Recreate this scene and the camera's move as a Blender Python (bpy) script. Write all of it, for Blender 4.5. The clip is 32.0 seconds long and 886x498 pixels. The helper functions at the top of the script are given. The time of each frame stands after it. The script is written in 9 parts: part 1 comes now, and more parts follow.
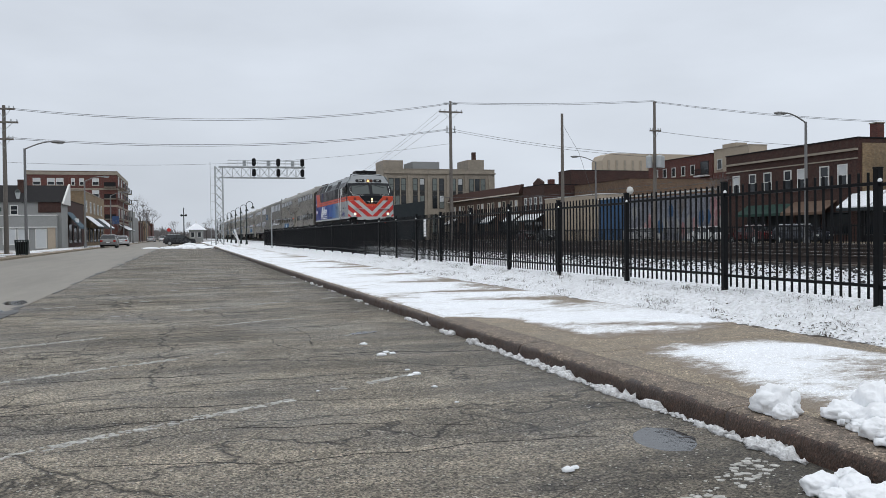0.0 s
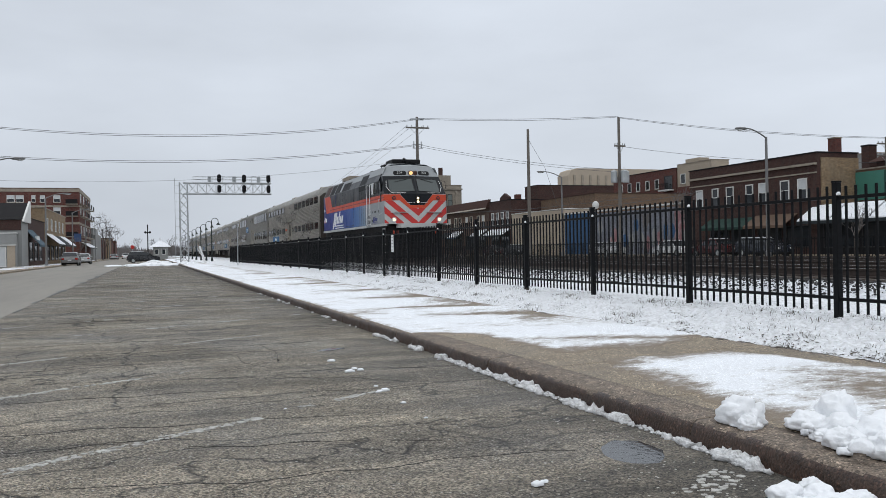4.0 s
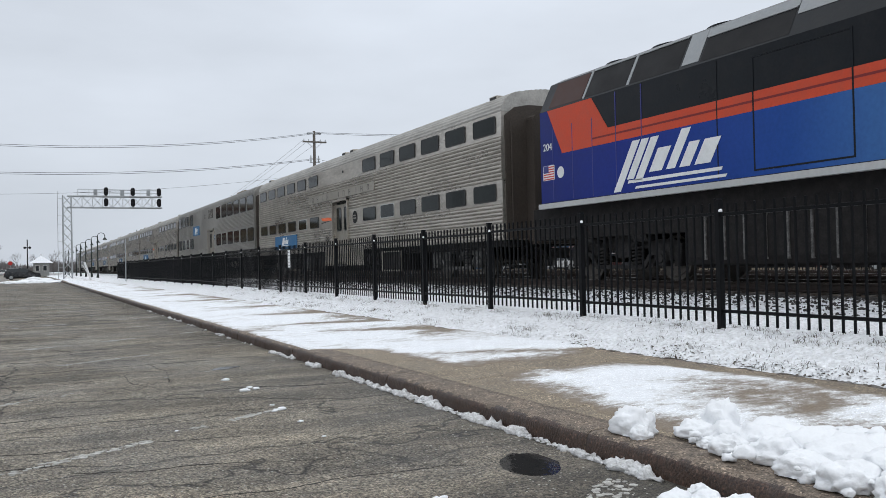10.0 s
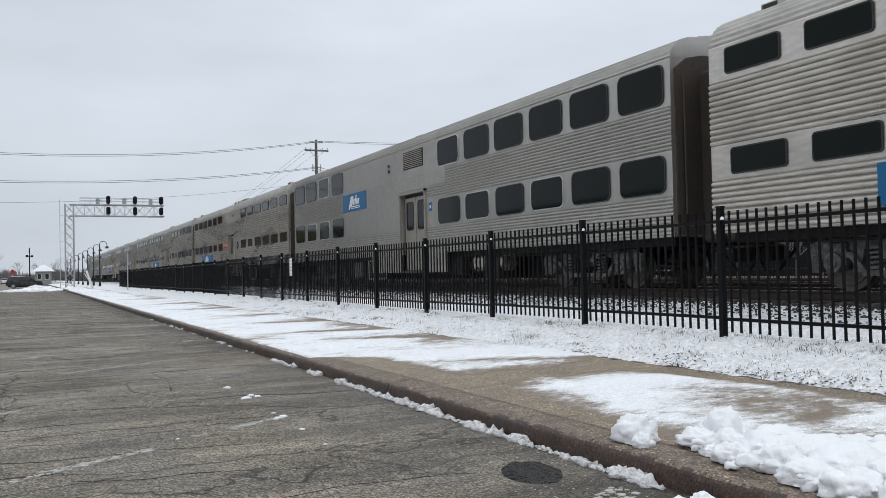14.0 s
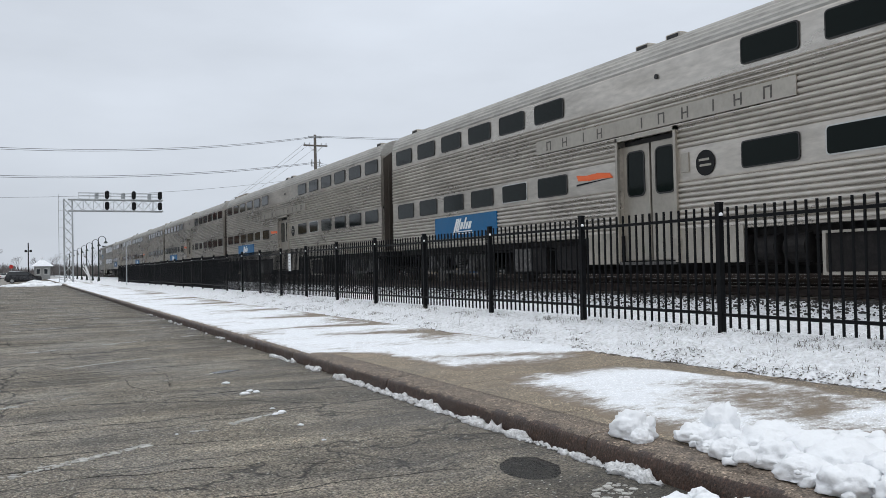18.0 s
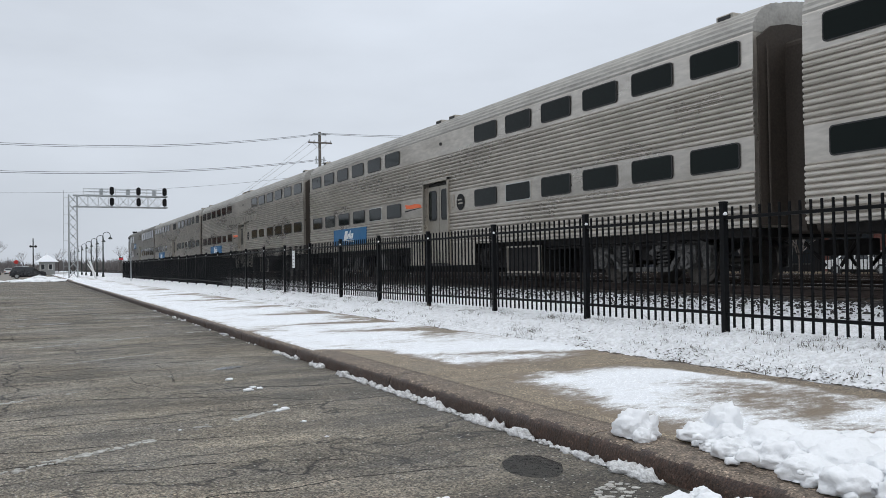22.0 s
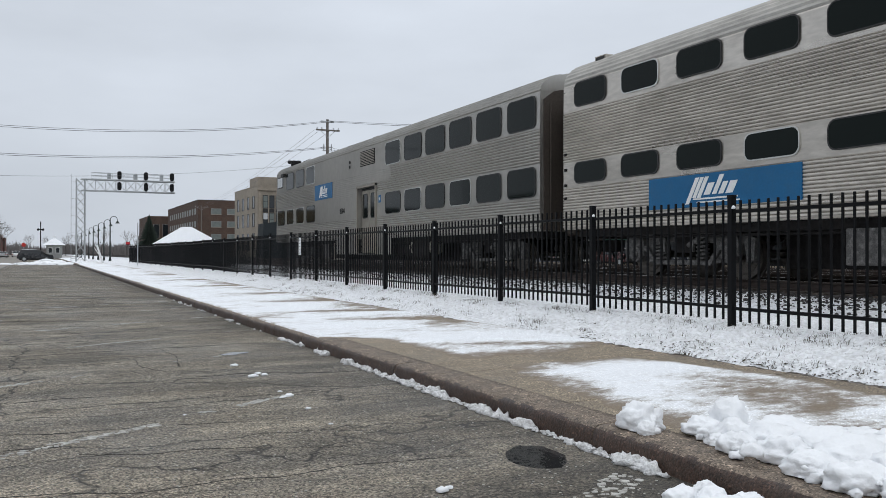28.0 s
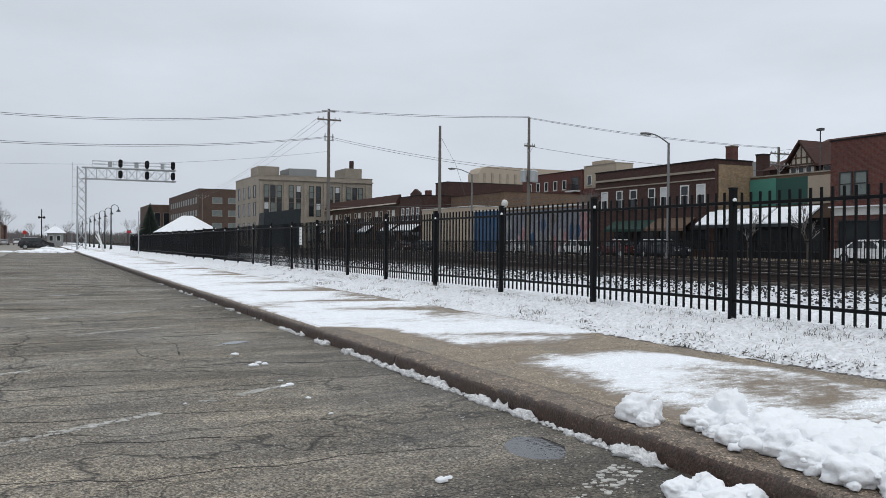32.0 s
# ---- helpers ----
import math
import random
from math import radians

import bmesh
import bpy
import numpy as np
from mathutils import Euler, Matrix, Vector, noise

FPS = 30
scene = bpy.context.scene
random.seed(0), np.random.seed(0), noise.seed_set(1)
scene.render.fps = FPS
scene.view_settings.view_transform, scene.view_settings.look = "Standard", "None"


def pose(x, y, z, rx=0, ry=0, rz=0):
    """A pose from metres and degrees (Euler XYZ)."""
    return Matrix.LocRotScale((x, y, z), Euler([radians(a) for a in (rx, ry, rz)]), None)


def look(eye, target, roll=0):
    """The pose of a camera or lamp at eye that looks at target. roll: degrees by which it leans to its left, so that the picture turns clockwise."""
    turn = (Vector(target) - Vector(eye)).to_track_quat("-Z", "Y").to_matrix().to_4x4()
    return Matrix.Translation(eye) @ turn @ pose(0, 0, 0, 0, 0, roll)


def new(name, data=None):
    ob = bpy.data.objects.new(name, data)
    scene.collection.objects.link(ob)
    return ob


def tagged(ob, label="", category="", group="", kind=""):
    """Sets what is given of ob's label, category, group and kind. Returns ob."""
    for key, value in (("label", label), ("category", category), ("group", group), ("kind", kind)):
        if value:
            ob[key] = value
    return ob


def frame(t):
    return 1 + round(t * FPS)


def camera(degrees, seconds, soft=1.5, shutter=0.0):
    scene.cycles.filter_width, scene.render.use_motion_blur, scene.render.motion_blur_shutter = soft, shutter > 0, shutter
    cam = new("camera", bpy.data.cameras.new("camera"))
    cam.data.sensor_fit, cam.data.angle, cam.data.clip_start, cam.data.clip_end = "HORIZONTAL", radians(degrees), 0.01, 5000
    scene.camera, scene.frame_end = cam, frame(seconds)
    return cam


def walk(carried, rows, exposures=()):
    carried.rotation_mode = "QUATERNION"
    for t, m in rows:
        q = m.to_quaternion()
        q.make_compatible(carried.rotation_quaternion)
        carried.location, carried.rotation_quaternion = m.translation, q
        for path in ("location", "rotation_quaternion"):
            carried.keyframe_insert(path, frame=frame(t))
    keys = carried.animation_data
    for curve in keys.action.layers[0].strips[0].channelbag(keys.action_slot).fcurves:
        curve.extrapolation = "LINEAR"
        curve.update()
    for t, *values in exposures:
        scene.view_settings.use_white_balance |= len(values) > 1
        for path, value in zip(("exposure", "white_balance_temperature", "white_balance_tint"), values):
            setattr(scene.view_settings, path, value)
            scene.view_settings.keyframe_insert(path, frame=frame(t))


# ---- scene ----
# Yaw, pitch and roll of the hand-held camera, which stands at the kerb side of the road.
EYE_ROWS = [
    (0, 0.000, -0.008, 1.129, -17.21, -1.00, -0.68),
    (0.5, -0.005, -0.015, 1.131, -17.43, -1.12, -0.82),
    (1, -0.002, -0.009, 1.130, -17.76, -1.17, -0.81),
    (1.5, -0.003, -0.008, 1.132, -17.96, -1.11, -0.84),
    (2, 0.000, -0.006, 1.131, -18.01, -0.98, -1.00),
    (2.5, 0.002, -0.005, 1.131, -18.04, -0.81, -1.16),
    (3, -0.002, -0.011, 1.131, -18.19, -0.57, -1.17),
    (3.5, -0.004, -0.012, 1.130, -18.73, -0.19, -1.12),
    (5.5, -0.000, -0.005, 1.129, -22.08, 0.54, -0.91),
    (6, 0.001, 0.001, 1.129, -22.98, 0.93, -0.81),
    (6.5, 0.002, 0.002, 1.131, -23.69, 1.27, -0.70),
    (7, 0.003, 0.002, 1.130, -24.25, 1.59, -0.74),
    (7.5, 0.002, 0.002, 1.131, -24.74, 1.65, -0.90),
    (8, 0.004, 0.007, 1.130, -25.44, 1.45, -1.00),
    (8.5, 0.004, 0.003, 1.133, -26.09, 1.10, -1.09),
    (9, 0.001, 0.003, 1.131, -26.42, 0.86, -1.12),
    (9.5, -0.000, -0.001, 1.132, -26.47, 0.82, -1.20),
    (10, -0.003, 0.000, 1.133, -26.48, 0.91, -1.25),
    (10.5, 0.001, 0.001, 1.133, -26.48, 1.02, -1.20),
    (11, 0.004, 0.003, 1.131, -26.43, 1.12, -1.23),
    (11.5, 0.002, -0.001, 1.132, -26.38, 1.17, -1.30),
    (12, 0.002, -0.003, 1.132, -26.37, 1.24, -1.29),
    (12.5, 0.002, -0.003, 1.129, -26.40, 1.35, -1.23),
    (13, -0.003, -0.002, 1.130, -26.44, 1.42, -1.24),
    (13.5, 0.000, -0.002, 1.131, -26.38, 1.48, -1.23),
    (14, -0.001, 0.001, 1.128, -26.37, 1.49, -1.26),
    (14.5, 0.001, 0.003, 1.129, -26.39, 1.47, -1.28),
    (16.5, -0.001, -0.005, 1.131, -26.44, 1.33, -1.31),
    (17, -0.003, -0.001, 1.131, -26.49, 1.30, -1.22),
    (17.5, -0.002, 0.000, 1.131, -26.49, 1.25, -1.21),
    (18, -0.000, -0.002, 1.132, -26.43, 1.16, -1.21),
    (18.5, -0.000, -0.002, 1.129, -26.43, 1.13, -1.19),
    (19, -0.001, -0.001, 1.129, -26.43, 1.13, -1.19),
    (19.5, -0.004, 0.003, 1.129, -26.49, 1.10, -1.10),
    (20, -0.001, 0.000, 1.131, -26.43, 1.04, -1.11),
    (20.5, 0.001, -0.000, 1.129, -26.28, 1.06, -0.97),
    (21, 0.001, 0.005, 1.128, -26.24, 1.08, -0.83),
    (21.5, -0.004, 0.000, 1.130, -26.24, 1.08, -0.85),
    (22, -0.000, -0.004, 1.131, -26.16, 1.02, -0.86),
    (22.5, -0.002, -0.001, 1.130, -26.09, 0.98, -0.83),
    (23, -0.001, -0.001, 1.130, -26.05, 0.95, -0.79),
    (23.5, -0.001, 0.001, 1.131, -26.06, 0.88, -0.68),
    (24, 0.000, -0.001, 1.126, -26.08, 0.84, -0.60),
    (24.5, 0.001, -0.001, 1.132, -26.07, 0.78, -0.59),
    (25, 0.000, 0.003, 1.132, -26.01, 0.71, -0.52),
    (25.5, 0.003, 0.001, 1.129, -25.96, 0.59, -0.47),
    (27.5, 0.000, 0.004, 1.128, -25.75, 0.37, -0.01),
    (28, 0.001, 0.008, 1.130, -25.74, 0.30, 0.04),
    (28.5, 0.002, 0.009, 1.129, -25.72, 0.25, 0.15),
    (29, 0.001, 0.006, 1.130, -25.69, 0.17, 0.21),
    (29.5, 0.002, 0.008, 1.128, -25.65, 0.11, 0.29),
    (30, 0.005, 0.007, 1.129, -25.60, 0.04, 0.19),
    (30.5, 0.004, 0.010, 1.131, -25.61, -0.06, 0.22),
    (31, 0.003, 0.010, 1.129, -25.67, -0.13, 0.29),
    (31.5, 0.003, 0.006, 1.129, -25.68, -0.23, 0.33),
    (32, 0.000, 0.008, 1.132, -25.69, -0.36, 0.41),
]


def eye_pose(x, y, z, yaw, pitch, roll):
    a, b = radians(yaw), radians(pitch)
    ahead = Vector((-math.sin(a) * math.cos(b), math.cos(a) * math.cos(b), math.sin(b)))
    return look((x, y, z), Vector((x, y, z)) + ahead, roll)


cam = camera(56.0, 32.0, soft=0.8)
walk(cam, [(r[0], eye_pose(*r[1:])) for r in EYE_ROWS],
     [(0, 0.1), (3, 0.08), (7, 0.03), (9, 0.05), (10, 0.13), (14, 0.10), (23, 0.09), (28, 0.05), (32, 0.04)])

# ---- light: an overcast winter sky ----
world = bpy.data.worlds.new("overcast_sky")
scene.world = world
world.use_nodes = True
wn, wl = world.node_tree.nodes, world.node_tree.links
wn.clear()
w_out = wn.new("ShaderNodeOutputWorld")
w_bg = wn.new("ShaderNodeBackground")
w_sky = wn.new("ShaderNodeTexSky")
w_sky.sky_type = "NISHITA"
w_sky.sun_disc = False
w_sky.sun_elevation = radians(32)
w_sky.sun_rotation = radians(200)
w_co = wn.new("ShaderNodeTexCoord")
w_sep = wn.new("ShaderNodeSeparateXYZ")
w_ramp = wn.new("ShaderNodeValToRGB")
w_ramp.color_ramp.interpolation = "EASE"
w_ramp.color_ramp.elements[0].position, w_ramp.color_ramp.elements[0].color = 0.0, (0.53, 0.575, 0.645, 1)
w_ramp.color_ramp.elements[1].position, w_ramp.color_ramp.elements[1].color = 1.0, (1.18, 1.23, 1.29, 1)
w_e = w_ramp.color_ramp.elements.new(0.30)
w_e.color = (0.625, 0.675, 0.75, 1)
w_ramp.color_ramp.elements.new(0.14).color = (0.615, 0.663, 0.735, 1)
w_map = wn.new("ShaderNodeMapping")
w_map.inputs["Scale"].default_value = (1.6, 1.6, 5.0)
w_noise = wn.new("ShaderNodeTexNoise")
w_noise.inputs["Scale"].default_value = 1.7
w_noise.inputs["Detail"].default_value = 5
w_noise.inputs["Roughness"].default_value = 0.5
w_cloud = wn.new("ShaderNodeMapRange")
w_cloud.inputs["From Min"].default_value, w_cloud.inputs["From Max"].default_value = 0.3, 0.7
w_cloud.inputs["To Min"].default_value, w_cloud.inputs["To Max"].default_value = 0.90, 1.08
w_mul = wn.new("ShaderNodeMix")
w_mul.data_type, w_mul.blend_type = "RGBA", "MULTIPLY"
w_mul.inputs[0].default_value = 1.0
w_tint = wn.new("ShaderNodeMix")
w_tint.data_type, w_tint.blend_type = "RGBA", "MIX"
w_tint.inputs[0].default_value = 0.97
w_dim = wn.new("ShaderNodeMix")
w_dim.data_type, w_dim.blend_type = "RGBA", "MULTIPLY"
w_dim.inputs[0].default_value = 1.0
w_dim.inputs[7].default_value = (0.1, 0.1, 0.1, 1)
wl.new(w_co.outputs["Generated"], w_sep.inputs[0])
wl.new(w_sep.outputs["Z"], w_ramp.inputs[0])
wl.new(w_co.outputs["Generated"], w_map.inputs[0])
wl.new(w_map.outputs[0], w_noise.inputs["Vector"])
wl.new(w_noise.outputs["Fac"], w_cloud.inputs["Value"])
w_side = wn.new("ShaderNodeMapRange")
w_side.inputs["From Min"].default_value, w_side.inputs["From Max"].default_value = -1.0, 1.0
w_side.inputs["To Min"].default_value, w_side.inputs["To Max"].default_value = 0.87, 1.15
w_thin = wn.new("ShaderNodeMath")
w_thin.operation = "MULTIPLY"
wl.new(w_sep.outputs["X"], w_side.inputs["Value"])
wl.new(w_side.outputs[0], w_thin.inputs[0])
wl.new(w_cloud.outputs[0], w_thin.inputs[1])
wl.new(w_ramp.outputs[0], w_mul.inputs[6])
wl.new(w_thin.outputs[0], w_mul.inputs[7])
wl.new(w_sky.outputs[0], w_dim.inputs[6])
wl.new(w_dim.outputs[2], w_tint.inputs[6])
wl.new(w_mul.outputs[2], w_tint.inputs[7])
wl.new(w_tint.outputs[2], w_bg.inputs["Color"])
wl.new(w_bg.outputs[0], w_out.inputs["Surface"])
w_bg.inputs["Strength"].default_value = 1.0

sun_data = bpy.data.lights.new("sun", "SUN")
sun_data.energy, sun_data.angle, sun_data.color = 0.3, radians(30), (1.0, 0.97, 0.93)
sun = new("sun", sun_data)
sun.matrix_world = look((0, 0, 50), (12, 25, 25))


# ---- materials ----
def mat(name, color, rough=0.6, metal=0.0, var=0.18, scale=1.5, fine=30.0, bump=0.15, spec=0.5, dirt=None, dirt_amount=0.5,
        stretch=(1, 1, 1), rand=0.0, dist=0.01, edge=None):
    """A worn surface: base colour varied at two scales, fine relief, and a second colour in blotches."""
    m = bpy.data.materials.new(name)
    m.use_nodes = True
    n, l = m.node_tree.nodes, m.node_tree.links
    b = n["Principled BSDF"]
    b.inputs["Metallic"].default_value = metal
    b.inputs["Specular IOR Level"].default_value = spec
    if edge:
        b.inputs["Specular Tint"].default_value = (edge, edge, edge, 1)
    co = n.new("ShaderNodeTexCoord")
    mp = n.new("ShaderNodeMapping")
    mp.inputs["Scale"].default_value = stretch
    l.new(co.outputs["Object"], mp.inputs[0])
    big = n.new("ShaderNodeTexNoise")
    big.inputs["Scale"].default_value, big.inputs["Detail"].default_value, big.inputs["Roughness"].default_value = scale, 5, 0.6
    small = n.new("ShaderNodeTexNoise")
    small.inputs["Scale"].default_value, small.inputs["Detail"].default_value = fine, 3
    l.new(mp.outputs[0], big.inputs["Vector"])
    l.new(mp.outputs[0], small.inputs["Vector"])
    add = n.new("ShaderNodeMath")
    add.operation = "ADD"
    l.new(big.outputs["Fac"], add.inputs[0])
    l.new(small.outputs["Fac"], add.inputs[1])
    rng = n.new("ShaderNodeMapRange")
    rng.inputs["From Min"].default_value, rng.inputs["From Max"].default_value = 0.7, 1.3
    rng.inputs["To Min"].default_value, rng.inputs["To Max"].default_value = 1 - var, 1 + var
    l.new(add.outputs[0], rng.inputs["Value"])
    last = rng.outputs[0]
    if rand:
        info = n.new("ShaderNodeObjectInfo")
        r2 = n.new("ShaderNodeMapRange")
        r2.inputs["To Min"].default_value, r2.inputs["To Max"].default_value = 1 - rand, 1 + rand
        l.new(info.outputs["Random"], r2.inputs["Value"])
        mu = n.new("ShaderNodeMath")
        mu.operation = "MULTIPLY"
        l.new(last, mu.inputs[0])
        l.new(r2.outputs[0], mu.inputs[1])
        last = mu.outputs[0]
    mix = n.new("ShaderNodeMix")
    mix.data_type, mix.blend_type = "RGBA", "MULTIPLY"
    mix.inputs[0].default_value = 1.0
    mix.inputs[6].default_value = (*color, 1)
    l.new(last, mix.inputs[7])
    out = mix.outputs[2]
    if dirt:
        d = n.new("ShaderNodeTexNoise")
        d.inputs["Scale"].default_value, d.inputs["Detail"].default_value, d.inputs["Roughness"].default_value = scale * 2.3, 6, 0.7
        l.new(mp.outputs[0], d.inputs["Vector"])
        dr = n.new("ShaderNodeMapRange")
        dr.inputs["From Min"].default_value, dr.inputs["From Max"].default_value = 0.45, 0.7
        dr.inputs["To Max"].default_value = dirt_amount
        l.new(d.outputs["Fac"], dr.inputs["Value"])
        dm = n.new("ShaderNodeMix")
        dm.data_type = "RGBA"
        l.new(dr.outputs[0], dm.inputs[0])
        l.new(out, dm.inputs[6])
        dm.inputs[7].default_value = (*dirt, 1)
        out = dm.outputs[2]
    l.new(out, b.inputs["Base Color"])
    rr = n.new("ShaderNodeMapRange")
    rr.inputs["From Min"].default_value, rr.inputs["From Max"].default_value = 0.3, 0.7
    rr.inputs["To Min"].default_value, rr.inputs["To Max"].default_value = max(0.02, rough - 0.1), min(1.0, rough + 0.1)
    l.new(big.outputs["Fac"], rr.inputs["Value"])
    l.new(rr.outputs[0], b.inputs["Roughness"])
    if bump:
        bp = n.new("ShaderNodeBump")
        bp.inputs["Strength"].default_value, bp.inputs["Distance"].default_value = bump, dist
        l.new(small.outputs["Fac"], bp.inputs["Height"])
        l.new(bp.outputs[0], b.inputs["Normal"])
    return m


def glow(name, color, strength):
    m = bpy.data.materials.new(name)
    m.use_nodes = True
    b = m.node_tree.nodes["Principled BSDF"]
    b.inputs["Base Color"].default_value = (*color, 1)
    b.inputs["Emission Color"].default_value = (*color, 1)
    b.inputs["Emission Strength"].default_value = strength
    b.inputs["Roughness"].default_value = 0.2
    return m


def glass(name, color=(0.012, 0.016, 0.016), rough=0.07, spec=0.5):
    m = bpy.data.materials.new(name)
    m.use_nodes = True
    b = m.node_tree.nodes["Principled BSDF"]
    b.inputs["Base Color"].default_value = (*color, 1)
    b.inputs["Roughness"].default_value = rough
    b.inputs["Specular IOR Level"].default_value = spec
    return m


def brick_mat(name, c1, c2, mortar, width=0.21, height=0.075):
    m = mat(name, c1, 0.85, var=0.26, scale=0.45, fine=5, bump=0, spec=0.25)
    n, l = m.node_tree.nodes, m.node_tree.links
    b = n["Principled BSDF"]
    co = n.new("ShaderNodeTexCoord")
    sep = n.new("ShaderNodeSeparateXYZ")
    l.new(co.outputs["Object"], sep.inputs[0])
    s = n.new("ShaderNodeMath")
    s.operation = "ADD"
    l.new(sep.outputs["X"], s.inputs[0])
    l.new(sep.outputs["Y"], s.inputs[1])
    cmb = n.new("ShaderNodeCombineXYZ")
    l.new(s.outputs[0], cmb.inputs[0])
    l.new(sep.outputs["Z"], cmb.inputs[1])
    br = n.new("ShaderNodeTexBrick")
    br.inputs["Color1"].default_value = (*c1, 1)
    br.inputs["Color2"].default_value = (*c2, 1)
    br.inputs["Mortar"].default_value = (*mortar, 1)
    br.inputs["Scale"].default_value = 1.0
    br.inputs["Brick Width"].default_value, br.inputs["Row Height"].default_value = width, height
    br.inputs["Mortar Size"].default_value = 0.008
    l.new(cmb.outputs[0], br.inputs["Vector"])
    old = b.inputs["Base Color"].links[0].from_node
    old.inputs[0].default_value = 1.0
    l.new(br.outputs["Color"], old.inputs[6])
    return m


M = {}
M["steel"] = mat("stainless_steel", (0.59, 0.552, 0.50), 0.32, 0.85, 0.16, 0.9, 14, 0.03, stretch=(1, 0.25, 1), dirt=(0.22, 0.198, 0.168), dirt_amount=0.4, edge=0.22)
M["steel_flat"] = mat("stainless_sheet", (0.45, 0.42, 0.37), 0.42, 0.8, 0.10, 0.7, 10, 0.02, dirt=(0.25, 0.22, 0.18), dirt_amount=0.3, edge=0.35)
M["steel_band"] = mat("satin_steel_band", (0.50, 0.475, 0.44), 0.40, 0.75, 0.05, 0.6, 10, 0.01, stretch=(1, 0.3, 1), dirt=(0.36, 0.335, 0.30), dirt_amount=0.25, edge=0.35)
M["steel_new"] = mat("brushed_steel", (0.465, 0.450, 0.420), 0.38, 0.85, 0.08, 0.6, 12, 0.02, stretch=(1, 0.4, 0.35), dirt=(0.30, 0.285, 0.26), dirt_amount=0.35, edge=0.25)
M["steel_roof"] = mat("grimy_roof_steel", (0.47, 0.455, 0.425), 0.55, 0.6, 0.15, 1.2, 18, 0.03, stretch=(1, 0.3, 1), dirt=(0.12, 0.11, 0.10), dirt_amount=0.4, edge=0.4)
M["end_brown"] = mat("grimy_end_sheet", (0.055, 0.044, 0.036), 0.7, 0.2, 0.3, 2, 25, 0.1)
M["frame_dark"] = mat("rubber_gasket", (0.02, 0.02, 0.02), 0.6, var=0.1)
M["frame_alu"] = mat("aluminium_frame", (0.6, 0.6, 0.58), 0.35, 0.9, 0.08)
M["car_glass"] = glass("tinted_car_glass", (0.004, 0.0075, 0.0065), 0.06, 0.13)
M["blue"] = mat("blue_panel_paint", (0.009, 0.106, 0.245), 0.5, var=0.08, spec=0.3, dirt=(0.05, 0.11, 0.17), dirt_amount=0.25)
M["white_paint"] = mat("white_paint", (0.75, 0.76, 0.76), 0.5, var=0.06, dirt=(0.5, 0.5, 0.48), dirt_amount=0.3)
M["orange"] = mat("orange_red_paint", (0.54, 0.062, 0.023), 0.42, var=0.08, spec=0.3, dirt=(0.35, 0.08, 0.05), dirt_amount=0.3)
M["orange_logo"] = mat("orange_decal", (0.75, 0.13, 0.03), 0.5, var=0.05)
M["black_paint"] = mat("black_paint", (0.010, 0.010, 0.011), 0.6, var=0.2, bump=0.05, spec=0.2)
M["under"] = mat("grimy_underframe", (0.009, 0.008, 0.008), 0.8, 0.0, 0.35, 3, 30, 0.3, spec=0.25, dirt=(0.035, 0.032, 0.03), dirt_amount=0.4)
M["truck"] = mat("dusty_truck_steel", (0.06, 0.058, 0.056), 0.7, 0.1, 0.5, 5, 40, 0.4, dirt=(0.24, 0.235, 0.225), dirt_amount=0.6)
M["wheel"] = mat("wheel_steel", (0.10, 0.09, 0.08), 0.5, 0.6, 0.3, 6, 40, 0.1)
M["rail"] = mat("dark_rusty_rail", (0.045, 0.032, 0.027), 0.7, 0.2, 0.3, 5, 60, 0.2)
M["rail_top"] = mat("polished_rail_head", (0.5, 0.48, 0.46), 0.25, 1.0, 0.1, 5, 60, 0.02)
M["tie"] = mat("weathered_tie", (0.055, 0.042, 0.032), 0.9, var=0.35, scale=4, fine=40, bump=0.5, rand=0.3, dirt=(0.5, 0.5, 0.5), dirt_amount=0.25)
M["fence"] = mat("black_fence_paint", (0.0035, 0.004, 0.005), 0.5, spec=0.14, var=0.2, scale=6, fine=60, bump=0.05)
M["snow"] = mat("snow", (0.84, 0.86, 0.89), 0.75, var=0.09, scale=5, fine=70, bump=0.9, spec=0.3, dirt=(0.62, 0.63, 0.65), dirt_amount=0.5, dist=0.02)
M["verge_snow"] = mat("verge_snow", (0.86, 0.875, 0.90), 0.8, var=0.12, scale=9, fine=24, bump=0.8, spec=0.3, dirt=(0.30, 0.29, 0.27), dirt_amount=0.5, dist=0.06)
M["dirty_snow"] = mat("dirty_gutter_snow", (0.76, 0.765, 0.77), 0.8, var=0.2, scale=9, fine=70, bump=0.9, spec=0.3, dirt=(0.36, 0.34, 0.32), dirt_amount=0.7, dist=0.02)
M["snow_clump"] = mat("heaped_snow", (0.85, 0.865, 0.885), 0.75, var=0.03, scale=8, fine=50, bump=0.45, spec=0.3, dist=0.012)
M["concrete"] = mat("wet_tan_concrete", (0.235, 0.19, 0.135), 0.65, var=0.38, scale=1.6, fine=120, bump=0.6, dirt=(0.13, 0.103, 0.075), dirt_amount=0.65, dist=0.006)
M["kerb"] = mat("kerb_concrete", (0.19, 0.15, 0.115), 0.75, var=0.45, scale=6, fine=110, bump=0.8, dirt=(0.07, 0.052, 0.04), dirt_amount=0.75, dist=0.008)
M["kerb_face"] = mat("dark_brown_kerb_face", (0.044, 0.024, 0.016), 0.5, var=0.45, scale=5, fine=70, bump=0.7, dirt=(0.09, 0.065, 0.05), dirt_amount=0.45, dist=0.008)
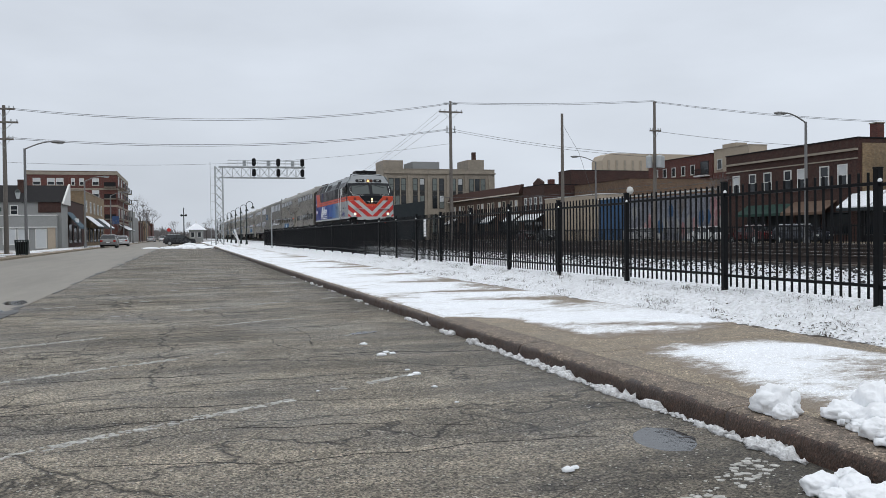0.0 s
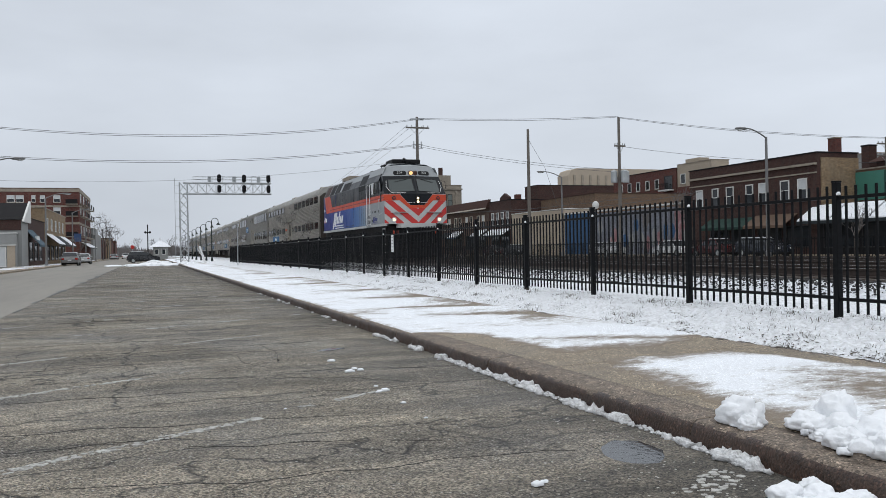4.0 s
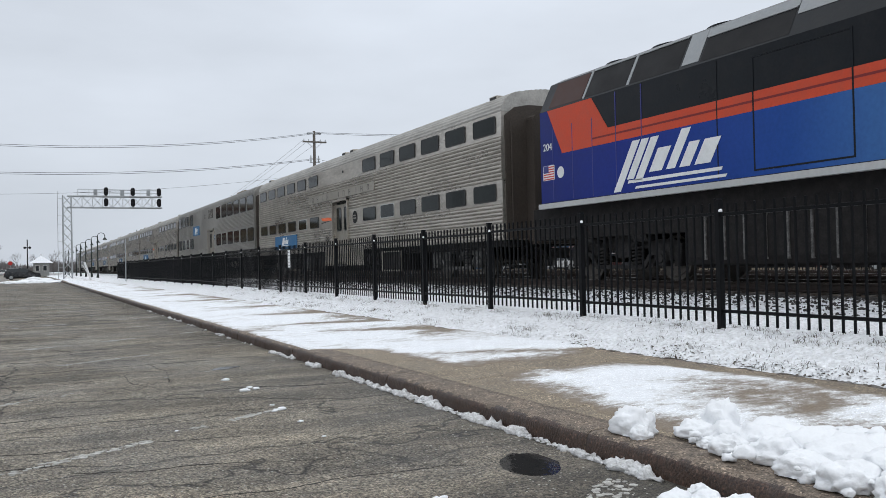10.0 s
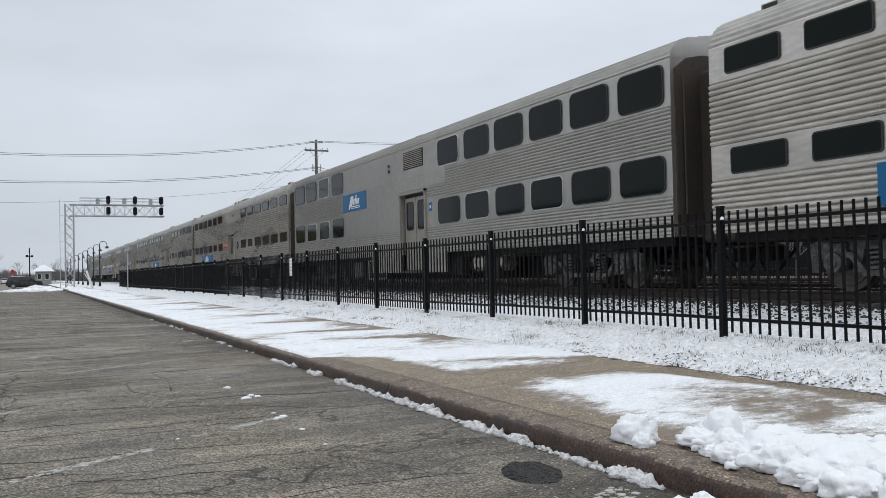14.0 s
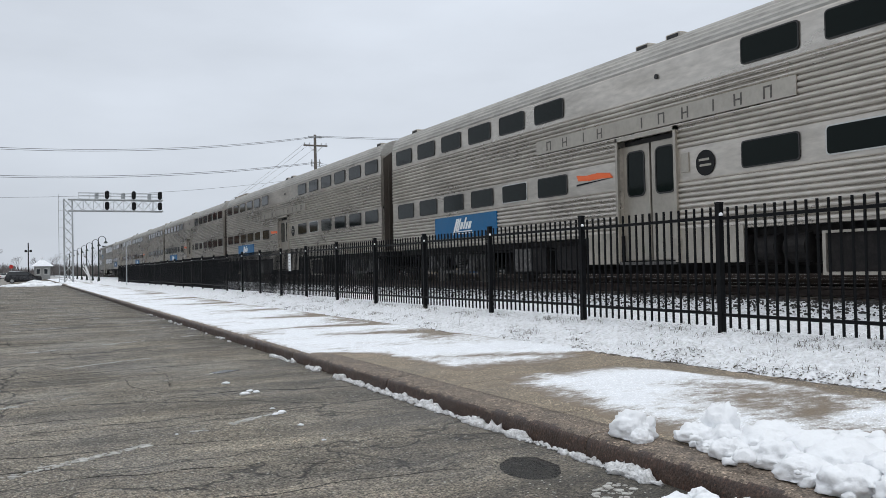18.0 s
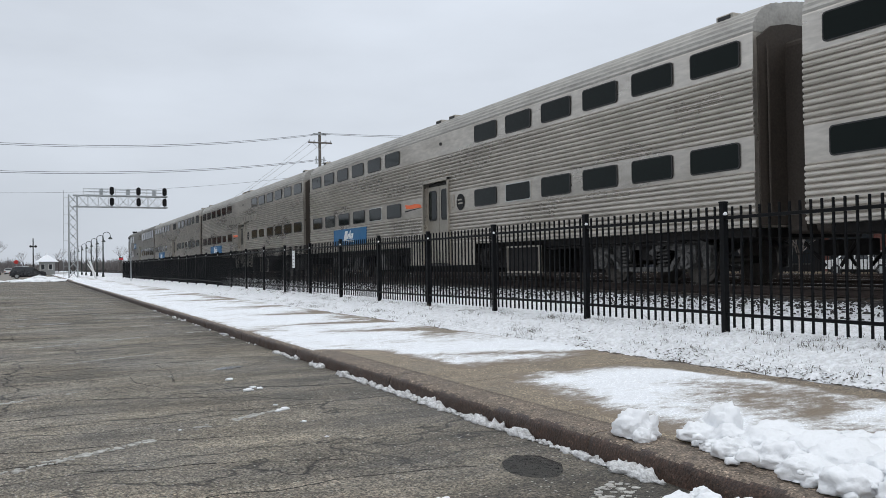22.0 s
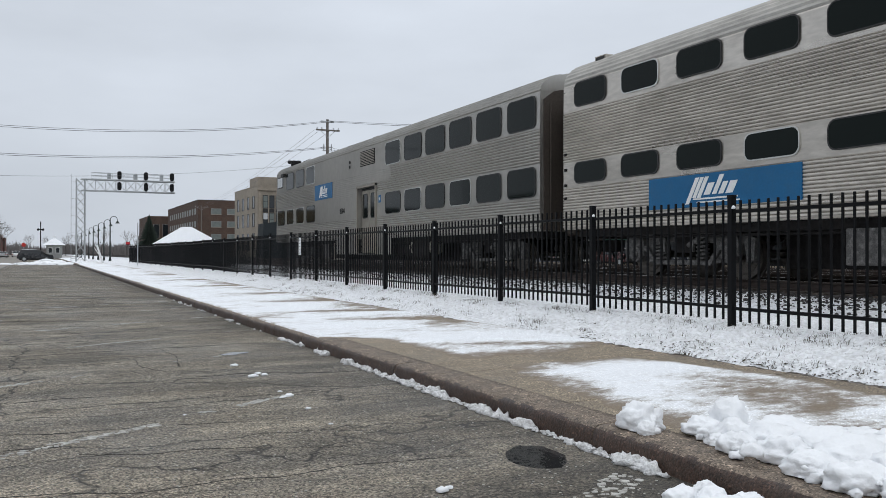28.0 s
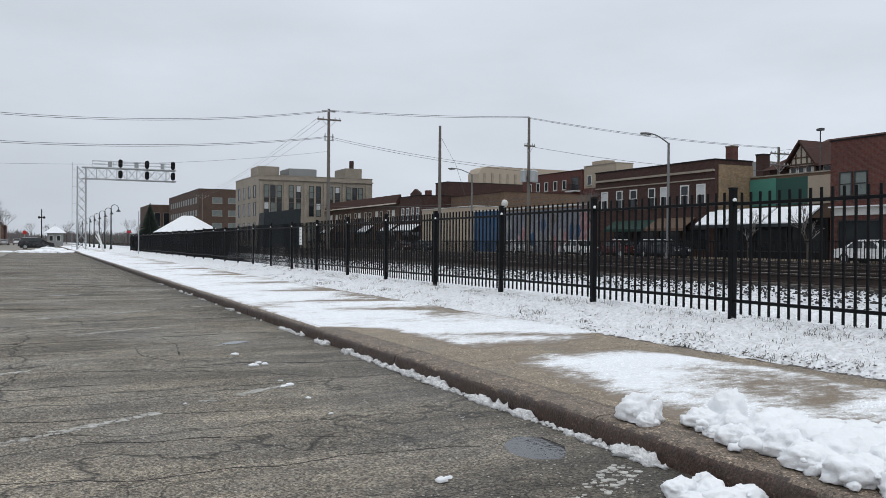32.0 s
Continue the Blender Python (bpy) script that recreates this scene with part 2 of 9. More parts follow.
M["stone"] = mat("ballast_stone", (0.035, 0.032, 0.031), 0.85, var=0.4, scale=9, fine=60, bump=0.3)
M["ballast_snow"] = mat("snow_strewn_ballast", (0.80, 0.82, 0.85), 0.85, var=0.12, scale=6.5, fine=50, bump=1.0, dirt=(0.09, 0.085, 0.08), dirt_amount=0.6, stretch=(1, 0.7, 1), dist=0.04)
M["ballast"] = mat("ballast_bed", (0.06, 0.055, 0.052), 0.9, var=0.5, scale=9, fine=60, bump=0.9, dirt=(0.65, 0.66, 0.68), dirt_amount=0.5, dist=0.03)
M["ground"] = mat("frozen_ground", (0.30, 0.29, 0.28), 0.9, var=0.3, scale=0.05, fine=2, bump=0.3, dirt=(0.75, 0.76, 0.78), dirt_amount=0.8)
M["galv"] = mat("galvanised_steel", (0.42, 0.44, 0.45), 0.5, 0.6, 0.12, 2, 30, 0.05)
M["alu_pole"] = mat("weathered_aluminium_pole", (0.19, 0.19, 0.19), 0.5, 0.5, 0.12, 2, 30, 0.05)
M["pole_wood"] = mat("weathered_pole_wood", (0.15, 0.135, 0.12), 0.9, var=0.25, scale=2, fine=30, bump=0.4, stretch=(3, 3, 0.3))
M["lamp_green"] = mat("dark_green_lamp_paint", (0.012, 0.02, 0.018), 0.4, var=0.15)
M["wire"] = mat("wire_sheath", (0.075, 0.077, 0.083), 0.6, var=0.1)
M["win_dark"] = glass("dark_window_glass", (0.018, 0.022, 0.026), 0.08)
M["win_curtain"] = mat("curtained_window", (0.15, 0.175, 0.165), 0.35, var=0.25, scale=1.5)
M["win_light"] = mat("window_blind", (0.5, 0.52, 0.53), 0.4, var=0.1)
M["brick_brown"] = brick_mat("brown_brick", (0.066, 0.030, 0.025), (0.045, 0.023, 0.020), (0.075, 0.058, 0.05))
M["brick_red"] = brick_mat("red_brick", (0.135, 0.044, 0.034), (0.085, 0.030, 0.026), (0.12, 0.09, 0.08))
M["brick_tan"] = brick_mat("tan_brick", (0.27, 0.19, 0.11), (0.19, 0.13, 0.08), (0.24, 0.20, 0.15))
M["brown_brick_worn"] = brick_mat("worn_brown_brick", (0.10, 0.06, 0.045), (0.07, 0.045, 0.036), (0.11, 0.09, 0.075))
M["brick_worn_tan"] = brick_mat("worn_tan_brick", (0.17, 0.105, 0.065), (0.12, 0.08, 0.055), (0.15, 0.12, 0.095))
M["stone_tan"] = mat("limestone", (0.30, 0.262, 0.212), 0.85, var=0.15, scale=0.5, fine=6, bump=0.1, dirt=(0.17, 0.145, 0.12), dirt_amount=0.5)
M["trim_white"] = mat("white_trim", (0.62, 0.62, 0.60), 0.6, var=0.08)
M["roof_dark"] = mat("dark_shingle", (0.018, 0.017, 0.018), 0.9, var=0.3, scale=2, fine=14, bump=0.4, spec=0.15)
M["stucco_tan"] = mat("tan_stucco", (0.38, 0.32, 0.25), 0.85, var=0.1, scale=0.7, fine=8, bump=0.1)
M["siding_grey"] = mat("grey_siding", (0.26, 0.265, 0.26), 0.75, var=0.1, scale=0.8, fine=10, bump=0.05)
M["green_panel"] = mat("green_panel", (0.06, 0.22, 0.17), 0.6, var=0.15)
M["green_dark"] = mat("dark_green_panel", (0.015, 0.07, 0.055), 0.6, var=0.15)
M["awning_green"] = mat("green_awning_canvas", (0.008, 0.038, 0.028), 0.8, var=0.15)
M["awning_dark"] = mat("black_awning_canvas", (0.014, 0.02, 0.024), 0.8, var=0.15)
M["roof_brown"] = mat("brown_shingle", (0.065, 0.036, 0.03), 0.9, var=0.3, scale=2, fine=14, bump=0.4, spec=0.2)
M["slate_canvas"] = mat("slate_blue_canvas", (0.05, 0.09, 0.12), 0.8, var=0.15)
M["trim_cream"] = mat("cream_plaster", (0.55, 0.50, 0.42), 0.85, var=0.12)
M["brown_sign"] = mat("brown_cladding", (0.12, 0.075, 0.05), 0.8, var=0.2)
M["navy_sign"] = mat("navy_sign_face", (0.02, 0.05, 0.13), 0.5, var=0.1)
M["mural_blue"] = mat("blue_mural_wall", (0.02, 0.075, 0.17), 0.7, var=0.3, scale=0.6)
M["mural_grey"] = mat("grey_mural_wall", (0.17, 0.18, 0.21), 0.7, var=0.45, scale=0.9, fine=4, dirt=(0.07, 0.08, 0.11), dirt_amount=0.8)
M["mural_pink"] = mat("pink_mural_wall", (0.25, 0.12, 0.13), 0.7, var=0.3, scale=0.8, dirt=(0.45, 0.40, 0.40), dirt_amount=0.7)
M["bark"] = mat("bare_bark", (0.07, 0.058, 0.05), 0.9, var=0.25, scale=5, fine=30, bump=0.3)
M["conifer"] = mat("conifer_needles", (0.018, 0.03, 0.022), 0.9, var=0.4, scale=6, fine=40, bump=0.2)
M["twigs"] = mat("far_twigs", (0.16, 0.148, 0.145), 0.95, var=0.25, scale=3, fine=20, bump=0.1)
M["grass"] = mat("dry_winter_grass", (0.085, 0.075, 0.055), 0.9, var=0.35, scale=5, fine=30, bump=0)


# ---- mesh tools ----
def box(bm, x0, x1, y0, y1, z0, z1):
    v = [bm.verts.new(p) for p in ((x0, y0, z0), (x1, y0, z0), (x1, y1, z0), (x0, y1, z0), (x0, y0, z1), (x1, y0, z1), (x1, y1, z1), (x0, y1, z1))]
    for f in ((0, 3, 2, 1), (4, 5, 6, 7), (0, 1, 5, 4), (1, 2, 6, 5), (2, 3, 7, 6), (3, 0, 4, 7)):
        bm.faces.new([v[i] for i in f])
    return bm


def bbox(x0, x1, y0, y1, z0, z1, r=0.0):
    """A box as a bmesh of its own, with bevelled edges where r is given."""
    bm = box(bmesh.new(), x0, x1, y0, y1, z0, z1)
    if r:
        bmesh.ops.bevel(bm, geom=bm.edges[:], offset=r, segments=2, affect="EDGES", profile=0.6)
    return bm


def tube(bm, p0, p1, r0, r1=None, seg=8, caps=True):
    r1 = r0 if r1 is None else r1
    p0, p1 = Vector(p0), Vector(p1)
    d = (p1 - p0).normalized()
    a = d.orthogonal().normalized()
    b = d.cross(a)
    rings = []
    for p, r in ((p0, r0), (p1, r1)):
        rings.append([bm.verts.new(p + r * (math.cos(2 * math.pi * k / seg) * a + math.sin(2 * math.pi * k / seg) * b)) for k in range(seg)])
    for k in range(seg):
        bm.faces.new((rings[0][k], rings[0][(k + 1) % seg], rings[1][(k + 1) % seg], rings[1][k]))
    if caps:
        bm.faces.new(rings[0][::-1])
        bm.faces.new(rings[1])
    return bm


def pipe(bm, pts, r, seg=6):
    """A round bar swept along the points in one piece."""
    pts = [Vector(p) for p in pts]
    n = len(pts)
    dirs = [(pts[min(k + 1, n - 1)] - pts[max(k - 1, 0)]).normalized() for k in range(n)]
    a = dirs[0].orthogonal().normalized()
    rings = []
    for p, d in zip(pts, dirs):
        a = (a - d * a.dot(d)).normalized()
        b = d.cross(a)
        rings.append([bm.verts.new(p + r * (math.cos(2 * math.pi * k / seg) * a + math.sin(2 * math.pi * k / seg) * b)) for k in range(seg)])
    for u, v in zip(rings, rings[1:]):
        for k in range(seg):
            bm.faces.new((u[k], u[(k + 1) % seg], v[(k + 1) % seg], v[k]))
    bm.faces.new(rings[0][::-1])
    bm.faces.new(rings[-1])
    return bm


def prism(bm, poly, axis, a, b):
    """The polygon (pairs) drawn out along an axis from a to b."""
    def place(u, v, w):
        return {"x": (w, u, v), "y": (u, w, v), "z": (u, v, w)}[axis]
    lo = [bm.verts.new(place(u, v, a)) for u, v in poly]
    hi = [bm.verts.new(place(u, v, b)) for u, v in poly]
    n = len(poly)
    for k in range(n):
        bm.faces.new((lo[k], lo[(k + 1) % n], hi[(k + 1) % n], hi[k]))
    bm.faces.new(lo[::-1])
    bm.faces.new(hi)
    return bm


def rounded(w, h, r, n=4, cu=0.0, cv=0.0):
    """A rounded rectangle as pairs, anticlockwise."""
    pts = []
    for sx, sy, a0 in ((1, 1, 0), (-1, 1, 90), (-1, -1, 180), (1, -1, 270)):
        for k in range(n + 1):
            a = radians(a0 + 90 * k / n)
            pts.append((cu + sx * (w / 2 - r) + r * math.cos(a), cv + sy * (h / 2 - r) + r * math.sin(a)))
    return pts


def ring_mesh(bm, outer, inner, axis, a, b):
    """A flat frame between two outlines of equally many points, from a to b along the axis."""
    def place(u, v, w):
        return {"x": (w, u, v), "y": (u, w, v), "z": (u, v, w)}[axis]
    n = len(outer)
    vs = [[bm.verts.new(place(u, v, w)) for u, v in line] for line in (outer, inner) for w in (a, b)]
    oa, ob_, ia, ib = vs
    for k in range(n):
        j = (k + 1) % n
        bm.faces.new((oa[k], oa[j], ob_[j], ob_[k]))
        bm.faces.new((ib[k], ib[j], ia[j], ia[k]))
        bm.faces.new((ob_[k], ob_[j], ib[j], ib[k]))
        bm.faces.new((ia[k], ia[j], oa[j], oa[k]))
    return bm


def to_mesh(name, bm, material, smooth=False):
    bmesh.ops.recalc_face_normals(bm, faces=bm.faces[:])
    me = bpy.data.meshes.new(name)
    bm.to_mesh(me)
    bm.free()
    if material:
        me.materials.append(material)
    if smooth:
        me.polygons.foreach_set("use_smooth", [True] * len(me.polygons))
    return me


def part(name, bm, material, parent, label="", smooth=False):
    """One mesh object under a thing or a part; bm may be a finished mesh, which is then shared."""
    me = bm if isinstance(bm, bpy.types.Mesh) else to_mesh(name, bm, material, smooth)
    ob = new(name, me)
    ob.parent = parent
    return tagged(ob, label)


def thing(name, m=None, label="", category="", group="", kind=""):
    ob = new(name)
    ob.empty_display_size = 0.2
    if m is not None:
        ob.matrix_basis = m
    return tagged(ob, label, category, group, kind)


def solid(name, bm, material, label="", category="", group="", kind="", smooth=False, m=None):
    ob = new(name, to_mesh(name, bm, material, smooth))
    if m is not None:
        ob.matrix_basis = m
    return tagged(ob, label, category, group, kind)


def grid_mesh(name, xs, ys, height, material, smooth=True):
    """A height field over two lists of coordinates."""
    nx, ny = len(xs), len(ys)
    verts = [(x, y, height(x, y)) for y in ys for x in xs]
    faces = [(j * nx + i, j * nx + i + 1, (j + 1) * nx + i + 1, (j + 1) * nx + i) for j in range(ny - 1) for i in range(nx - 1)]
    me = bpy.data.meshes.new(name)
    me.from_pydata(verts, [], faces)
    me.materials.append(material)
    if smooth:
        me.polygons.foreach_set("use_smooth", [True] * len(me.polygons))
    return me


def text_mesh(body, size, depth=0.004):
    """Writing in the built-in font, as a mesh in the plane of x and y, centred."""
    cu = bpy.data.curves.new("writing", "FONT")
    cu.body, cu.size, cu.extrude, cu.align_x, cu.align_y = body, size, depth, "CENTER", "CENTER"
    ob = bpy.data.objects.new("writing", cu)
    scene.collection.objects.link(ob)
    me = bpy.data.meshes.new_from_object(ob.evaluated_get(bpy.context.evaluated_depsgraph_get()))
    bpy.data.objects.remove(ob)
    return me


def steps(a, b, d):
    n = max(1, round((b - a) / d))
    return [a + (b - a) * k / n for k in range(n + 1)]


def fbm(x, y, s, seed=0.0, octaves=4):
    return noise.fractal(Vector((x * s, y * s, seed)), 0.9, 2.1, octaves)


KERB_X, KERB_Z, WALK_X, FENCE_X, RAIL_Z = 2.88, 0.13, 5.22, 6.51, 0.66
TRAIN_Z, LIFT = 0.45, 0.21
TRACKS = (12.40, 16.60, 20.80)


# ---- ground, road, pavement ----
def land_z(x):
    """Height of the land across the street, the tracks and the far street."""
    pts = ((-2000, 0.05), (-9.6, 0.0), (-9.3, -0.04), (3.0, -0.04), (3.3, 0.04), (5.3, 0.08), (6.5, 0.24), (8.4, 0.20), (22.9, 0.10), (24.5, 0.12), (32.5, 0.05), (2000, 0.05))
    return float(np.interp(x, [p[0] for p in pts], [p[1] for p in pts]))


ground = tagged(new("ground", grid_mesh("ground", [-2000, -400, -60, -9.6, -9.3, 3.0, 3.3, 5.3, 6.5, 8.4, 22.9, 24.5, 32.5, 60, 400, 2000],
                                        [-600, -40, 60, 200, 600, 2500], lambda x, y: land_z(x), M["ground"], False)),
                "snowy frozen ground reaching the horizon", "ground", kind="structure")


def asphalt_mat():
    m = mat("worn_asphalt", (0.290, 0.252, 0.196), 0.85, var=0.30, scale=0.5, fine=7, stretch=(0.5, 1.1, 1), bump=0, dirt=(0.10, 0.098, 0.092), dirt_amount=0.75)
    n, l = m.node_tree.nodes, m.node_tree.links
    b = n["Principled BSDF"]
    co = n.new("ShaderNodeTexCoord")
    speck = n.new("ShaderNodeTexVoronoi")
    speck.inputs["Scale"].default_value = 88
    l.new(co.outputs["Object"], speck.inputs["Vector"])
    sr = n.new("ShaderNodeMapRange")
    sr.inputs["To Min"].default_value, sr.inputs["To Max"].default_value = 0.25, 1.75
    sepc = n.new("ShaderNodeSeparateColor")
    l.new(speck.outputs["Color"], sepc.inputs[0])
    l.new(sepc.outputs[0], sr.inputs["Value"])
    warp = n.new("ShaderNodeTexNoise")
    warp.inputs["Scale"].default_value, warp.inputs["Detail"].default_value = 2.2, 5
    l.new(co.outputs["Object"], warp.inputs["Vector"])
    wv = n.new("ShaderNodeMix")
    wv.data_type, wv.blend_type = "RGBA", "LINEAR_LIGHT"
    wv.inputs[0].default_value = 0.22
    l.new(co.outputs["Object"], wv.inputs[6])
    l.new(warp.outputs["Color"], wv.inputs[7])
    fac = None
    # cracks run with the stall lines; the fine nets keep to a few worn spots
    turned = n.new("ShaderNodeMapping")
    turned.inputs["Rotation"].default_value = (0, 0, radians(-24))
    turned.inputs["Scale"].default_value = (0.22, 1.0, 1.0)
    l.new(wv.outputs[2], turned.inputs[0])
    spots = n.new("ShaderNodeTexNoise")
    spots.inputs["Scale"].default_value, spots.inputs["Detail"].default_value = 0.7, 3
    l.new(co.outputs["Object"], spots.inputs["Vector"])
    gate = n.new("ShaderNodeMapRange")
    gate.inputs["From Min"].default_value, gate.inputs["From Max"].default_value = 0.47, 0.60
    l.new(spots.outputs["Fac"], gate.inputs["Value"])
    for scale, wide, low, vec, masked in ((0.26, 0.006, 0.12, wv.outputs[2], False), (0.62, 0.008, 0.12, turned.outputs[0], False), (1.9, 0.014, 0.35, turned.outputs[0], True), (4.2, 0.03, 0.35, wv.outputs[2], True)):
        cr = n.new("ShaderNodeTexVoronoi")
        cr.feature = "DISTANCE_TO_EDGE"
        cr.inputs["Scale"].default_value = scale
        l.new(vec, cr.inputs["Vector"])
        c2 = n.new("ShaderNodeMapRange")
        c2.inputs["From Max"].default_value = wide
        c2.inputs["To Min"].default_value = low
        l.new(cr.outputs["Distance"], c2.inputs["Value"])
        if masked:
            part_of = n.new("ShaderNodeMix")
            part_of.inputs[2].default_value = 1.0
            l.new(gate.outputs[0], part_of.inputs[0])
            l.new(c2.outputs[0], part_of.inputs[3])
            c2 = part_of
        if fac is None:
            fac = c2.outputs[0]
        else:
            mm = n.new("ShaderNodeMath")
            mm.operation = "MULTIPLY"
            l.new(fac, mm.inputs[0])
            l.new(c2.outputs[0], mm.inputs[1])
            fac = mm.outputs[0]
    streak = n.new("ShaderNodeTexNoise")
    streak.inputs["Scale"].default_value, streak.inputs["Detail"].default_value, streak.inputs["Roughness"].default_value = 1.3, 6, 0.62
    l.new(turned.outputs[0], streak.inputs["Vector"])
    st = n.new("ShaderNodeMapRange")
    st.inputs["From Min"].default_value, st.inputs["From Max"].default_value = 0.34, 0.66
    st.inputs["To Min"].default_value, st.inputs["To Max"].default_value = 0.55, 1.38
    l.new(streak.outputs["Fac"], st.inputs["Value"])
    pits = n.new("ShaderNodeTexVoronoi")
    pits.inputs["Scale"].default_value = 75
    l.new(co.outputs["Object"], pits.inputs["Vector"])
    pit = n.new("ShaderNodeMapRange")
    pit.inputs["From Min"].default_value, pit.inputs["From Max"].default_value = 0.40, 0.85
    pit.inputs["To Min"].default_value, pit.inputs["To Max"].default_value = 1.14, 0.58
    l.new(pits.outputs["Distance"], pit.inputs["Value"])
    stony = n.new("ShaderNodeMath")
    stony.operation = "MULTIPLY"
    l.new(sr.outputs[0], stony.inputs[0])
    l.new(pit.outputs[0], stony.inputs[1])
    grit = n.new("ShaderNodeMath")
    grit.operation = "MULTIPLY"
    l.new(stony.outputs[0], grit.inputs[0])
    l.new(st.outputs[0], grit.inputs[1])
    mu = n.new("ShaderNodeMath")
    mu.operation = "MULTIPLY"
    l.new(fac, mu.inputs[0])
    l.new(grit.outputs[0], mu.inputs[1])
    # the damp, dirt-stained strip that the gutter keeps wet
    sp = n.new("ShaderNodeSeparateXYZ")
    l.new(co.outputs["Object"], sp.inputs[0])
    wob = n.new("ShaderNodeTexNoise")
    wob.inputs["Scale"].default_value, wob.inputs["Detail"].default_value = 1.3, 5
    l.new(co.outputs["Object"], wob.inputs["Vector"])
    wad = n.new("ShaderNodeMath")
    wad.operation = "MULTIPLY_ADD"
    wad.inputs[1].default_value = 2.2
    l.new(wob.outputs["Fac"], wad.inputs[0])
    l.new(sp.outputs["X"], wad.inputs[2])
    wet = n.new("ShaderNodeMapRange")
    wet.inputs["From Min"].default_value, wet.inputs["From Max"].default_value = 2.9, 4.0
    wet.inputs["To Min"].default_value, wet.inputs["To Max"].default_value = 1.10, 0.52
    l.new(wad.outputs[0], wet.inputs["Value"])
    mw_ = n.new("ShaderNodeMath")
    mw_.operation = "MULTIPLY"
    l.new(mu.outputs[0], mw_.inputs[0])
    l.new(wet.outputs[0], mw_.inputs[1])
    mu = mw_
    mx = n.new("ShaderNodeMix")
    mx.data_type, mx.blend_type = "RGBA", "MULTIPLY"
    mx.inputs[0].default_value = 1
    l.new(b.inputs["Base Color"].links[0].from_socket, mx.inputs[6])
    l.new(mu.outputs[0], mx.inputs[7])
    chip = n.new("ShaderNodeTexVoronoi")
    chip.inputs["Scale"].default_value = 55
    l.new(co.outputs["Object"], chip.inputs["Vector"])
    chs = n.new("ShaderNodeSeparateColor")
    l.new(chip.outputs["Color"], chs.inputs[0])
    chr_ = n.new("ShaderNodeMapRange")
    chr_.inputs["From Min"].default_value, chr_.inputs["From Max"].default_value = 0.93, 0.95
    l.new(chs.outputs[1], chr_.inputs["Value"])
    chd = n.new("ShaderNodeMapRange")
    chd.inputs["From Min"].default_value, chd.inputs["From Max"].default_value = 0.42, 0.30
    l.new(chip.outputs["Distance"], chd.inputs["Value"])
    chm = n.new("ShaderNodeMath")
    chm.operation = "MULTIPLY"
    l.new(chr_.outputs[0], chm.inputs[0])
    l.new(chd.outputs[0], chm.inputs[1])
    mc = n.new("ShaderNodeMix")
    mc.data_type = "RGBA"
    l.new(chm.outputs[0], mc.inputs[0])
    l.new(mx.outputs[2], mc.inputs[6])
    mc.inputs[7].default_value = (0.58, 0.56, 0.51, 1)
    l.new(mc.outputs[2], b.inputs["Base Color"])
    bp = n.new("ShaderNodeBump")
    bp.inputs["Strength"].default_value, bp.inputs["Distance"].default_value = 1.0, 0.022
    l.new(mu.outputs[0], bp.inputs["Height"])
    l.new(bp.outputs[0], b.inputs["Normal"])
    damp = n.new("ShaderNodeTexNoise")
    damp.inputs["Scale"].default_value, damp.inputs["Detail"].default_value = 0.55, 4
    l.new(co.outputs["Object"], damp.inputs["Vector"])
    dr = n.new("ShaderNodeMapRange")
    dr.inputs["From Min"].default_value, dr.inputs["From Max"].default_value = 0.35, 0.65
    dr.inputs["To Min"].default_value, dr.inputs["To Max"].default_value = 0.9, 0.5
    l.new(damp.outputs["Fac"], dr.inputs["Value"])
    l.new(dr.outputs[0], b.inputs["Roughness"])
    return m


M["asphalt"] = asphalt_mat()
M["asphalt_lane"] = mat("smooth_lane_asphalt", (0.25, 0.232, 0.203), 0.85, var=0.12, scale=0.25, fine=60, bump=0.3, dirt=(0.14, 0.135, 0.125), dirt_amount=0.5, stretch=(1, 0.12, 1), dist=0.004)
LANE_X = -2.62
road = thing("road", None, "worn grey asphalt street with a parking lane", "road", kind="structure")
bay = new("parking_lane", grid_mesh("parking_lane", steps(LANE_X, 2.18, 0.4) + steps(2.25, 2.81, 0.04) + [KERB_X, KERB_X + 0.15], [-60, -30] + steps(-12, 3.5, 0.5) + steps(3.54, 4.5, 0.04) + steps(5, 14, 0.5) + steps(14.5, 80, 4) + [400, 900],
                                    lambda x, y: 0.006 * fbm(x, y, 0.5) - 0.026 * math.exp(-((x - 2.50) / 0.16) ** 2 - ((y - 4.0 - 0.5 * (x - 2.50)) / 0.22) ** 2) + (0.003 * fbm(x, y, 6.0, 3.0, 2) if 2.3 < x < 2.75 and 3.6 < y < 4.45 else 0.0) if -5 < y < 60 and LANE_X < x < KERB_X - 0.1 else 0.0, M["asphalt"]))
bay.parent = road
lane = new("traffic_lane", grid_mesh("traffic_lane", [-9.35, -6, LANE_X], [-60, 0, 30, 80, 400, 900], lambda x, y: 0.004, M["asphalt_lane"], False))
lane.parent = road
seam_bm = bmesh.new()
rs = random.Random(5)
yy = 6.0
while yy < 90:
    ln = rs.uniform(0.5, 2.2)
    if rs.random() < 0.75:
        w = rs.uniform(0.02, 0.07) * (2.2 if rs.random() < 0.2 else 1)
        x0 = LANE_X + rs.uniform(-0.05, 0.05)
        prism(seam_bm, [(x0 - w, yy), (x0 + w * 0.6, yy - 0.1), (x0 + w, yy + ln * 0.6), (x0 + w * 0.2, yy + ln), (x0 - w * 0.8, yy + ln * 0.7)], "z", 0.002, 0.009)
    yy += ln
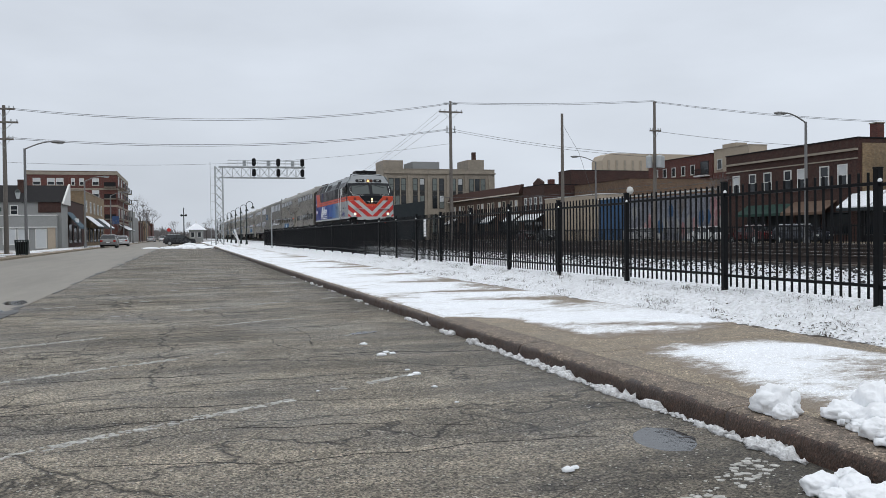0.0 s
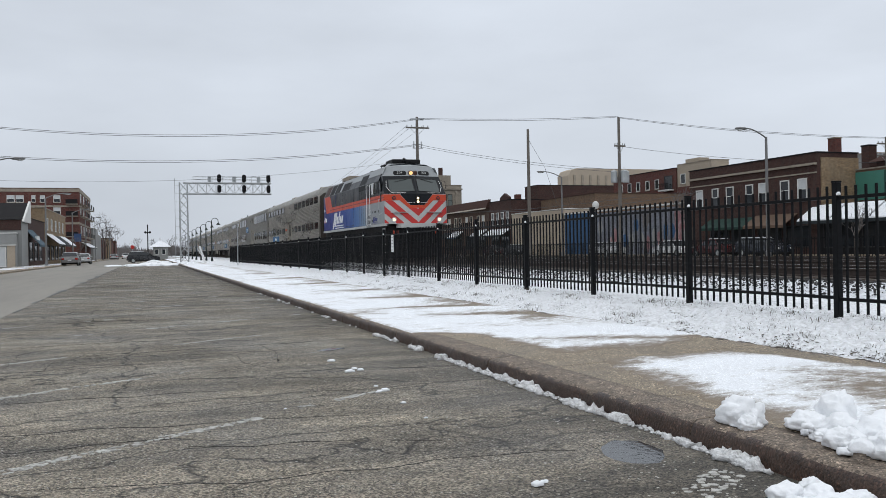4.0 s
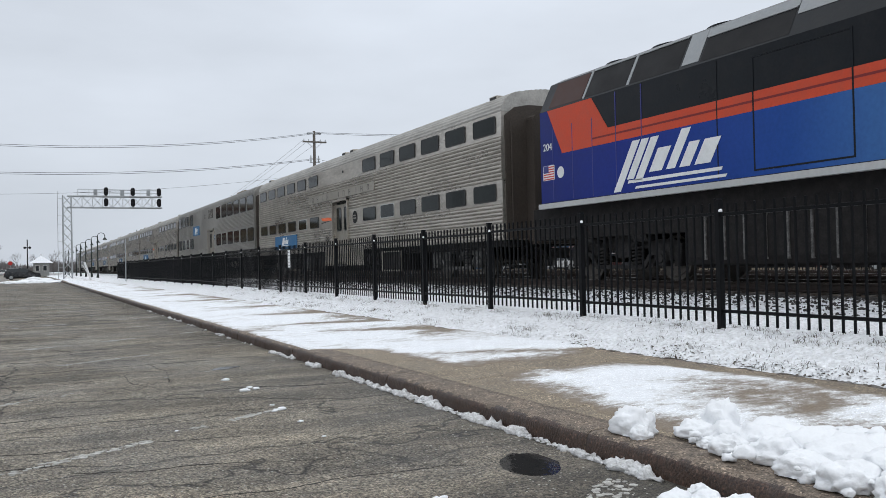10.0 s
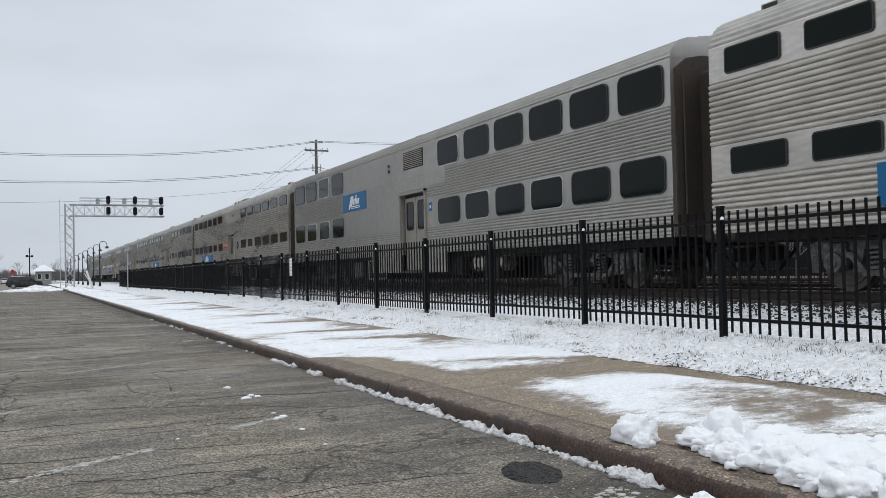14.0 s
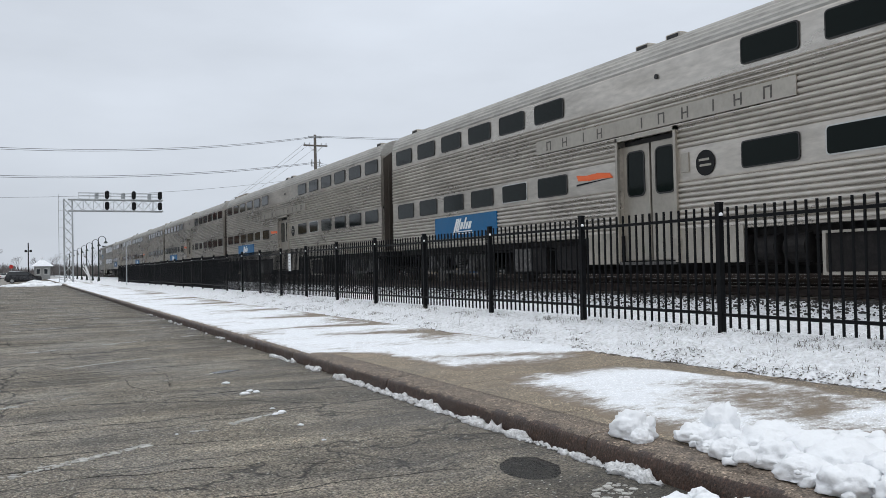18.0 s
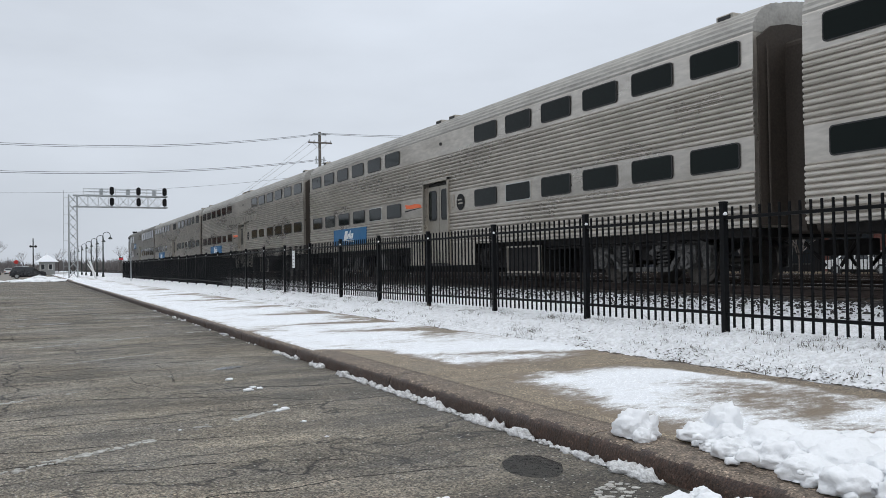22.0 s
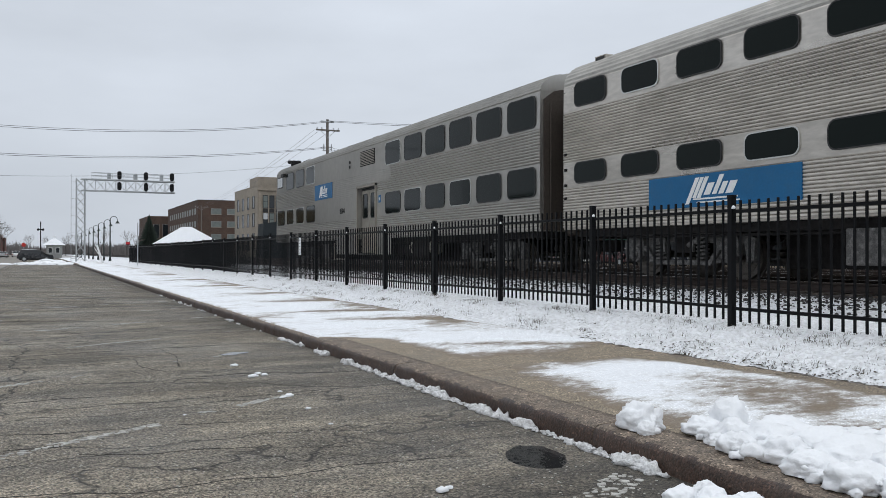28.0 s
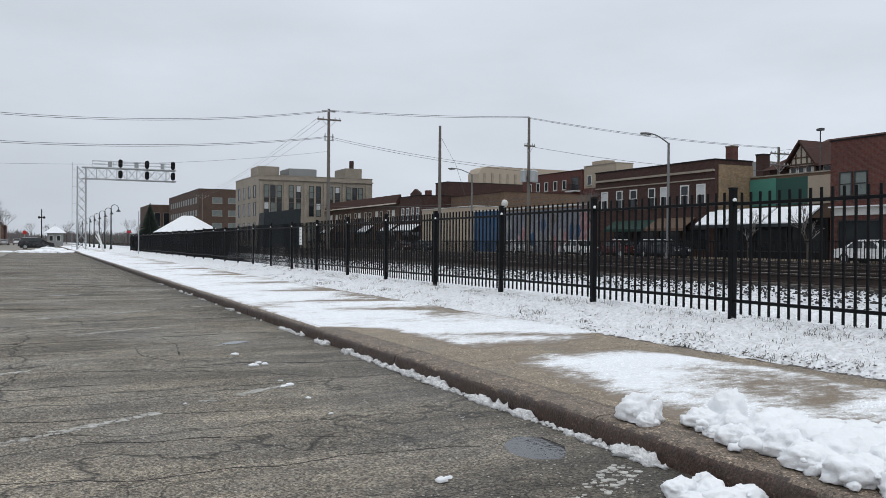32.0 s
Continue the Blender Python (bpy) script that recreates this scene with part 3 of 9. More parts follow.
part("open_seam", seam_bm, mat("damp_seam", (0.035, 0.033, 0.03), 0.5, var=0.3), road, "dark open seam along the parking lane")



def crack(p0, p1, seed, wide):
    """An open crack wandering across the lane, widening and closing on its way."""
    a, b = Vector((*p0, 0)), Vector((*p1, 0))
    n = max(8, int((b - a).length / 0.035))
    off = Vector((-(b - a).y, (b - a).x, 0)).normalized()
    bm = bmesh.new()
    rows = []
    for k in range(n + 1):
        p = a.lerp(b, k / n)
        p += off * (0.16 * fbm(p.x, p.y, 0.9, seed, 3) + 0.025 * noise.noise(Vector((k * 0.9, seed, 0))))
        w = wide * max(0.12, 0.55 + 0.9 * noise.noise(Vector((k * 0.23, seed, 5)))) * min(1, 8 * k / n, 8 * (n - k) / n + 0.05)
        z = 0.006 * fbm(p.x, p.y, 0.5) + 0.0022
        rows.append([bm.verts.new((*(p + off * s * w).xy, z + dz)) for s, dz in ((-1, -0.006), (-0.7, 0.0), (0.7, 0.0), (1, -0.006))])
    for u, v in zip(rows, rows[1:]):
        for i in range(3):
            bm.faces.new((u[i], u[i + 1], v[i + 1], v[i]))
    part("crack", bm, M["damp_crack"], road)


M["damp_crack"] = mat("damp_crack", (0.035, 0.031, 0.026), 0.8, var=0.4, scale=6, fine=60, bump=0.3)
crack((-0.6, 4.42), (2.2, 4.05), 1.0, 0.008)
crack((0.2, 5.12), (1.6, 4.6), 2.0, 0.006)
crack((1.3, 7.94), (2.82, 7.55), 3.0, 0.02)
rc_ = random.Random(31)
for k in range(22):
    y = 5.6 + 30 * (k / 22) ** 1.25 + rc_.uniform(-0.3, 0.3)
    x = rc_.uniform(-2.5, 0.6)
    ln = rc_.uniform(1.4, 3.6)
    crack((x, y), (min(2.7, x + ln), y + rc_.uniform(-0.5, 0.35)), 10.0 + k, rc_.uniform(0.005, 0.012) * (1 + y / 25))
for k in range(14):
    x, y = rc_.uniform(-2.2, 1.8), 4.4 + 18 * rc_.random() ** 1.6
    crack((x, y), (x + rc_.uniform(-0.5, 0.5), y + rc_.uniform(0.8, 2.2)), 70.0 + k, 0.006)

# worn stall markings
M["road_paint"] = mat("worn_road_paint", (0.50, 0.49, 0.46), 0.75, var=0.25, scale=7, fine=90, bump=0.6, dirt=(0.17, 0.157, 0.135), dirt_amount=1.0, dist=0.006)


def stall_line(y_at_zero, x0, x1, keep, seed, wide=0.10):
    """A painted line worn down to flakes: many small chips, close where the paint has held."""
    r = random.Random(seed)
    bm = bmesh.new()
    x = x0
    fine = 0.02 if y_at_zero < 12 else 0.05
    while x < x1:
        held = keep - 0.88 + 0.9 * noise.noise(Vector((x * 1.7, seed * 3.1, 0))) + 0.5 * noise.noise(Vector((x * 6.0, seed * 1.3, 4)))
        for _ in range(5):
            if r.random() > 0.45 + held:
                continue
            cx, cy = x + r.uniform(0, fine * 2), y_at_zero + 0.622 * x + r.uniform(-0.5, 0.5) * wide
            n = r.randint(5, 7)
            size = r.uniform(0.45, 1.3) * fine
            pts = [(cx + size * r.uniform(0.6, 1.3) * math.cos(6.283 * k / n), cy + size * r.uniform(0.5, 1.1) * math.sin(6.283 * k / n)) for k in range(n)]
            z = 0.006 * fbm(cx, cy, 0.5) + 0.003 + 0.0012 * r.random()
            prism(bm, pts, "z", z - 0.006, z)
        x += fine
    if bm.verts:
        solid("stall_marking", bm, M["road_paint"], "worn flaking white stall line on asphalt", "road marking", "stall lines", kind="structure")
    else:
        bm.free()


for k, (y0, a, b, keep) in enumerate(((5.36, -2.4, 0.7, 0.92), (5.42, 0.9, 2.2, 0.45), (8.17, -2.5, 0.5, 0.75), (8.25, 0.8, 2.6, 0.5), (10.75, -2.5, -0.9, 0.95),
                                      (10.7, -0.8, 2.5, 0.45), (13.5, -2.4, 2.6, 0.5), (16.2, -2.4, 2.6, 0.5), (18.9, -2.4, 2.6, 0.45), (21.6, -2.4, 2.6, 0.45), (24.3, -2.4, 2.6, 0.4),
                                      (1.75, 1.9, 2.7, 0.95), (27.0, -2.4, 2.6, 0.4), (29.7, -2.4, 2.6, 0.4))):
    stall_line(y0, a, b, keep, 40 + k, 0.10 if k != 11 else 0.2)

# puddles
M["water"] = glass("standing_water", (0.02, 0.021, 0.022), 0.04, 0.5)
w_nodes, w_links = M["water"].node_tree.nodes, M["water"].node_tree.links
rip = w_nodes.new("ShaderNodeTexNoise")
rip.inputs["Scale"].default_value, rip.inputs["Detail"].default_value = 22, 2
rip_co = w_nodes.new("ShaderNodeTexCoord")
w_links.new(rip_co.outputs["Object"], rip.inputs["Vector"])
rip_b = w_nodes.new("ShaderNodeBump")
rip_b.inputs["Strength"].default_value, rip_b.inputs["Distance"].default_value = 0.12, 0.01
w_links.new(rip.outputs["Fac"], rip_b.inputs["Height"])
w_links.new(rip_b.outputs[0], w_nodes["Principled BSDF"].inputs["Normal"])


def puddle(cx, cy, rx, ry, seed, turn=0.0, level=0.006):
    pts = []
    for k in range(28):
        a = 2 * math.pi * k / 28
        r = 1 + 0.45 * noise.noise(Vector((math.cos(a) * 1.3, math.sin(a) * 1.3, seed))) + 0.25 * noise.noise(Vector((math.cos(a) * 3.3, math.sin(a) * 3.3, seed)))
        u, v = rx * r * math.cos(a), ry * r * math.sin(a)
        pts.append((cx + u * math.cos(turn) - v * math.sin(turn), cy + u * math.sin(turn) + v * math.cos(turn)))
    solid("puddle", prism(bmesh.new(), pts, "z", level - 0.012, level), M["water"], "shallow puddle lying on the asphalt", "puddle", "puddles")


puddle(2.50, 4.0, 0.24, 0.33, 1.0, 0.2, -0.0065)
puddle(-2.75, 13.9, 0.28, 0.75, 2.0, 0.1)
puddle(-2.9, 16.4, 0.2, 0.6, 3.0, 0.1)
puddle(1.95, 9.45, 0.17, 0.10, 4.0, 0.5, 0.004)

def pebbled(m, scale, low, high, share):
    """Aggregate showing in worn concrete: grains lighter and darker than the paste."""
    n, l = m.node_tree.nodes, m.node_tree.links
    b = n["Principled BSDF"]
    co = n.new("ShaderNodeTexCoord")
    v = n.new("ShaderNodeTexVoronoi")
    v.inputs["Scale"].default_value = scale
    l.new(co.outputs["Object"], v.inputs["Vector"])
    sc = n.new("ShaderNodeSeparateColor")
    l.new(v.outputs["Color"], sc.inputs[0])
    mr = n.new("ShaderNodeMapRange")
    mr.inputs["To Min"].default_value, mr.inputs["To Max"].default_value = low, high
    l.new(sc.outputs[0], mr.inputs["Value"])
    pale = n.new("ShaderNodeMapRange")
    pale.inputs["From Min"].default_value, pale.inputs["From Max"].default_value = 0.91, 0.93
    pale.inputs["To Min"].default_value, pale.inputs["To Max"].default_value = 1.0, 2.1
    l.new(sc.outputs[1], pale.inputs["Value"])
    mm = n.new("ShaderNodeMath")
    mm.operation = "MULTIPLY"
    l.new(mr.outputs[0], mm.inputs[0])
    l.new(pale.outputs[0], mm.inputs[1])
    mx = n.new("ShaderNodeMix")
    mx.data_type, mx.blend_type = "RGBA", "MULTIPLY"
    mx.inputs[0].default_value = share
    l.new(b.inputs["Base Color"].links[0].from_socket, mx.inputs[6])
    l.new(mm.outputs[0], mx.inputs[7])
    l.new(mx.outputs[2], b.inputs["Base Color"])


pebbled(M["kerb"], 95, 0.4, 1.5, 1.0)
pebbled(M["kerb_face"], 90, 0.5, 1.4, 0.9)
pebbled(M["concrete"], 100, 0.45, 1.45, 0.95)
# kerb in poured lengths, each a stone of its own
kerb = thing("kerb", None, "worn brown concrete kerb along the street", "kerb", kind="structure")
kerb_poly = [(KERB_X, -0.05), (KERB_X + 0.004, 0.02), (KERB_X + 0.008, 0.065), (KERB_X + 0.013, 0.093), (KERB_X + 0.024, 0.111), (KERB_X + 0.042, 0.123), (KERB_X + 0.07, KERB_Z), (KERB_X + 0.14, KERB_Z + 0.003), (KERB_X + 0.22, KERB_Z + 0.005), (KERB_X + 0.30, KERB_Z + 0.006), (KERB_X + 0.30, -0.05)]


def kerb_length(y0, y1, seed, step=0.04):
    bm = bmesh.new()
    ys = steps(y0 + 0.004, y1 - 0.004, step)
    rows = []
    for y in ys:
        row = []
        for i, (x, z) in enumerate(kerb_poly):
            d = 0.007 * noise.noise(Vector((i * 0.6, y * 2.2, seed))) + 0.005 * noise.noise(Vector((i * 1.7, y * 12.0, seed)))
            row.append(bm.verts.new((x + (d if i < 7 else 0), y, z + (d * 0.6 if 0 < i < 9 else 0))))
        rows.append(row)
    for a, b in zip(rows, rows[1:]):
        for i in range(len(kerb_poly) - 1):
            bm.faces.new((a[i], a[i + 1], b[i + 1], b[i]))
    bm.faces.new(rows[0])
    bm.faces.new(rows[-1][::-1])
    bm.faces.ensure_lookup_table()
    bmesh.ops.recalc_face_normals(bm, faces=bm.faces[:])
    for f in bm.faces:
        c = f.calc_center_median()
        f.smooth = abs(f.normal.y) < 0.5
        # below the rounded edge the street face gets a darker brown
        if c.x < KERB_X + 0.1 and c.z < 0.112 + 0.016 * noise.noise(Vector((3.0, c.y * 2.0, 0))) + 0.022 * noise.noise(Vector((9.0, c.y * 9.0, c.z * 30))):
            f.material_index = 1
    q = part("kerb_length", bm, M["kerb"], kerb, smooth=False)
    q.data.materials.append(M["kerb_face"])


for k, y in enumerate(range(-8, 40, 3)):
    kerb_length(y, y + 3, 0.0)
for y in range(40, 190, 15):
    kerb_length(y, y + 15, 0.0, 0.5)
part("rear_kerb", prism(bmesh.new(), kerb_poly, "y", -60, -8), M["kerb"], kerb)

# pavement: concrete flags with trodden snow on them
def walk_z(x):
    return KERB_Z + 0.0055 + (x - KERB_X - 0.30) * 0.035


pavement = thing("pavement", None, "wet tan concrete pavement under patchy trodden snow", "pavement", kind="structure")
for y in [k * 1.55 - 6.2 for k in range(24)]:
    part("paving_slab", prism(bmesh.new(), [(KERB_X + 0.302, -0.05), (WALK_X, -0.05), (WALK_X, walk_z(WALK_X)), (KERB_X + 0.302, walk_z(KERB_X + 0.302))], "y", y + 0.006, y + 1.544), M["concrete"], pavement)
part("far_paving", prism(bmesh.new(), [(KERB_X + 0.302, -0.05), (WALK_X, -0.05), (WALK_X, walk_z(WALK_X)), (KERB_X + 0.302, walk_z(KERB_X + 0.302))], "y", 31.0, 190), M["concrete"], pavement)
part("rear_paving", prism(bmesh.new(), [(KERB_X + 0.302, -0.05), (WALK_X, -0.05), (WALK_X, walk_z(WALK_X)), (KERB_X + 0.302, walk_z(KERB_X + 0.302))], "y", -60, -6.2), M["concrete"], pavement)


def soft(v, a, b):
    return max(0.0, min(1.0, (v - a) / (b - a)))


def bell(x, y, cx, cy, rx, ry):
    return math.exp(-((x - cx) / rx) ** 2 - ((y - cy) / ry) ** 2)


def walk_cover(x, y):
    """How thick the trodden snow lies, from bare (0) to full (1), before its grain."""
    along = 0.55 * fbm(x * 0.9 + y * 0.42, (y - 0.45 * x) * 1.5, 0.55, 2.0) + 0.22 * fbm(x, y * 2.0, 2.6, 5.0, 3)
    if y < 6.55 + 0.1 * math.sin(x * 5):
        edge = 3.32 + 0.36 * soft(y, 4.2, 6.2)
        c = 0.95 * soft(x, edge - 0.10, edge + 0.34) * soft(6.25 - 0.25 * soft(x, 3.8, 4.8) - 1.3 * soft(x, 4.75, 5.3) - y, -0.15, 0.5)
        c -= 0.55 * bell(x, y, 4.45, 4.30, 0.60, 0.80) + 0.40 * bell(x, y, 4.33, 3.62, 0.22, 0.10) + 0.75 * bell(x, y, 4.05, 2.90, 0.45, 0.30) + 0.8 * soft(x + 0.12 * fbm(x, y, 2.0, 8.0, 2), 4.90, 5.12)
    else:
        edge = 2.87 + 0.70 * soft(9.6 - y, 0.0, 0.7)
        c = 0.92 * soft(x, edge - 0.08, edge + 0.16) * soft(y, 6.65, 7.3)
        c -= 0.42 * soft(x, 4.3, 5.2) * soft(fbm(x * 0.4, y * 0.33, 1.0, 9.0), -0.35, 0.35) * 1.4
        for yc, wide in ((7.9, 0.2), (11.6, 0.3), (13.4, 0.25), (16.5, 0.35), (20.0, 0.5), (25.0, 0.6), (31.0, 0.8), (39.0, 1.0)):
            c -= 0.5 * math.exp(-((y + 0.75 * (x - 4.0) - yc) / wide) ** 2) * soft(x, 3.3, 4.3)
    return c + along * (0.6 if c > 0.05 else 0.25)


def walk_snow_mat():
    """Snow thinning out through grey slush to the wet concrete, by the sheet's own thickness."""
    m = mat("trodden_snow", (0.84, 0.86, 0.89), 0.7, var=0.06, scale=4, fine=70, bump=0.8, spec=0.35, dist=0.012)
    n, l = m.node_tree.nodes, m.node_tree.links
    b = n["Principled BSDF"]
    at = n.new("ShaderNodeAttribute")
    at.attribute_name = "cover"
    co = n.new("ShaderNodeTexCoord")
    mp = n.new("ShaderNodeMapping")
    mp.inputs["Rotation"].default_value = (0, 0, radians(26))
    mp.inputs["Scale"].default_value = (1.0, 1.5, 1.0)
    l.new(co.outputs["Object"], mp.inputs[0])
    total = at.outputs["Fac"]
    for scale, detail, weight, vec in ((2.6, 5, 1.3, mp.outputs[0]), (11.0, 5, 0.95, mp.outputs[0]), (70.0, 3, 0.55, co.outputs["Object"])):
        t = n.new("ShaderNodeTexNoise")
        t.inputs["Scale"].default_value, t.inputs["Detail"].default_value, t.inputs["Roughness"].default_value = scale, detail, 0.65
        l.new(vec, t.inputs["Vector"])
        k = n.new("ShaderNodeMath")
        k.operation = "MULTIPLY_ADD"
        k.inputs[1].default_value, k.inputs[2].default_value = weight, -0.5 * weight
        l.new(t.outputs["Fac"], k.inputs[0])
        a = n.new("ShaderNodeMath")
        a.operation = "ADD"
        l.new(total, a.inputs[0])
        l.new(k.outputs[0], a.inputs[1])
        total = a.outputs[0]
    ramp = n.new("ShaderNodeValToRGB")
    e = ramp.color_ramp.elements
    e[0].position, e[0].color = 0.10, (0.215, 0.172, 0.125, 1)
    e[1].position, e[1].color = 0.88, (0.83, 0.85, 0.88, 1)
    for p, c in ((0.27, (0.225, 0.185, 0.145, 1)), (0.43, (0.33, 0.30, 0.27, 1)), (0.57, (0.55, 0.54, 0.53, 1)), (0.70, (0.73, 0.74, 0.75, 1))):
        e.new(p).color = c
    l.new(total, ramp.inputs[0])
    old = b.inputs["Base Color"].links[0].from_node
    l.new(ramp.outputs[0], old.inputs[6])
    return m


def cover_sheet(name, xs, ys, material):
    """The sheet of snow: it dips under the slabs where they are bare."""
    covers = [walk_cover(x, y) for y in ys for x in xs]
    it = iter(covers)
    def height(x, y):
        c = next(it)
        if x < KERB_X + 0.06:
            return KERB_Z - 0.03
        return max(walk_z(x), KERB_Z + 0.006) + (0.0015 + 0.010 * min(c, 1.2) + 0.004 * fbm(x, y, 7.0, 9.0, 3) * max(0.0, c) if c > 0.08 else -0.012)
    me = grid_mesh(name, xs, ys, height, material)
    me.attributes.new("cover", "FLOAT", "POINT").data.foreach_set("value", covers)
    return me


M["walk_snow"] = walk_snow_mat()
pebbled(M["walk_snow"], 150, 0.65, 1.3, 0.35)
snow_walk = tagged(new("trodden_snow", cover_sheet("trodden_snow", steps(KERB_X + 0.05, WALK_X + 0.03, 0.04), steps(-12, 0.9, 0.3) + steps(1.0, 14, 0.045) + steps(14.08, 32, 0.09) + steps(32.3, 80, 0.4),
                                                   M["walk_snow"])), "thin trodden snow thinning to slush on the pavement", "snow", kind="stuff")
part("far_snow", cover_sheet("far_snow", steps(KERB_X + 0.05, WALK_X + 0.03, 0.3), steps(80, 190, 3), M["walk_snow"]), None, snow_walk)


M["soil"] = mat("wet_soil", (0.05, 0.037, 0.027), 0.9, var=0.4, scale=8, fine=60, bump=0.8, dirt=(0.5, 0.5, 0.5), dirt_amount=0.5, dist=0.01)


# verge of snow-covered grass, running on under the fence to the ballast
def verge_z(x, y):
    base = float(np.interp(x, [WALK_X, WALK_X + 0.12, 6.5, 7.6, 8.6, 9.3], [walk_z(WALK_X) - 0.02, 0.235, 0.375, 0.37, 0.37, 0.30]))
    return base + 0.04 * fbm(x, y, 1.5, 3.0) + (0.036 * fbm(x, y, 6.0, 4.0, 4) + 0.020 * fbm(x, y, 17.0, 6.0, 3)) * min(1, (x - WALK_X) * 5)


verge = tagged(new("verge", grid_mesh("verge", [WALK_X - 0.02] + steps(WALK_X + 0.03, 7.2, 0.045) + steps(7.3, 9.3, 0.1), [-60, -40, -25] + steps(-12, 0.4, 0.3) + steps(0.5, 16, 0.05) + steps(16.1, 34, 0.1) + steps(34.4, 80, 0.5) + steps(84, 190, 4),
                                      verge_z, M["verge_snow"])), "snow-covered grass verge along the fence", "verge", kind="structure")

lip = tagged(new("verge_lip", grid_mesh("verge_lip", [WALK_X - 0.06, WALK_X - 0.03, WALK_X, WALK_X + 0.03, WALK_X + 0.07, WALK_X + 0.12], steps(0.8, 16, 0.035) + steps(16.1, 60, 0.2),
                                        lambda x, y: walk_z(x) + (-0.012 if x < WALK_X - 0.05 or x > WALK_X + 0.1 else 0.016 * fbm(x, y, 9.0, 12.0, 4) - 0.12 * abs(x - WALK_X)), M["soil"], False)),
             "dark soil and leaf edge between pavement and verge", "verge edge", kind="structure")
rg = random.Random(11)
bm = bmesh.new()
clumps = [(rg.uniform(5.35, 7.2), 3.0 + 26 * rg.random() ** 1.5, rg.uniform(0.04, 0.14)) for _ in range(190)]
clumps += [(FENCE_X + rg.uniform(-0.25, 0.1), 6.55 + 2.44 * k + rg.uniform(-0.3, 0.1), 0.10) for k in range(-1, 7)]
for cx, cy, wide in clumps:
    for _ in range(rg.randint(6, 34)):
        x, y = cx + rg.gauss(0, wide), cy + rg.gauss(0, wide * 1.5)
        if x < WALK_X + 0.05:
            continue
        z = verge_z(x, y) - 0.006
        h, a, w = rg.uniform(0.012, 0.05), rg.uniform(0, 6.28), rg.uniform(0.0012, 0.0026)
        lean = Vector((math.cos(a), math.sin(a), 0)) * h * rg.uniform(0.3, 1.6)
        side = Vector((-math.sin(a), math.cos(a), 0)) * w
        p = Vector((x, y, z))
        m1 = p + lean * 0.35 + Vector((0, 0, h * 0.75))
        v = [bm.verts.new(q) for q in (p - side, p + side, m1 + side * 0.8, m1 - side * 0.8, p + lean + Vector((0, 0, h * rg.uniform(0.6, 1.0))))]
        bm.faces.new(v[:4])
        bm.faces.new((v[3], v[2], v[4]))
tufts = [(FENCE_X + rg.uniform(-0.35, 0.05), 2.2 + 24 * rg.random() ** 1.3) for _ in range(70)] + [(WALK_X + rg.uniform(0.03, 0.5), 2.0 + 20 * rg.random() ** 1.4) for _ in range(60)]
for cx, cy in tufts:
    size = rg.uniform(0.4, 1.0)
    for _ in range(rg.randint(12, 34)):
        x, y = max(WALK_X + 0.03, cx + rg.gauss(0, 0.06 * size)), cy + rg.gauss(0, 0.10 * size)
        h, a, w = rg.uniform(0.03, 0.11) * size, rg.uniform(0, 6.28), rg.uniform(0.0012, 0.0028)
        lean = Vector((math.cos(a), math.sin(a), 0)) * h * rg.uniform(0.5, 1.8)
        side = Vector((-math.sin(a), math.cos(a), 0)) * w
        p = Vector((x, y, verge_z(x, y) - 0.008))
        m1 = p + lean * 0.4 + Vector((0, 0, h * 0.7))
        v = [bm.verts.new(q) for q in (p - side, p + side, m1 + side * 0.8, m1 - side * 0.8, p + lean + Vector((0, 0, h * rg.uniform(0.3, 0.9))))]
        bm.faces.new(v[:4])
        bm.faces.new((v[3], v[2], v[4]))
solid("verge_grass", bm, M["grass"], "dry grass blades poking through the snow", "grass", kind="stuff")


# ---- iron fence ----
fence = thing("iron_fence", None, "black steel picket fence between pavement and railway", "fence")
FENCE_Z, FENCE_Y0, PANEL = 0.38, 6.55, 2.44
post_me = to_mesh("post", bbox(-0.032, 0.032, -0.032, 0.032, -0.12, 1.345, 0.005), M["fence"])
cap_bm = bbox(-0.036, 0.036, -0.036, 0.036, 1.345, 1.362, 0.004)
cap_me = to_mesh("post_cap", cap_bm, M["fence"])
rail_me = to_mesh("fence_rail", bbox(-0.016, 0.016, 0.032, PANEL - 0.032, -0.017, 0.017, 0.004), M["fence"])
picket_me = to_mesh("picket", bbox(-0.0105, 0.0105, -0.0105, 0.0105, 0.055, 1.315, 0.003), M["fence"])
dot_bm = bmesh.new()
bmesh.ops.create_icosphere(dot_bm, subdivisions=2, radius=0.02)
for v in dot_bm.verts:
    v.co = Vector((v.co.x * 0.8, v.co.y * 1.3, max(v.co.z, -0.008) * 1.3))
dot_me = to_mesh("snow_bit", dot_bm, M["snow_clump"], True)
far_bm = bmesh.new()
picket_left = 290
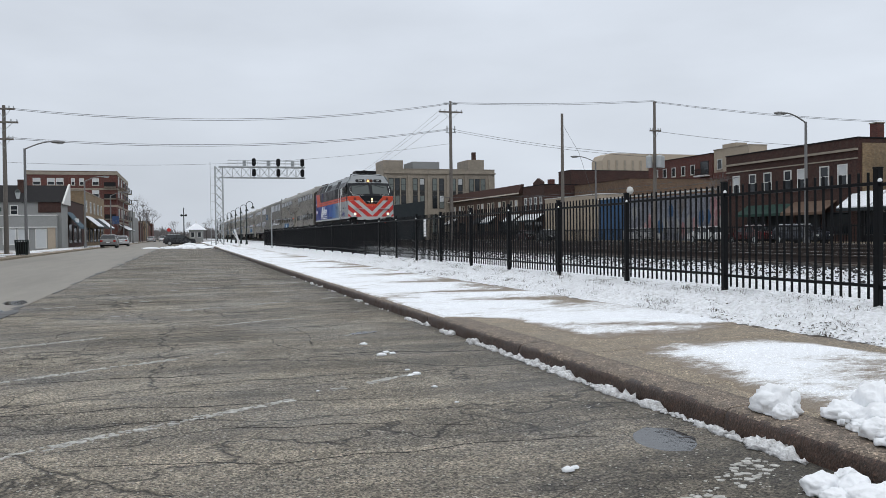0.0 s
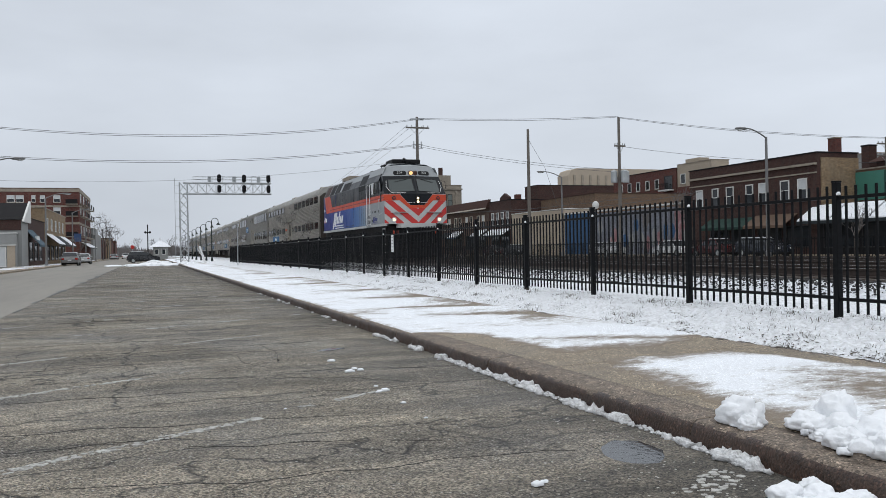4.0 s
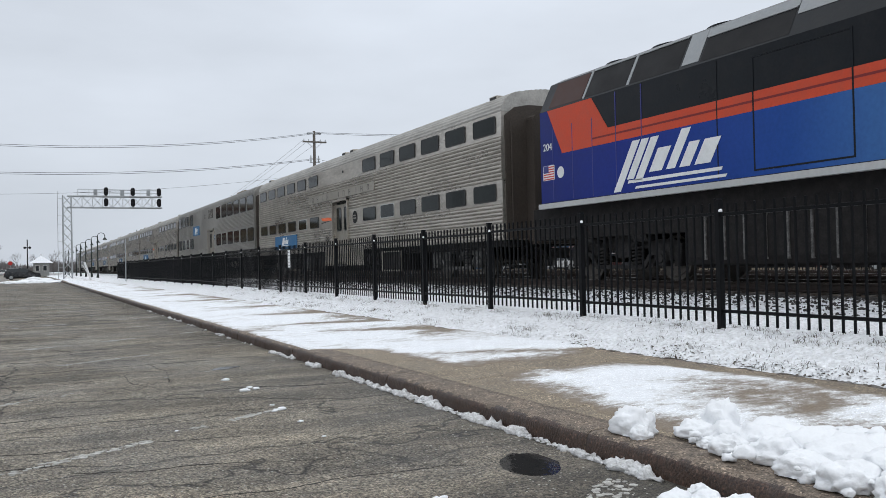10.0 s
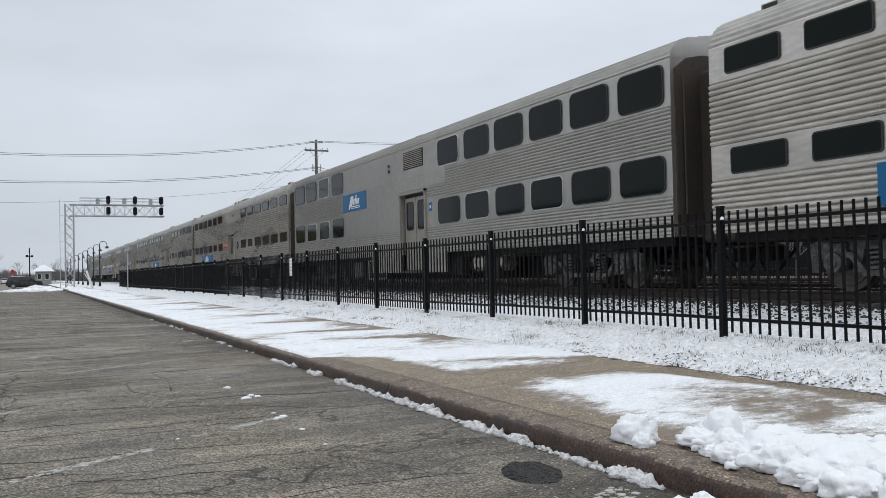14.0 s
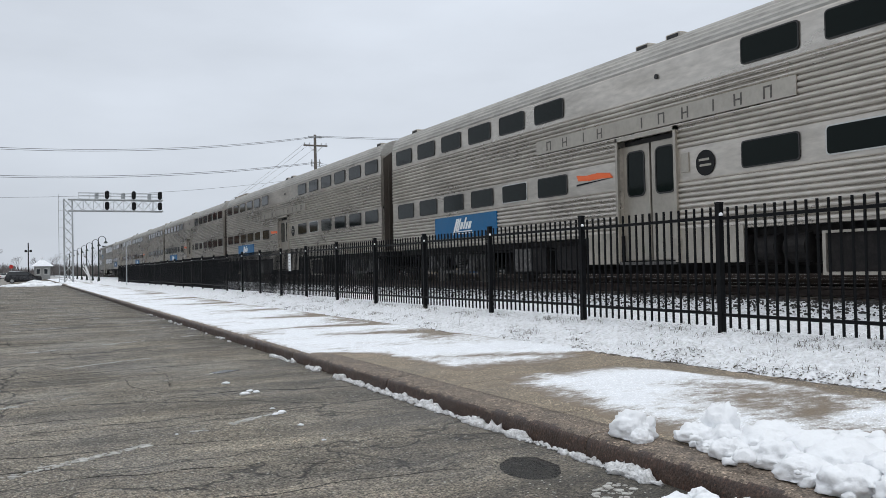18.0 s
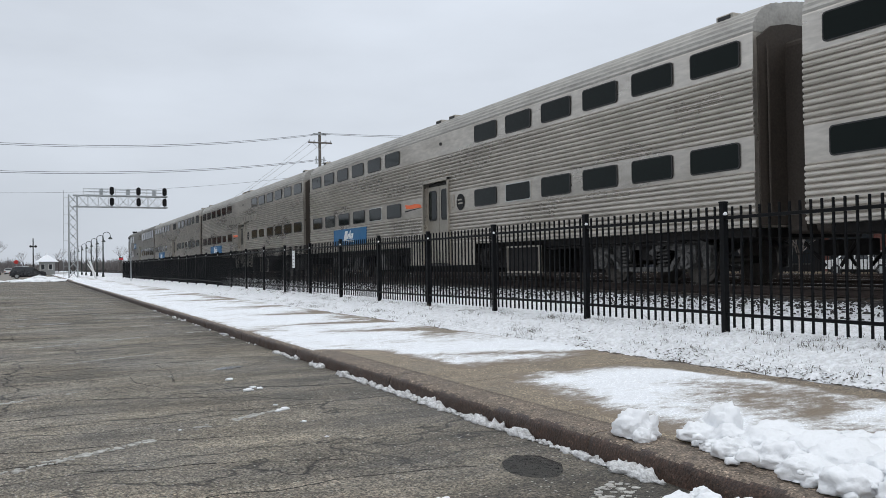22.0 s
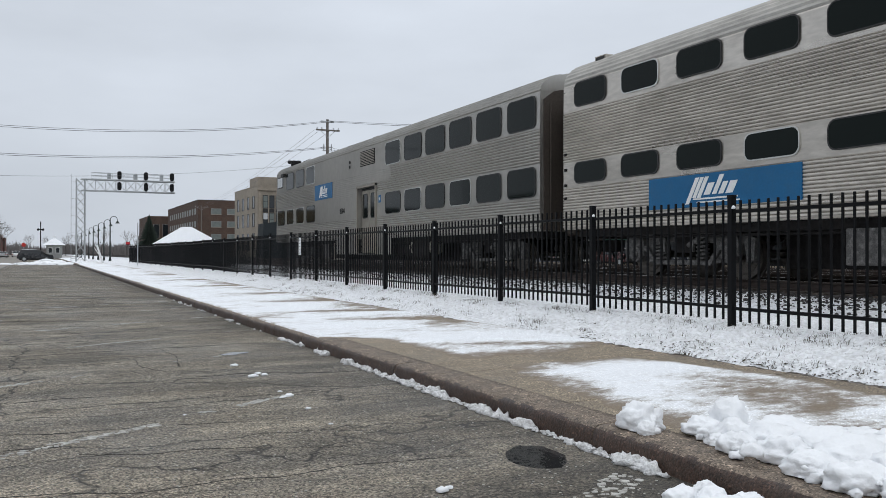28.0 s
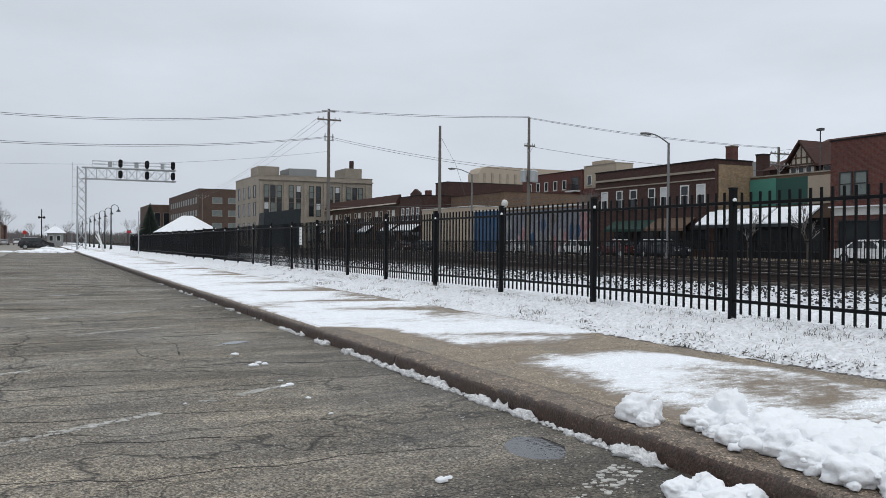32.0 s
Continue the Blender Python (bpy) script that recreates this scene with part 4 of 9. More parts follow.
for k in range(-14, 28):
    y = FENCE_Y0 + PANEL * k
    zk = FENCE_Z + 0.012 * math.sin(k * 1.7)
    p = part("post", post_me, None, fence)
    p.location = (FENCE_X, y, zk)
    c = part("post_cap", cap_me, None, p)
    if k > -4:
        s = part("snow_bit", dot_me, None, p, "bit of snow on the rail bracket")
        s.location = (-0.025, -0.05, 1.225)
    if k == 27:
        break
    for zr in (0.19, 1.20):
        r = part("fence_rail", rail_me, None, fence)
        r.location = (FENCE_X, y, zk + zr)
    for j in range(1, 20):
        yj = y + PANEL * j / 20
        if k >= -1 and picket_left > 0:
            q = part("picket", picket_me, None, fence)
            q.location = (FENCE_X, yj, zk)
            picket_left -= 1
        else:
            box(far_bm, FENCE_X - 0.0105, FENCE_X + 0.0105, yj - 0.0105, yj + 0.0105, zk + 0.055, zk + 1.315)
tagged(part("far_picket", far_bm, M["fence"], fence, "far pickets of the fence"), kind="stuff")
sign = thing("fence_sign", pose(FENCE_X - 0.035, 22.6, FENCE_Z + 0.94), "small white notice fixed to the black fence", "sign")
part("plate", bbox(-0.006, 0.006, -0.11, 0.11, -0.24, 0.24, 0.003), M["white_paint"], sign)
bars = bmesh.new()
for i in range(5):
    box(bars, -0.009, -0.0055, -0.08, 0.08 - 0.04 * (i % 2), 0.165 - i * 0.09, 0.185 - i * 0.09)
part("notice_lines", bars, M["siding_grey"], sign, "grey illegible lines")

# ---- railway ----
trackbed = tagged(new("trackbed", grid_mesh("trackbed", [10.95, 14.0, 14.5, 18.7, 22.3, 23.6], [-290, 0, 20, 60, 200, 600],
                                            lambda x, y: float(np.interp(x, [22.3, 23.6], [0.47, 0.10])), M["ballast"], False)),
                  "dark stone ballast bed dusted with snow", "trackbed", kind="structure")
part("ballast_shoulder", grid_mesh("ballast_shoulder", steps(8.6, 10.95, 0.12), [-290, -20] + steps(0, 30, 0.15) + [60, 200, 600],
                                   lambda x, y: (float(np.interp(x, [8.6, 9.2, 10.6, 10.95], [0.30, 0.36, 0.45, 0.47])) + (0.03 * fbm(x, y, 5.0, 7.0, 3) if 8.7 < x < 10.9 and 0 < y < 30 else 0.0)), M["ballast_snow"]), None, trackbed, "ballast shoulder half covered by snow")
rb = random.Random(3)


def stones(count, pick, name, label):
    verts, faces = [], []
    base = bmesh.new()
    bmesh.ops.create_icosphere(base, subdivisions=1, radius=1)
    bv = [v.co.copy() for v in base.verts]
    bf = [[v.index for v in f.verts] for f in base.faces]
    base.free()
    for _ in range(count):
        x, y, z, s = pick()
        sq = Vector((rb.uniform(0.6, 1.3), rb.uniform(0.6, 1.3), rb.uniform(0.45, 0.9))) * s
        o = len(verts)
        for v in bv:
            j = rb.uniform(0.75, 1.2)
            verts.append((x + v.x * sq.x * j, y + v.y * sq.y * j, z + v.z * sq.z * j))
        faces += [[o + i for i in f] for f in bf]
    me = bpy.data.meshes.new(name)
    me.from_pydata(verts, [], faces)
    me.materials.append(M["stone"])
    return tagged(new(name, me), label, "ballast", kind="stuff")


def by_fence():
    y = 3 + 37 * rb.random() ** 1.2
    x = rb.triangular(8.7, 11.2, 10.9)
    return x, y, float(np.interp(x, [8.6, 9.2, 10.6, 10.95], [0.30, 0.36, 0.45, 0.47])) + 0.01, rb.choice((0.010, 0.014, 0.018, 0.026)) * rb.uniform(0.8, 1.25)


def in_bed():
    y = 3 + 40 * rb.random() ** 1.6
    x = rb.uniform(10.6, 14.2)
    return x, y, 0.475, rb.uniform(0.025, 0.055)


stones(7500, by_fence, "shoulder_stones", "dark ballast stones lying in snow")
stones(2600, in_bed, "bed_stones", "dark ballast stones between the rails")
rail_poly = [(-0.07, 0.0), (0.07, 0.0), (0.07, 0.015), (0.012, 0.03), (0.012, 0.115), (0.036, 0.125), (0.036, 0.155), (-0.036, 0.155), (-0.036, 0.125), (-0.012, 0.115), (-0.012, 0.03), (-0.07, 0.015)]
tie_me = to_mesh("tie", bbox(-1.3, 1.3, -0.115, 0.115, -0.17, 0.0, 0.012), M["tie"])
for n_t, xc in enumerate(TRACKS):
    tr = thing("railway_track", pose(xc, 0, 0), "steel rails spiked to dark wooden ties in ballast", "track", "railway tracks", "structure")
    for sx in (-0.755, 0.755):
        part("rail", prism(bmesh.new(), [(x + sx, z + RAIL_Z - 0.157) for x, z in rail_poly], "y", -280, 520), M["rail"], tr, "rusty steel rail")
        part("rail_head", bbox(sx - 0.03, sx + 0.03, -280, 520, RAIL_Z - 0.003, RAIL_Z), M["rail_top"], tr, "polished running surface")
    ft = bmesh.new()
    for i in range(-60, 180):
        y = i * 0.55
        if n_t == 0 and 0 <= i < 90:
            q = part("tie", tie_me, None, tr)
            q.location = (0, y, RAIL_Z - 0.157)
        else:
            box(ft, -1.3, 1.3, y - 0.115, y + 0.115, RAIL_Z - 0.32, RAIL_Z - 0.157)
    tagged(part("far_tie", ft, M["tie"], tr, "further wooden ties"), kind="stuff")


# ---- far street beyond the tracks, and the houses along it ----
far_road = solid("far_street", box(bmesh.new(), 32.5, 46.2, -60, 420, 0.0, 0.08), M["asphalt_lane"], "grey asphalt street beyond the railway", "road", kind="structure")
far_walk = solid("far_pavement", bbox(46.2, 48.0, -60, 420, 0.0, 0.22), M["concrete"], "concrete pavement before the shops", "pavement", kind="structure")
left_walk = solid("left_pavement", bbox(-13.2, -9.3, -60, 420, -0.1, 0.13, 0.02), M["concrete"], "concrete pavement before the shops with snow patches", "pavement", kind="structure")
rl_ = random.Random(21)
for k in range(26):
    y = 40 + k * 6.5 + rl_.uniform(-2, 2)
    pts = [(-11.3 + rl_.uniform(1.0, 1.8) * math.cos(a) * 0.9, y + rl_.uniform(0.6, 1.6) * math.sin(a) * 1.6) for a in [2 * math.pi * i / 11 for i in range(11)]]
    solid("snow_patch", prism(bmesh.new(), pts, "z", 0.10, 0.16), M["snow"], "thin patch of snow on the pavement", "snow", "snow patches on the pavement")


def window(parent, face, plane, a0, a1, z0, z1, frame="trim_white", pane="win_dark", bar=True, sill=True, blind=False):
    """A sash window on a wall: face names the axis that the wall looks along, plane its place, a0 to a1 its span."""
    s = -1 if face.endswith("-") else 1
    ax = face[0]
    w, h, c, zc = a1 - a0, z1 - z0, (a0 + a1) / 2, (z0 + z1) / 2
    t = min(0.09, w * 0.12)
    o = [(a0, z0), (a1, z0), (a1, z1), (a0, z1)]
    i = [(a0 + t, z0 + t), (a1 - t, z0 + t), (a1 - t, z1 - t), (a0 + t, z1 - t)]
    lo, hi = sorted((plane - s * 0.02, plane + s * 0.07))
    fb = ring_mesh(bmesh.new(), o, i, ax, lo, hi)
    def slab(u0, u1, v0, v1, d0, d1):
        p0, p1 = sorted((plane + s * d0, plane + s * d1))
        return (p0, p1, u0, u1, v0, v1) if ax == "x" else (u0, u1, p0, p1, v0, v1)
    if bar:
        box(fb, *slab(a0 + t, a1 - t, zc - 0.03, zc + 0.03, 0.012, 0.06))
    f = part("window", fb, M[frame], parent, "framed sash window")
    part("pane", box(bmesh.new(), *slab(a0 + t * 0.9, a1 - t * 0.9, z0 + t * 0.9, z1 - t * 0.9, -0.01, 0.02)), M[pane], f)
    if blind:
        part("blind", box(bmesh.new(), *slab(a0 + t, a1 - t, zc, z1 - t, 0.021, 0.028)), M["win_light"], f, "pale half-drawn blind")
    if sill:
        part("sill", box(bmesh.new(), *slab(a0 - 0.06, a1 + 0.06, z0 - 0.12, z0, -0.01, 0.14)), M["stone_tan"], f)
    return f


def block(name, x0, x1, y0, y1, z1, material, label, z0=0.0, parapet=0.35, roof="roof_dark", cap="stone_tan", category="building", group=""):
    """A flat-roofed house with a parapet and its coping."""
    b = thing(name, pose((x0 + x1) / 2, (y0 + y1) / 2, 0), label, category, group)
    b.matrix_basis = Matrix.Identity(4)
    part("wall", box(bmesh.new(), x0, x1, y0, y1, z0, z1 - parapet), M[material], b)
    ring = ring_mesh(bmesh.new(), [(x0, y0), (x1, y0), (x1, y1), (x0, y1)], [(x0 + 0.3, y0 + 0.3), (x1 - 0.3, y0 + 0.3), (x1 - 0.3, y1 - 0.3), (x0 + 0.3, y1 - 0.3)], "z", z1 - parapet - 0.003, z1)
    part("parapet", ring, M[material], b)
    cp = ring_mesh(bmesh.new(), [(x0 - 0.06, y0 - 0.06), (x1 + 0.06, y0 - 0.06), (x1 + 0.06, y1 + 0.06), (x0 - 0.06, y1 + 0.06)], [(x0 + 0.35, y0 + 0.35), (x1 - 0.35, y0 + 0.35), (x1 - 0.35, y1 - 0.35), (x0 + 0.35, y1 - 0.35)], "z", z1, z1 + 0.10)
    part("coping", cp, M[cap], b)
    part("roof", box(bmesh.new(), x0 + 0.3, x1 - 0.3, y0 + 0.3, y1 - 0.3, z1 - parapet, z1 - parapet + 0.06), M[roof], b, "flat roof")
    return b


def awning(parent, x, y0, y1, z0, z1, out, material, snow=False, face=-1):
    """A sloping canvas awning on a wall that looks along x."""
    bm = prism(bmesh.new(), [(x, z1), (x + face * out, z0), (x + face * out, z0 - 0.22), (x + face * (out - 0.04), z0 - 0.22), (x + face * (out - 0.05), z0 - 0.03), (x, z1 - 0.08)], "y", y0, y1)
    a = part("awning", bm, M[material], parent, "sloping shop awning")
    if snow:
        part("snow_cover", prism(bmesh.new(), [(x, z1 + 0.01), (x + face * out, z0 + 0.01), (x + face * out, z0 + 0.10), (x, z1 + 0.12)], "y", y0 + 0.05, y1 - 0.05), M["snow"], a, "snow lying on the awning")
    return a


# brown brick corner block
b = block("brown_brick_shop", 48, 52, 50.2, 66.0, 7.95, "brick_brown", "two-storey brown brick shop building with a tan end wall", cap="roof_dark")
part("end_wall", box(bmesh.new(), 48.35, 52, 50.11, 50.2, 0.2, 7.6), M["brick_tan"], b, "tan common brick end wall")
part("cornice", box(bmesh.new(), 47.80, 48.0, 50.2, 66.0, 7.05, 7.22), M["stone_tan"], b, "pale stone cornice")
part("string_course", box(bmesh.new(), 47.93, 48.0, 50.2, 66.0, 6.42, 6.52), M["stone_tan"], b)
for a0, a1 in ((51.2, 52.2), (53.1, 54.1), (55.7, 56.6), (57.3, 58.2), (59.75, 60.75), (61.8, 62.7), (64.0, 65.0)):
    window(b, "x-", 48.0, a0, a1, 4.45, 6.12, blind=(int(a0 * 10) % 3 != 0))
awning(b, 48.0, 57.2, 63.0, 2.55, 3.35, 1.3, "awning_green")
awning(b, 48.0, 52.3, 57.0, 2.55, 3.45, 1.4, "brown_sign")
for y0, y1 in ((51.0, 53.5), (54.0, 56.8), (57.4, 60.0), (60.4, 63.0)):
    window(b, "x-", 48.0, y0, y1, 0.75, 2.5, "frame_dark", bar=False, sill=False)
ch = thing("brick_chimney", None, "short square red brick chimney on the roof", "chimney")
part("stack", bbox(51.05, 51.75, 51.5, 52.2, 7.6, 9.3, 0.02), M["brick_red"], ch)
part("cap", bbox(51.0, 51.8, 51.45, 52.25, 9.3, 9.40, 0.02), M["stone_tan"], ch)

# low shop with green panels and a snow-covered awning
b = block("green_panel_shop", 51.7, 60, 39.6, 50.1, 6.62, "brown_sign", "low shop with faded green upper panels and snowy awning", parapet=0.25)
part("green_panel", box(bmesh.new(), 51.6, 51.7, 47.4, 50.05, 4.3, 6.45), M["green_panel"], b, "pale green panel")
part("dark_green_panel", box(bmesh.new(), 51.6, 51.7, 44.4, 47.4, 4.3, 6.4), M["green_dark"], b)
part("tan_panel", box(bmesh.new(), 51.6, 51.7, 39.7, 44.4, 4.3, 6.4), M["stucco_tan"], b)
part("shop_front", box(bmesh.new(), 48.0, 51.6, 39.6, 50.1, 0.2, 3.1), M["black_paint"], b, "dark recessed shop front")
for y0, y1 in ((40.1, 42.7), (43.0, 46.0), (46.3, 49.6)):
    window(b, "x-", 48.0, y0, y1, 0.7, 2.6, "frame_dark", bar=False, sill=False)
for y0, y1 in ((40.3, 44.1), (44.2, 47.6), (47.7, 50.8)):
    awning(b, 48.2, y0, y1, 2.72, 3.85, 1.7, "awning_dark", True)

# tall brick building at the near end
b = block("red_brick_shop", 48, 62, 18.0, 39.45, 8.2, "brick_red", "two-storey dark red brick shop building", cap="roof_dark")
for k in range(4):
    for dy in (0.0, 1.15):
        y = 36.6 - 5.0 * k + dy
        window(b, "x-", 48.0, y, y + 1.0, 4.45, 6.1, "frame_dark", "win_curtain")
part("sign_band", box(bmesh.new(), 47.9, 48.0, 18.0, 39.3, 3.2, 3.75), M["trim_white"], b, "pale sign band")
part("band_snow", box(bmesh.new(), 47.6, 47.9, 18.0, 39.3, 3.72, 3.80), M["snow"], b)
for k in range(5):
    window(b, "x-", 48.0, 35.5 - 4.2 * k, 38.8 - 4.2 * k, 0.8, 2.9, "frame_dark", bar=False, sill=False)

# half-timbered house behind
h = thing("half_timbered_house", None, "half-timbered house with a cream gable and brown roof", "house")
part("wall", box(bmesh.new(), 62.3, 74, 46, 58, 0, 8.5), M["brick_brown"], h)
bm = bmesh.new()
v = [bm.verts.new(p) for p in ((61.8, 45.5, 8.3), (61.8, 58.6, 8.3), (74.5, 58.6, 8.3), (74.5, 45.5, 8.3), (66.5, 46.0, 11.2), (66.5, 55.0, 11.2))]
for f in ((0, 1, 5, 4), (1, 2, 5), (2, 3, 4, 5), (3, 0, 4), (3, 2, 1, 0)):
    bm.faces.new([v[k] for k in f])
part("roof", bm, M["roof_brown"], h, "brown shingle roof")
gy0, gy1, gb, gz = 52.7, 55.4, 8.6, 10.45
gm = (gy0 + gy1) / 2
part("gable_roof", prism(bmesh.new(), [(gy0 - 0.5, gb - 0.35), (gm, gz + 0.05), (gy1 + 0.5, gb - 0.35), (gy1 + 0.5, gb - 0.1), (gm, gz + 0.32), (gy0 - 0.5, gb - 0.1)], "x", 61.6, 66.0), M["roof_brown"], h, "overhanging gable roof")
part("gable", prism(bmesh.new(), [(gy0, 7.4), (gy1, 7.4), (gy1, gb), (gm, gz), (gy0, gb)], "x", 62.0, 62.29), M["trim_cream"], h, "cream plaster gable")
for z in (8.5, 9.1):
    wid = min(1.0, (gz - z) / (gz - gb)) * (gy1 - gy0) / 2
    part("timber", box(bmesh.new(), 61.93, 62.02, gm - wid, gm + wid, z, z + 0.13), M["brown_sign"], h, "dark timber beam")
for y in (gy0 + 0.25, gm - 0.6, gm, gm + 0.6, gy1 - 0.25):
    ztop = gz - abs(y - gm) * (gz - gb) / ((gy1 - gy0) / 2) - 0.1
    part("timber", box(bmesh.new(), 61.93, 62.02, y - 0.06, y + 0.06, 8.5, max(8.7, ztop)), M["brown_sign"], h)
for k in range(3):
    window(h, "x-", 62.0, gy0 + 0.12 + k * 0.85, gy0 + 0.85 + k * 0.85, 7.6, 8.35, bar=False, sill=False)
window(h, "x-", 62.3, 50.4, 51.9, 7.6, 8.3, bar=False, sill=False)
part("bay_roof", prism(bmesh.new(), [(49.6, 7.35), (56.5, 7.35), (56.2, 7.58), (49.9, 7.58)], "x", 61.0, 62.1), M["roof_brown"], h)
rc = thing("roof_stack", None, "square brick chimney behind the shops", "chimney")
part("stack", bbox(62.4, 63.3, 58.9, 59.8, 0.0, 9.9, 0.02), M["brick_brown"], rc)
part("cap", bbox(62.35, 63.35, 58.85, 59.85, 9.9, 10.02, 0.02), M["roof_dark"], rc)
block("pale_block", 70, 84, 66, 75, 10.2, "siding_grey", "pale grey flat-roofed building in the distance")
fl = thing("flood_lamp", None, "double flood lamp on a thin dark pole", "lamp")
part("pole", tube(bmesh.new(), (61.0, 51.2, 7), (61.0, 51.2, 11.25), 0.05, seg=8), M["wire"], fl)
part("lamp_head", bbox(60.85, 61.15, 50.88, 51.52, 11.2, 11.42, 0.03), M["wire"], fl)

# painted low walls and the blocks behind them
mw = thing("mural_wall", None, "low painted wall with blue, grey and pink murals", "wall")
for y0, y1, m_, z1 in ((84.0, 91.0, "mural_blue", 5.05), (68.5, 84.0, "mural_grey", 4.85), (66.05, 68.5, "mural_pink", 4.5)):
    part("painted_panel", bbox(48.0, 48.5, y0 + 0.02, y1 - 0.02, 0.1, z1, 0.01), M[m_], mw)
part("wall_cap", bbox(47.9, 48.6, 66.05, 91.0, 5.06, 5.2, 0.02), M["trim_white"], mw, "snow-dusted coping")
rm = random.Random(8)
for k in range(16):
    yc, zc = 66.8 + k * 1.05, rm.uniform(1.2, 3.6)
    pts = [(yc + rm.uniform(0.3, 0.6) * math.cos(a) , zc + rm.uniform(0.5, 1.1) * math.sin(a)) for a in [2 * math.pi * i / 8 for i in range(8)]]
    part("mural_shape", prism(bmesh.new(), pts, "x", 47.985, 48.0), M[rm.choice(["mural_pink", "mural_grey", "siding_grey", "mural_blue"])], mw)
block("cream_shop", 48, 52.4, 91.2, 106.7, 5.8, "stucco_tan", "low cream plaster shop", cap="trim_white", parapet=0.3)
b = block("brown_hall", 64.8, 92, 133, 138, 12.1, "brick_brown", "plain dark brown brick hall", cap="roof_dark")
b = block("brick_flats", 70, 75, 99.4, 116, 11.9, "brick_red", "four-storey red brick flats with balconies", cap="roof_dark")
for z in (9.3, 6.6, 3.8):
    for y0 in (103.5, 105.9, 108.4, 110.8, 113.2):
        window(b, "x-", 70.0, y0, y0 + 1.0, z, z + 1.4, bar=False)
    bl = part("balcony", bbox(69.0, 70.0, 99.9, 102.4, z - 0.5, z - 0.3, 0.02), M["trim_white"], b)
    rb2 = bmesh.new()
    box(rb2, 69.0, 69.06, 99.9, 102.4, z + 0.5, z + 0.58)
    for k in range(11):
        box(rb2, 69.0, 69.04, 99.92 + 0.243 * k, 99.96 + 0.243 * k, z - 0.3, z + 0.52)
    part("railing", rb2, M["black_paint"], bl)
    window(b, "x-", 70.0, 100.2, 102.1, z - 0.28, z + 1.7, "frame_dark", bar=False, sill=False)
b = block("tan_flats", 70.2, 73, 91.8, 99.3, 12.3, "stucco_tan", "tan and red brick flats", cap="stone_tan")
part("brick_base", box(bmesh.new(), 70.08, 70.2, 91.8, 99.3, 0, 9.2), M["brick_red"], b)
for z in (9.6, 6.6, 3.6):
    for y0 in (92.4, 94.8, 97.4):
        window(b, "x-", 70.08 if z < 9 else 70.2, y0, y0 + 1.1, z, z + 1.4, bar=False)
part("stair_tower", bbox(70.8, 72.5, 95.2, 98.2, 12.2, 13.0), M["stucco_tan"], b)
ar = thing("far_hall", None, "large tan hall with a rounded roof edge far off", "building")
part("wall", prism(bmesh.new(), [(101.5, 0), (130, 0), (130, 21.3), (104, 21.3), (102.3, 20.7), (101.5, 19.4)], "y", 190, 196), M["stucco_tan"], ar)
rib = to_mesh("rib", box(bmesh.new(), -0.3, 0.3, 189.8, 190.0, 14, 19.5), M["stone_tan"])
for k in range(12):
    q = part("rib", rib, None, ar)
    q.location = (103.2 + 2.3 * k, 0, 0)

# row of low shops: a long one under a shingled fascia, a peaked brick one, a tan one
lb = block("brown_fascia_shops", 48, 60, 114.9, 161.5, 7.2, "brown_brick_worn", "long low shops under a brown shingled fascia", cap="roof_dark", parapet=0.3)
part("shingled_fascia", prism(bmesh.new(), [(47.45, 7.15), (48.3, 7.15), (48.3, 8.45), (47.95, 8.45)], "y", 114.9, 161.5), M["roof_brown"], lb, "brown shingled fascia along the roof edge")
part("fascia_edge", box(bmesh.new(), 47.38, 47.46, 114.9, 161.5, 7.02, 7.2), M["trim_cream"], lb, "pale board under the fascia")
for k in range(9):
    window(lb, "x-", 48.0, 116.2 + 5.0 * k, 119.4 + 5.0 * k, 0.9, 3.2, "frame_dark", bar=False, sill=False)
    window(lb, "x-", 48.0, 116.6 + 5.0 * k, 117.7 + 5.0 * k, 4.4, 6.2, "trim_cream", blind=k % 3 == 0)
    window(lb, "x-", 48.0, 118.6 + 5.0 * k, 119.7 + 5.0 * k, 4.4, 6.2, "trim_cream", blind=k % 4 == 1)
for k in (0, 2, 3, 6):
    awning(lb, 48.0, 115.8 + 5.0 * k, 120.0 + 5.0 * k, 3.0, 3.9, 1.3, ("awning_dark", "awning_green", "slate_canvas")[k % 3], k != 3)
pk_shop = block("peaked_brick_shop", 48, 60, 106.9, 114.7, 7.9, "brick_brown", "narrow dark brick shop with a peaked parapet", cap="roof_dark")
part("peak", prism(bmesh.new(), [(107.6, 7.95), (110.8, 7.95), (110.8, 8.35), (109.2, 8.95), (107.6, 8.35)], "x", 48.0, 48.35), M["brick_brown"], pk_shop, "stepped peak on the parapet")
part("chimney", bbox(51.0, 51.8, 111.6, 112.4, 7.5, 9.0, 0.02), M["brick_red"], pk_shop)
for y0 in (107.6, 109.4, 111.2, 113.0):
    window(pk_shop, "x-", 48.0, y0, y0 + 1.0, 4.5, 6.3, "trim_white")
for y0 in (107.4, 111.0):
    window(pk_shop, "x-", 48.0, y0, y0 + 3.0, 0.8, 2.9, "frame_dark", bar=False, sill=False)
awning(pk_shop, 48.0, 107.2, 114.4, 3.0, 3.8, 1.3, "awning_dark", True)
block("tan_rear_shop", 52.5, 66, 91.4, 106.6, 7.75, "brick_worn_tan", "plain tan brick building behind the cream shop", cap="roof_brown", parapet=0.3)

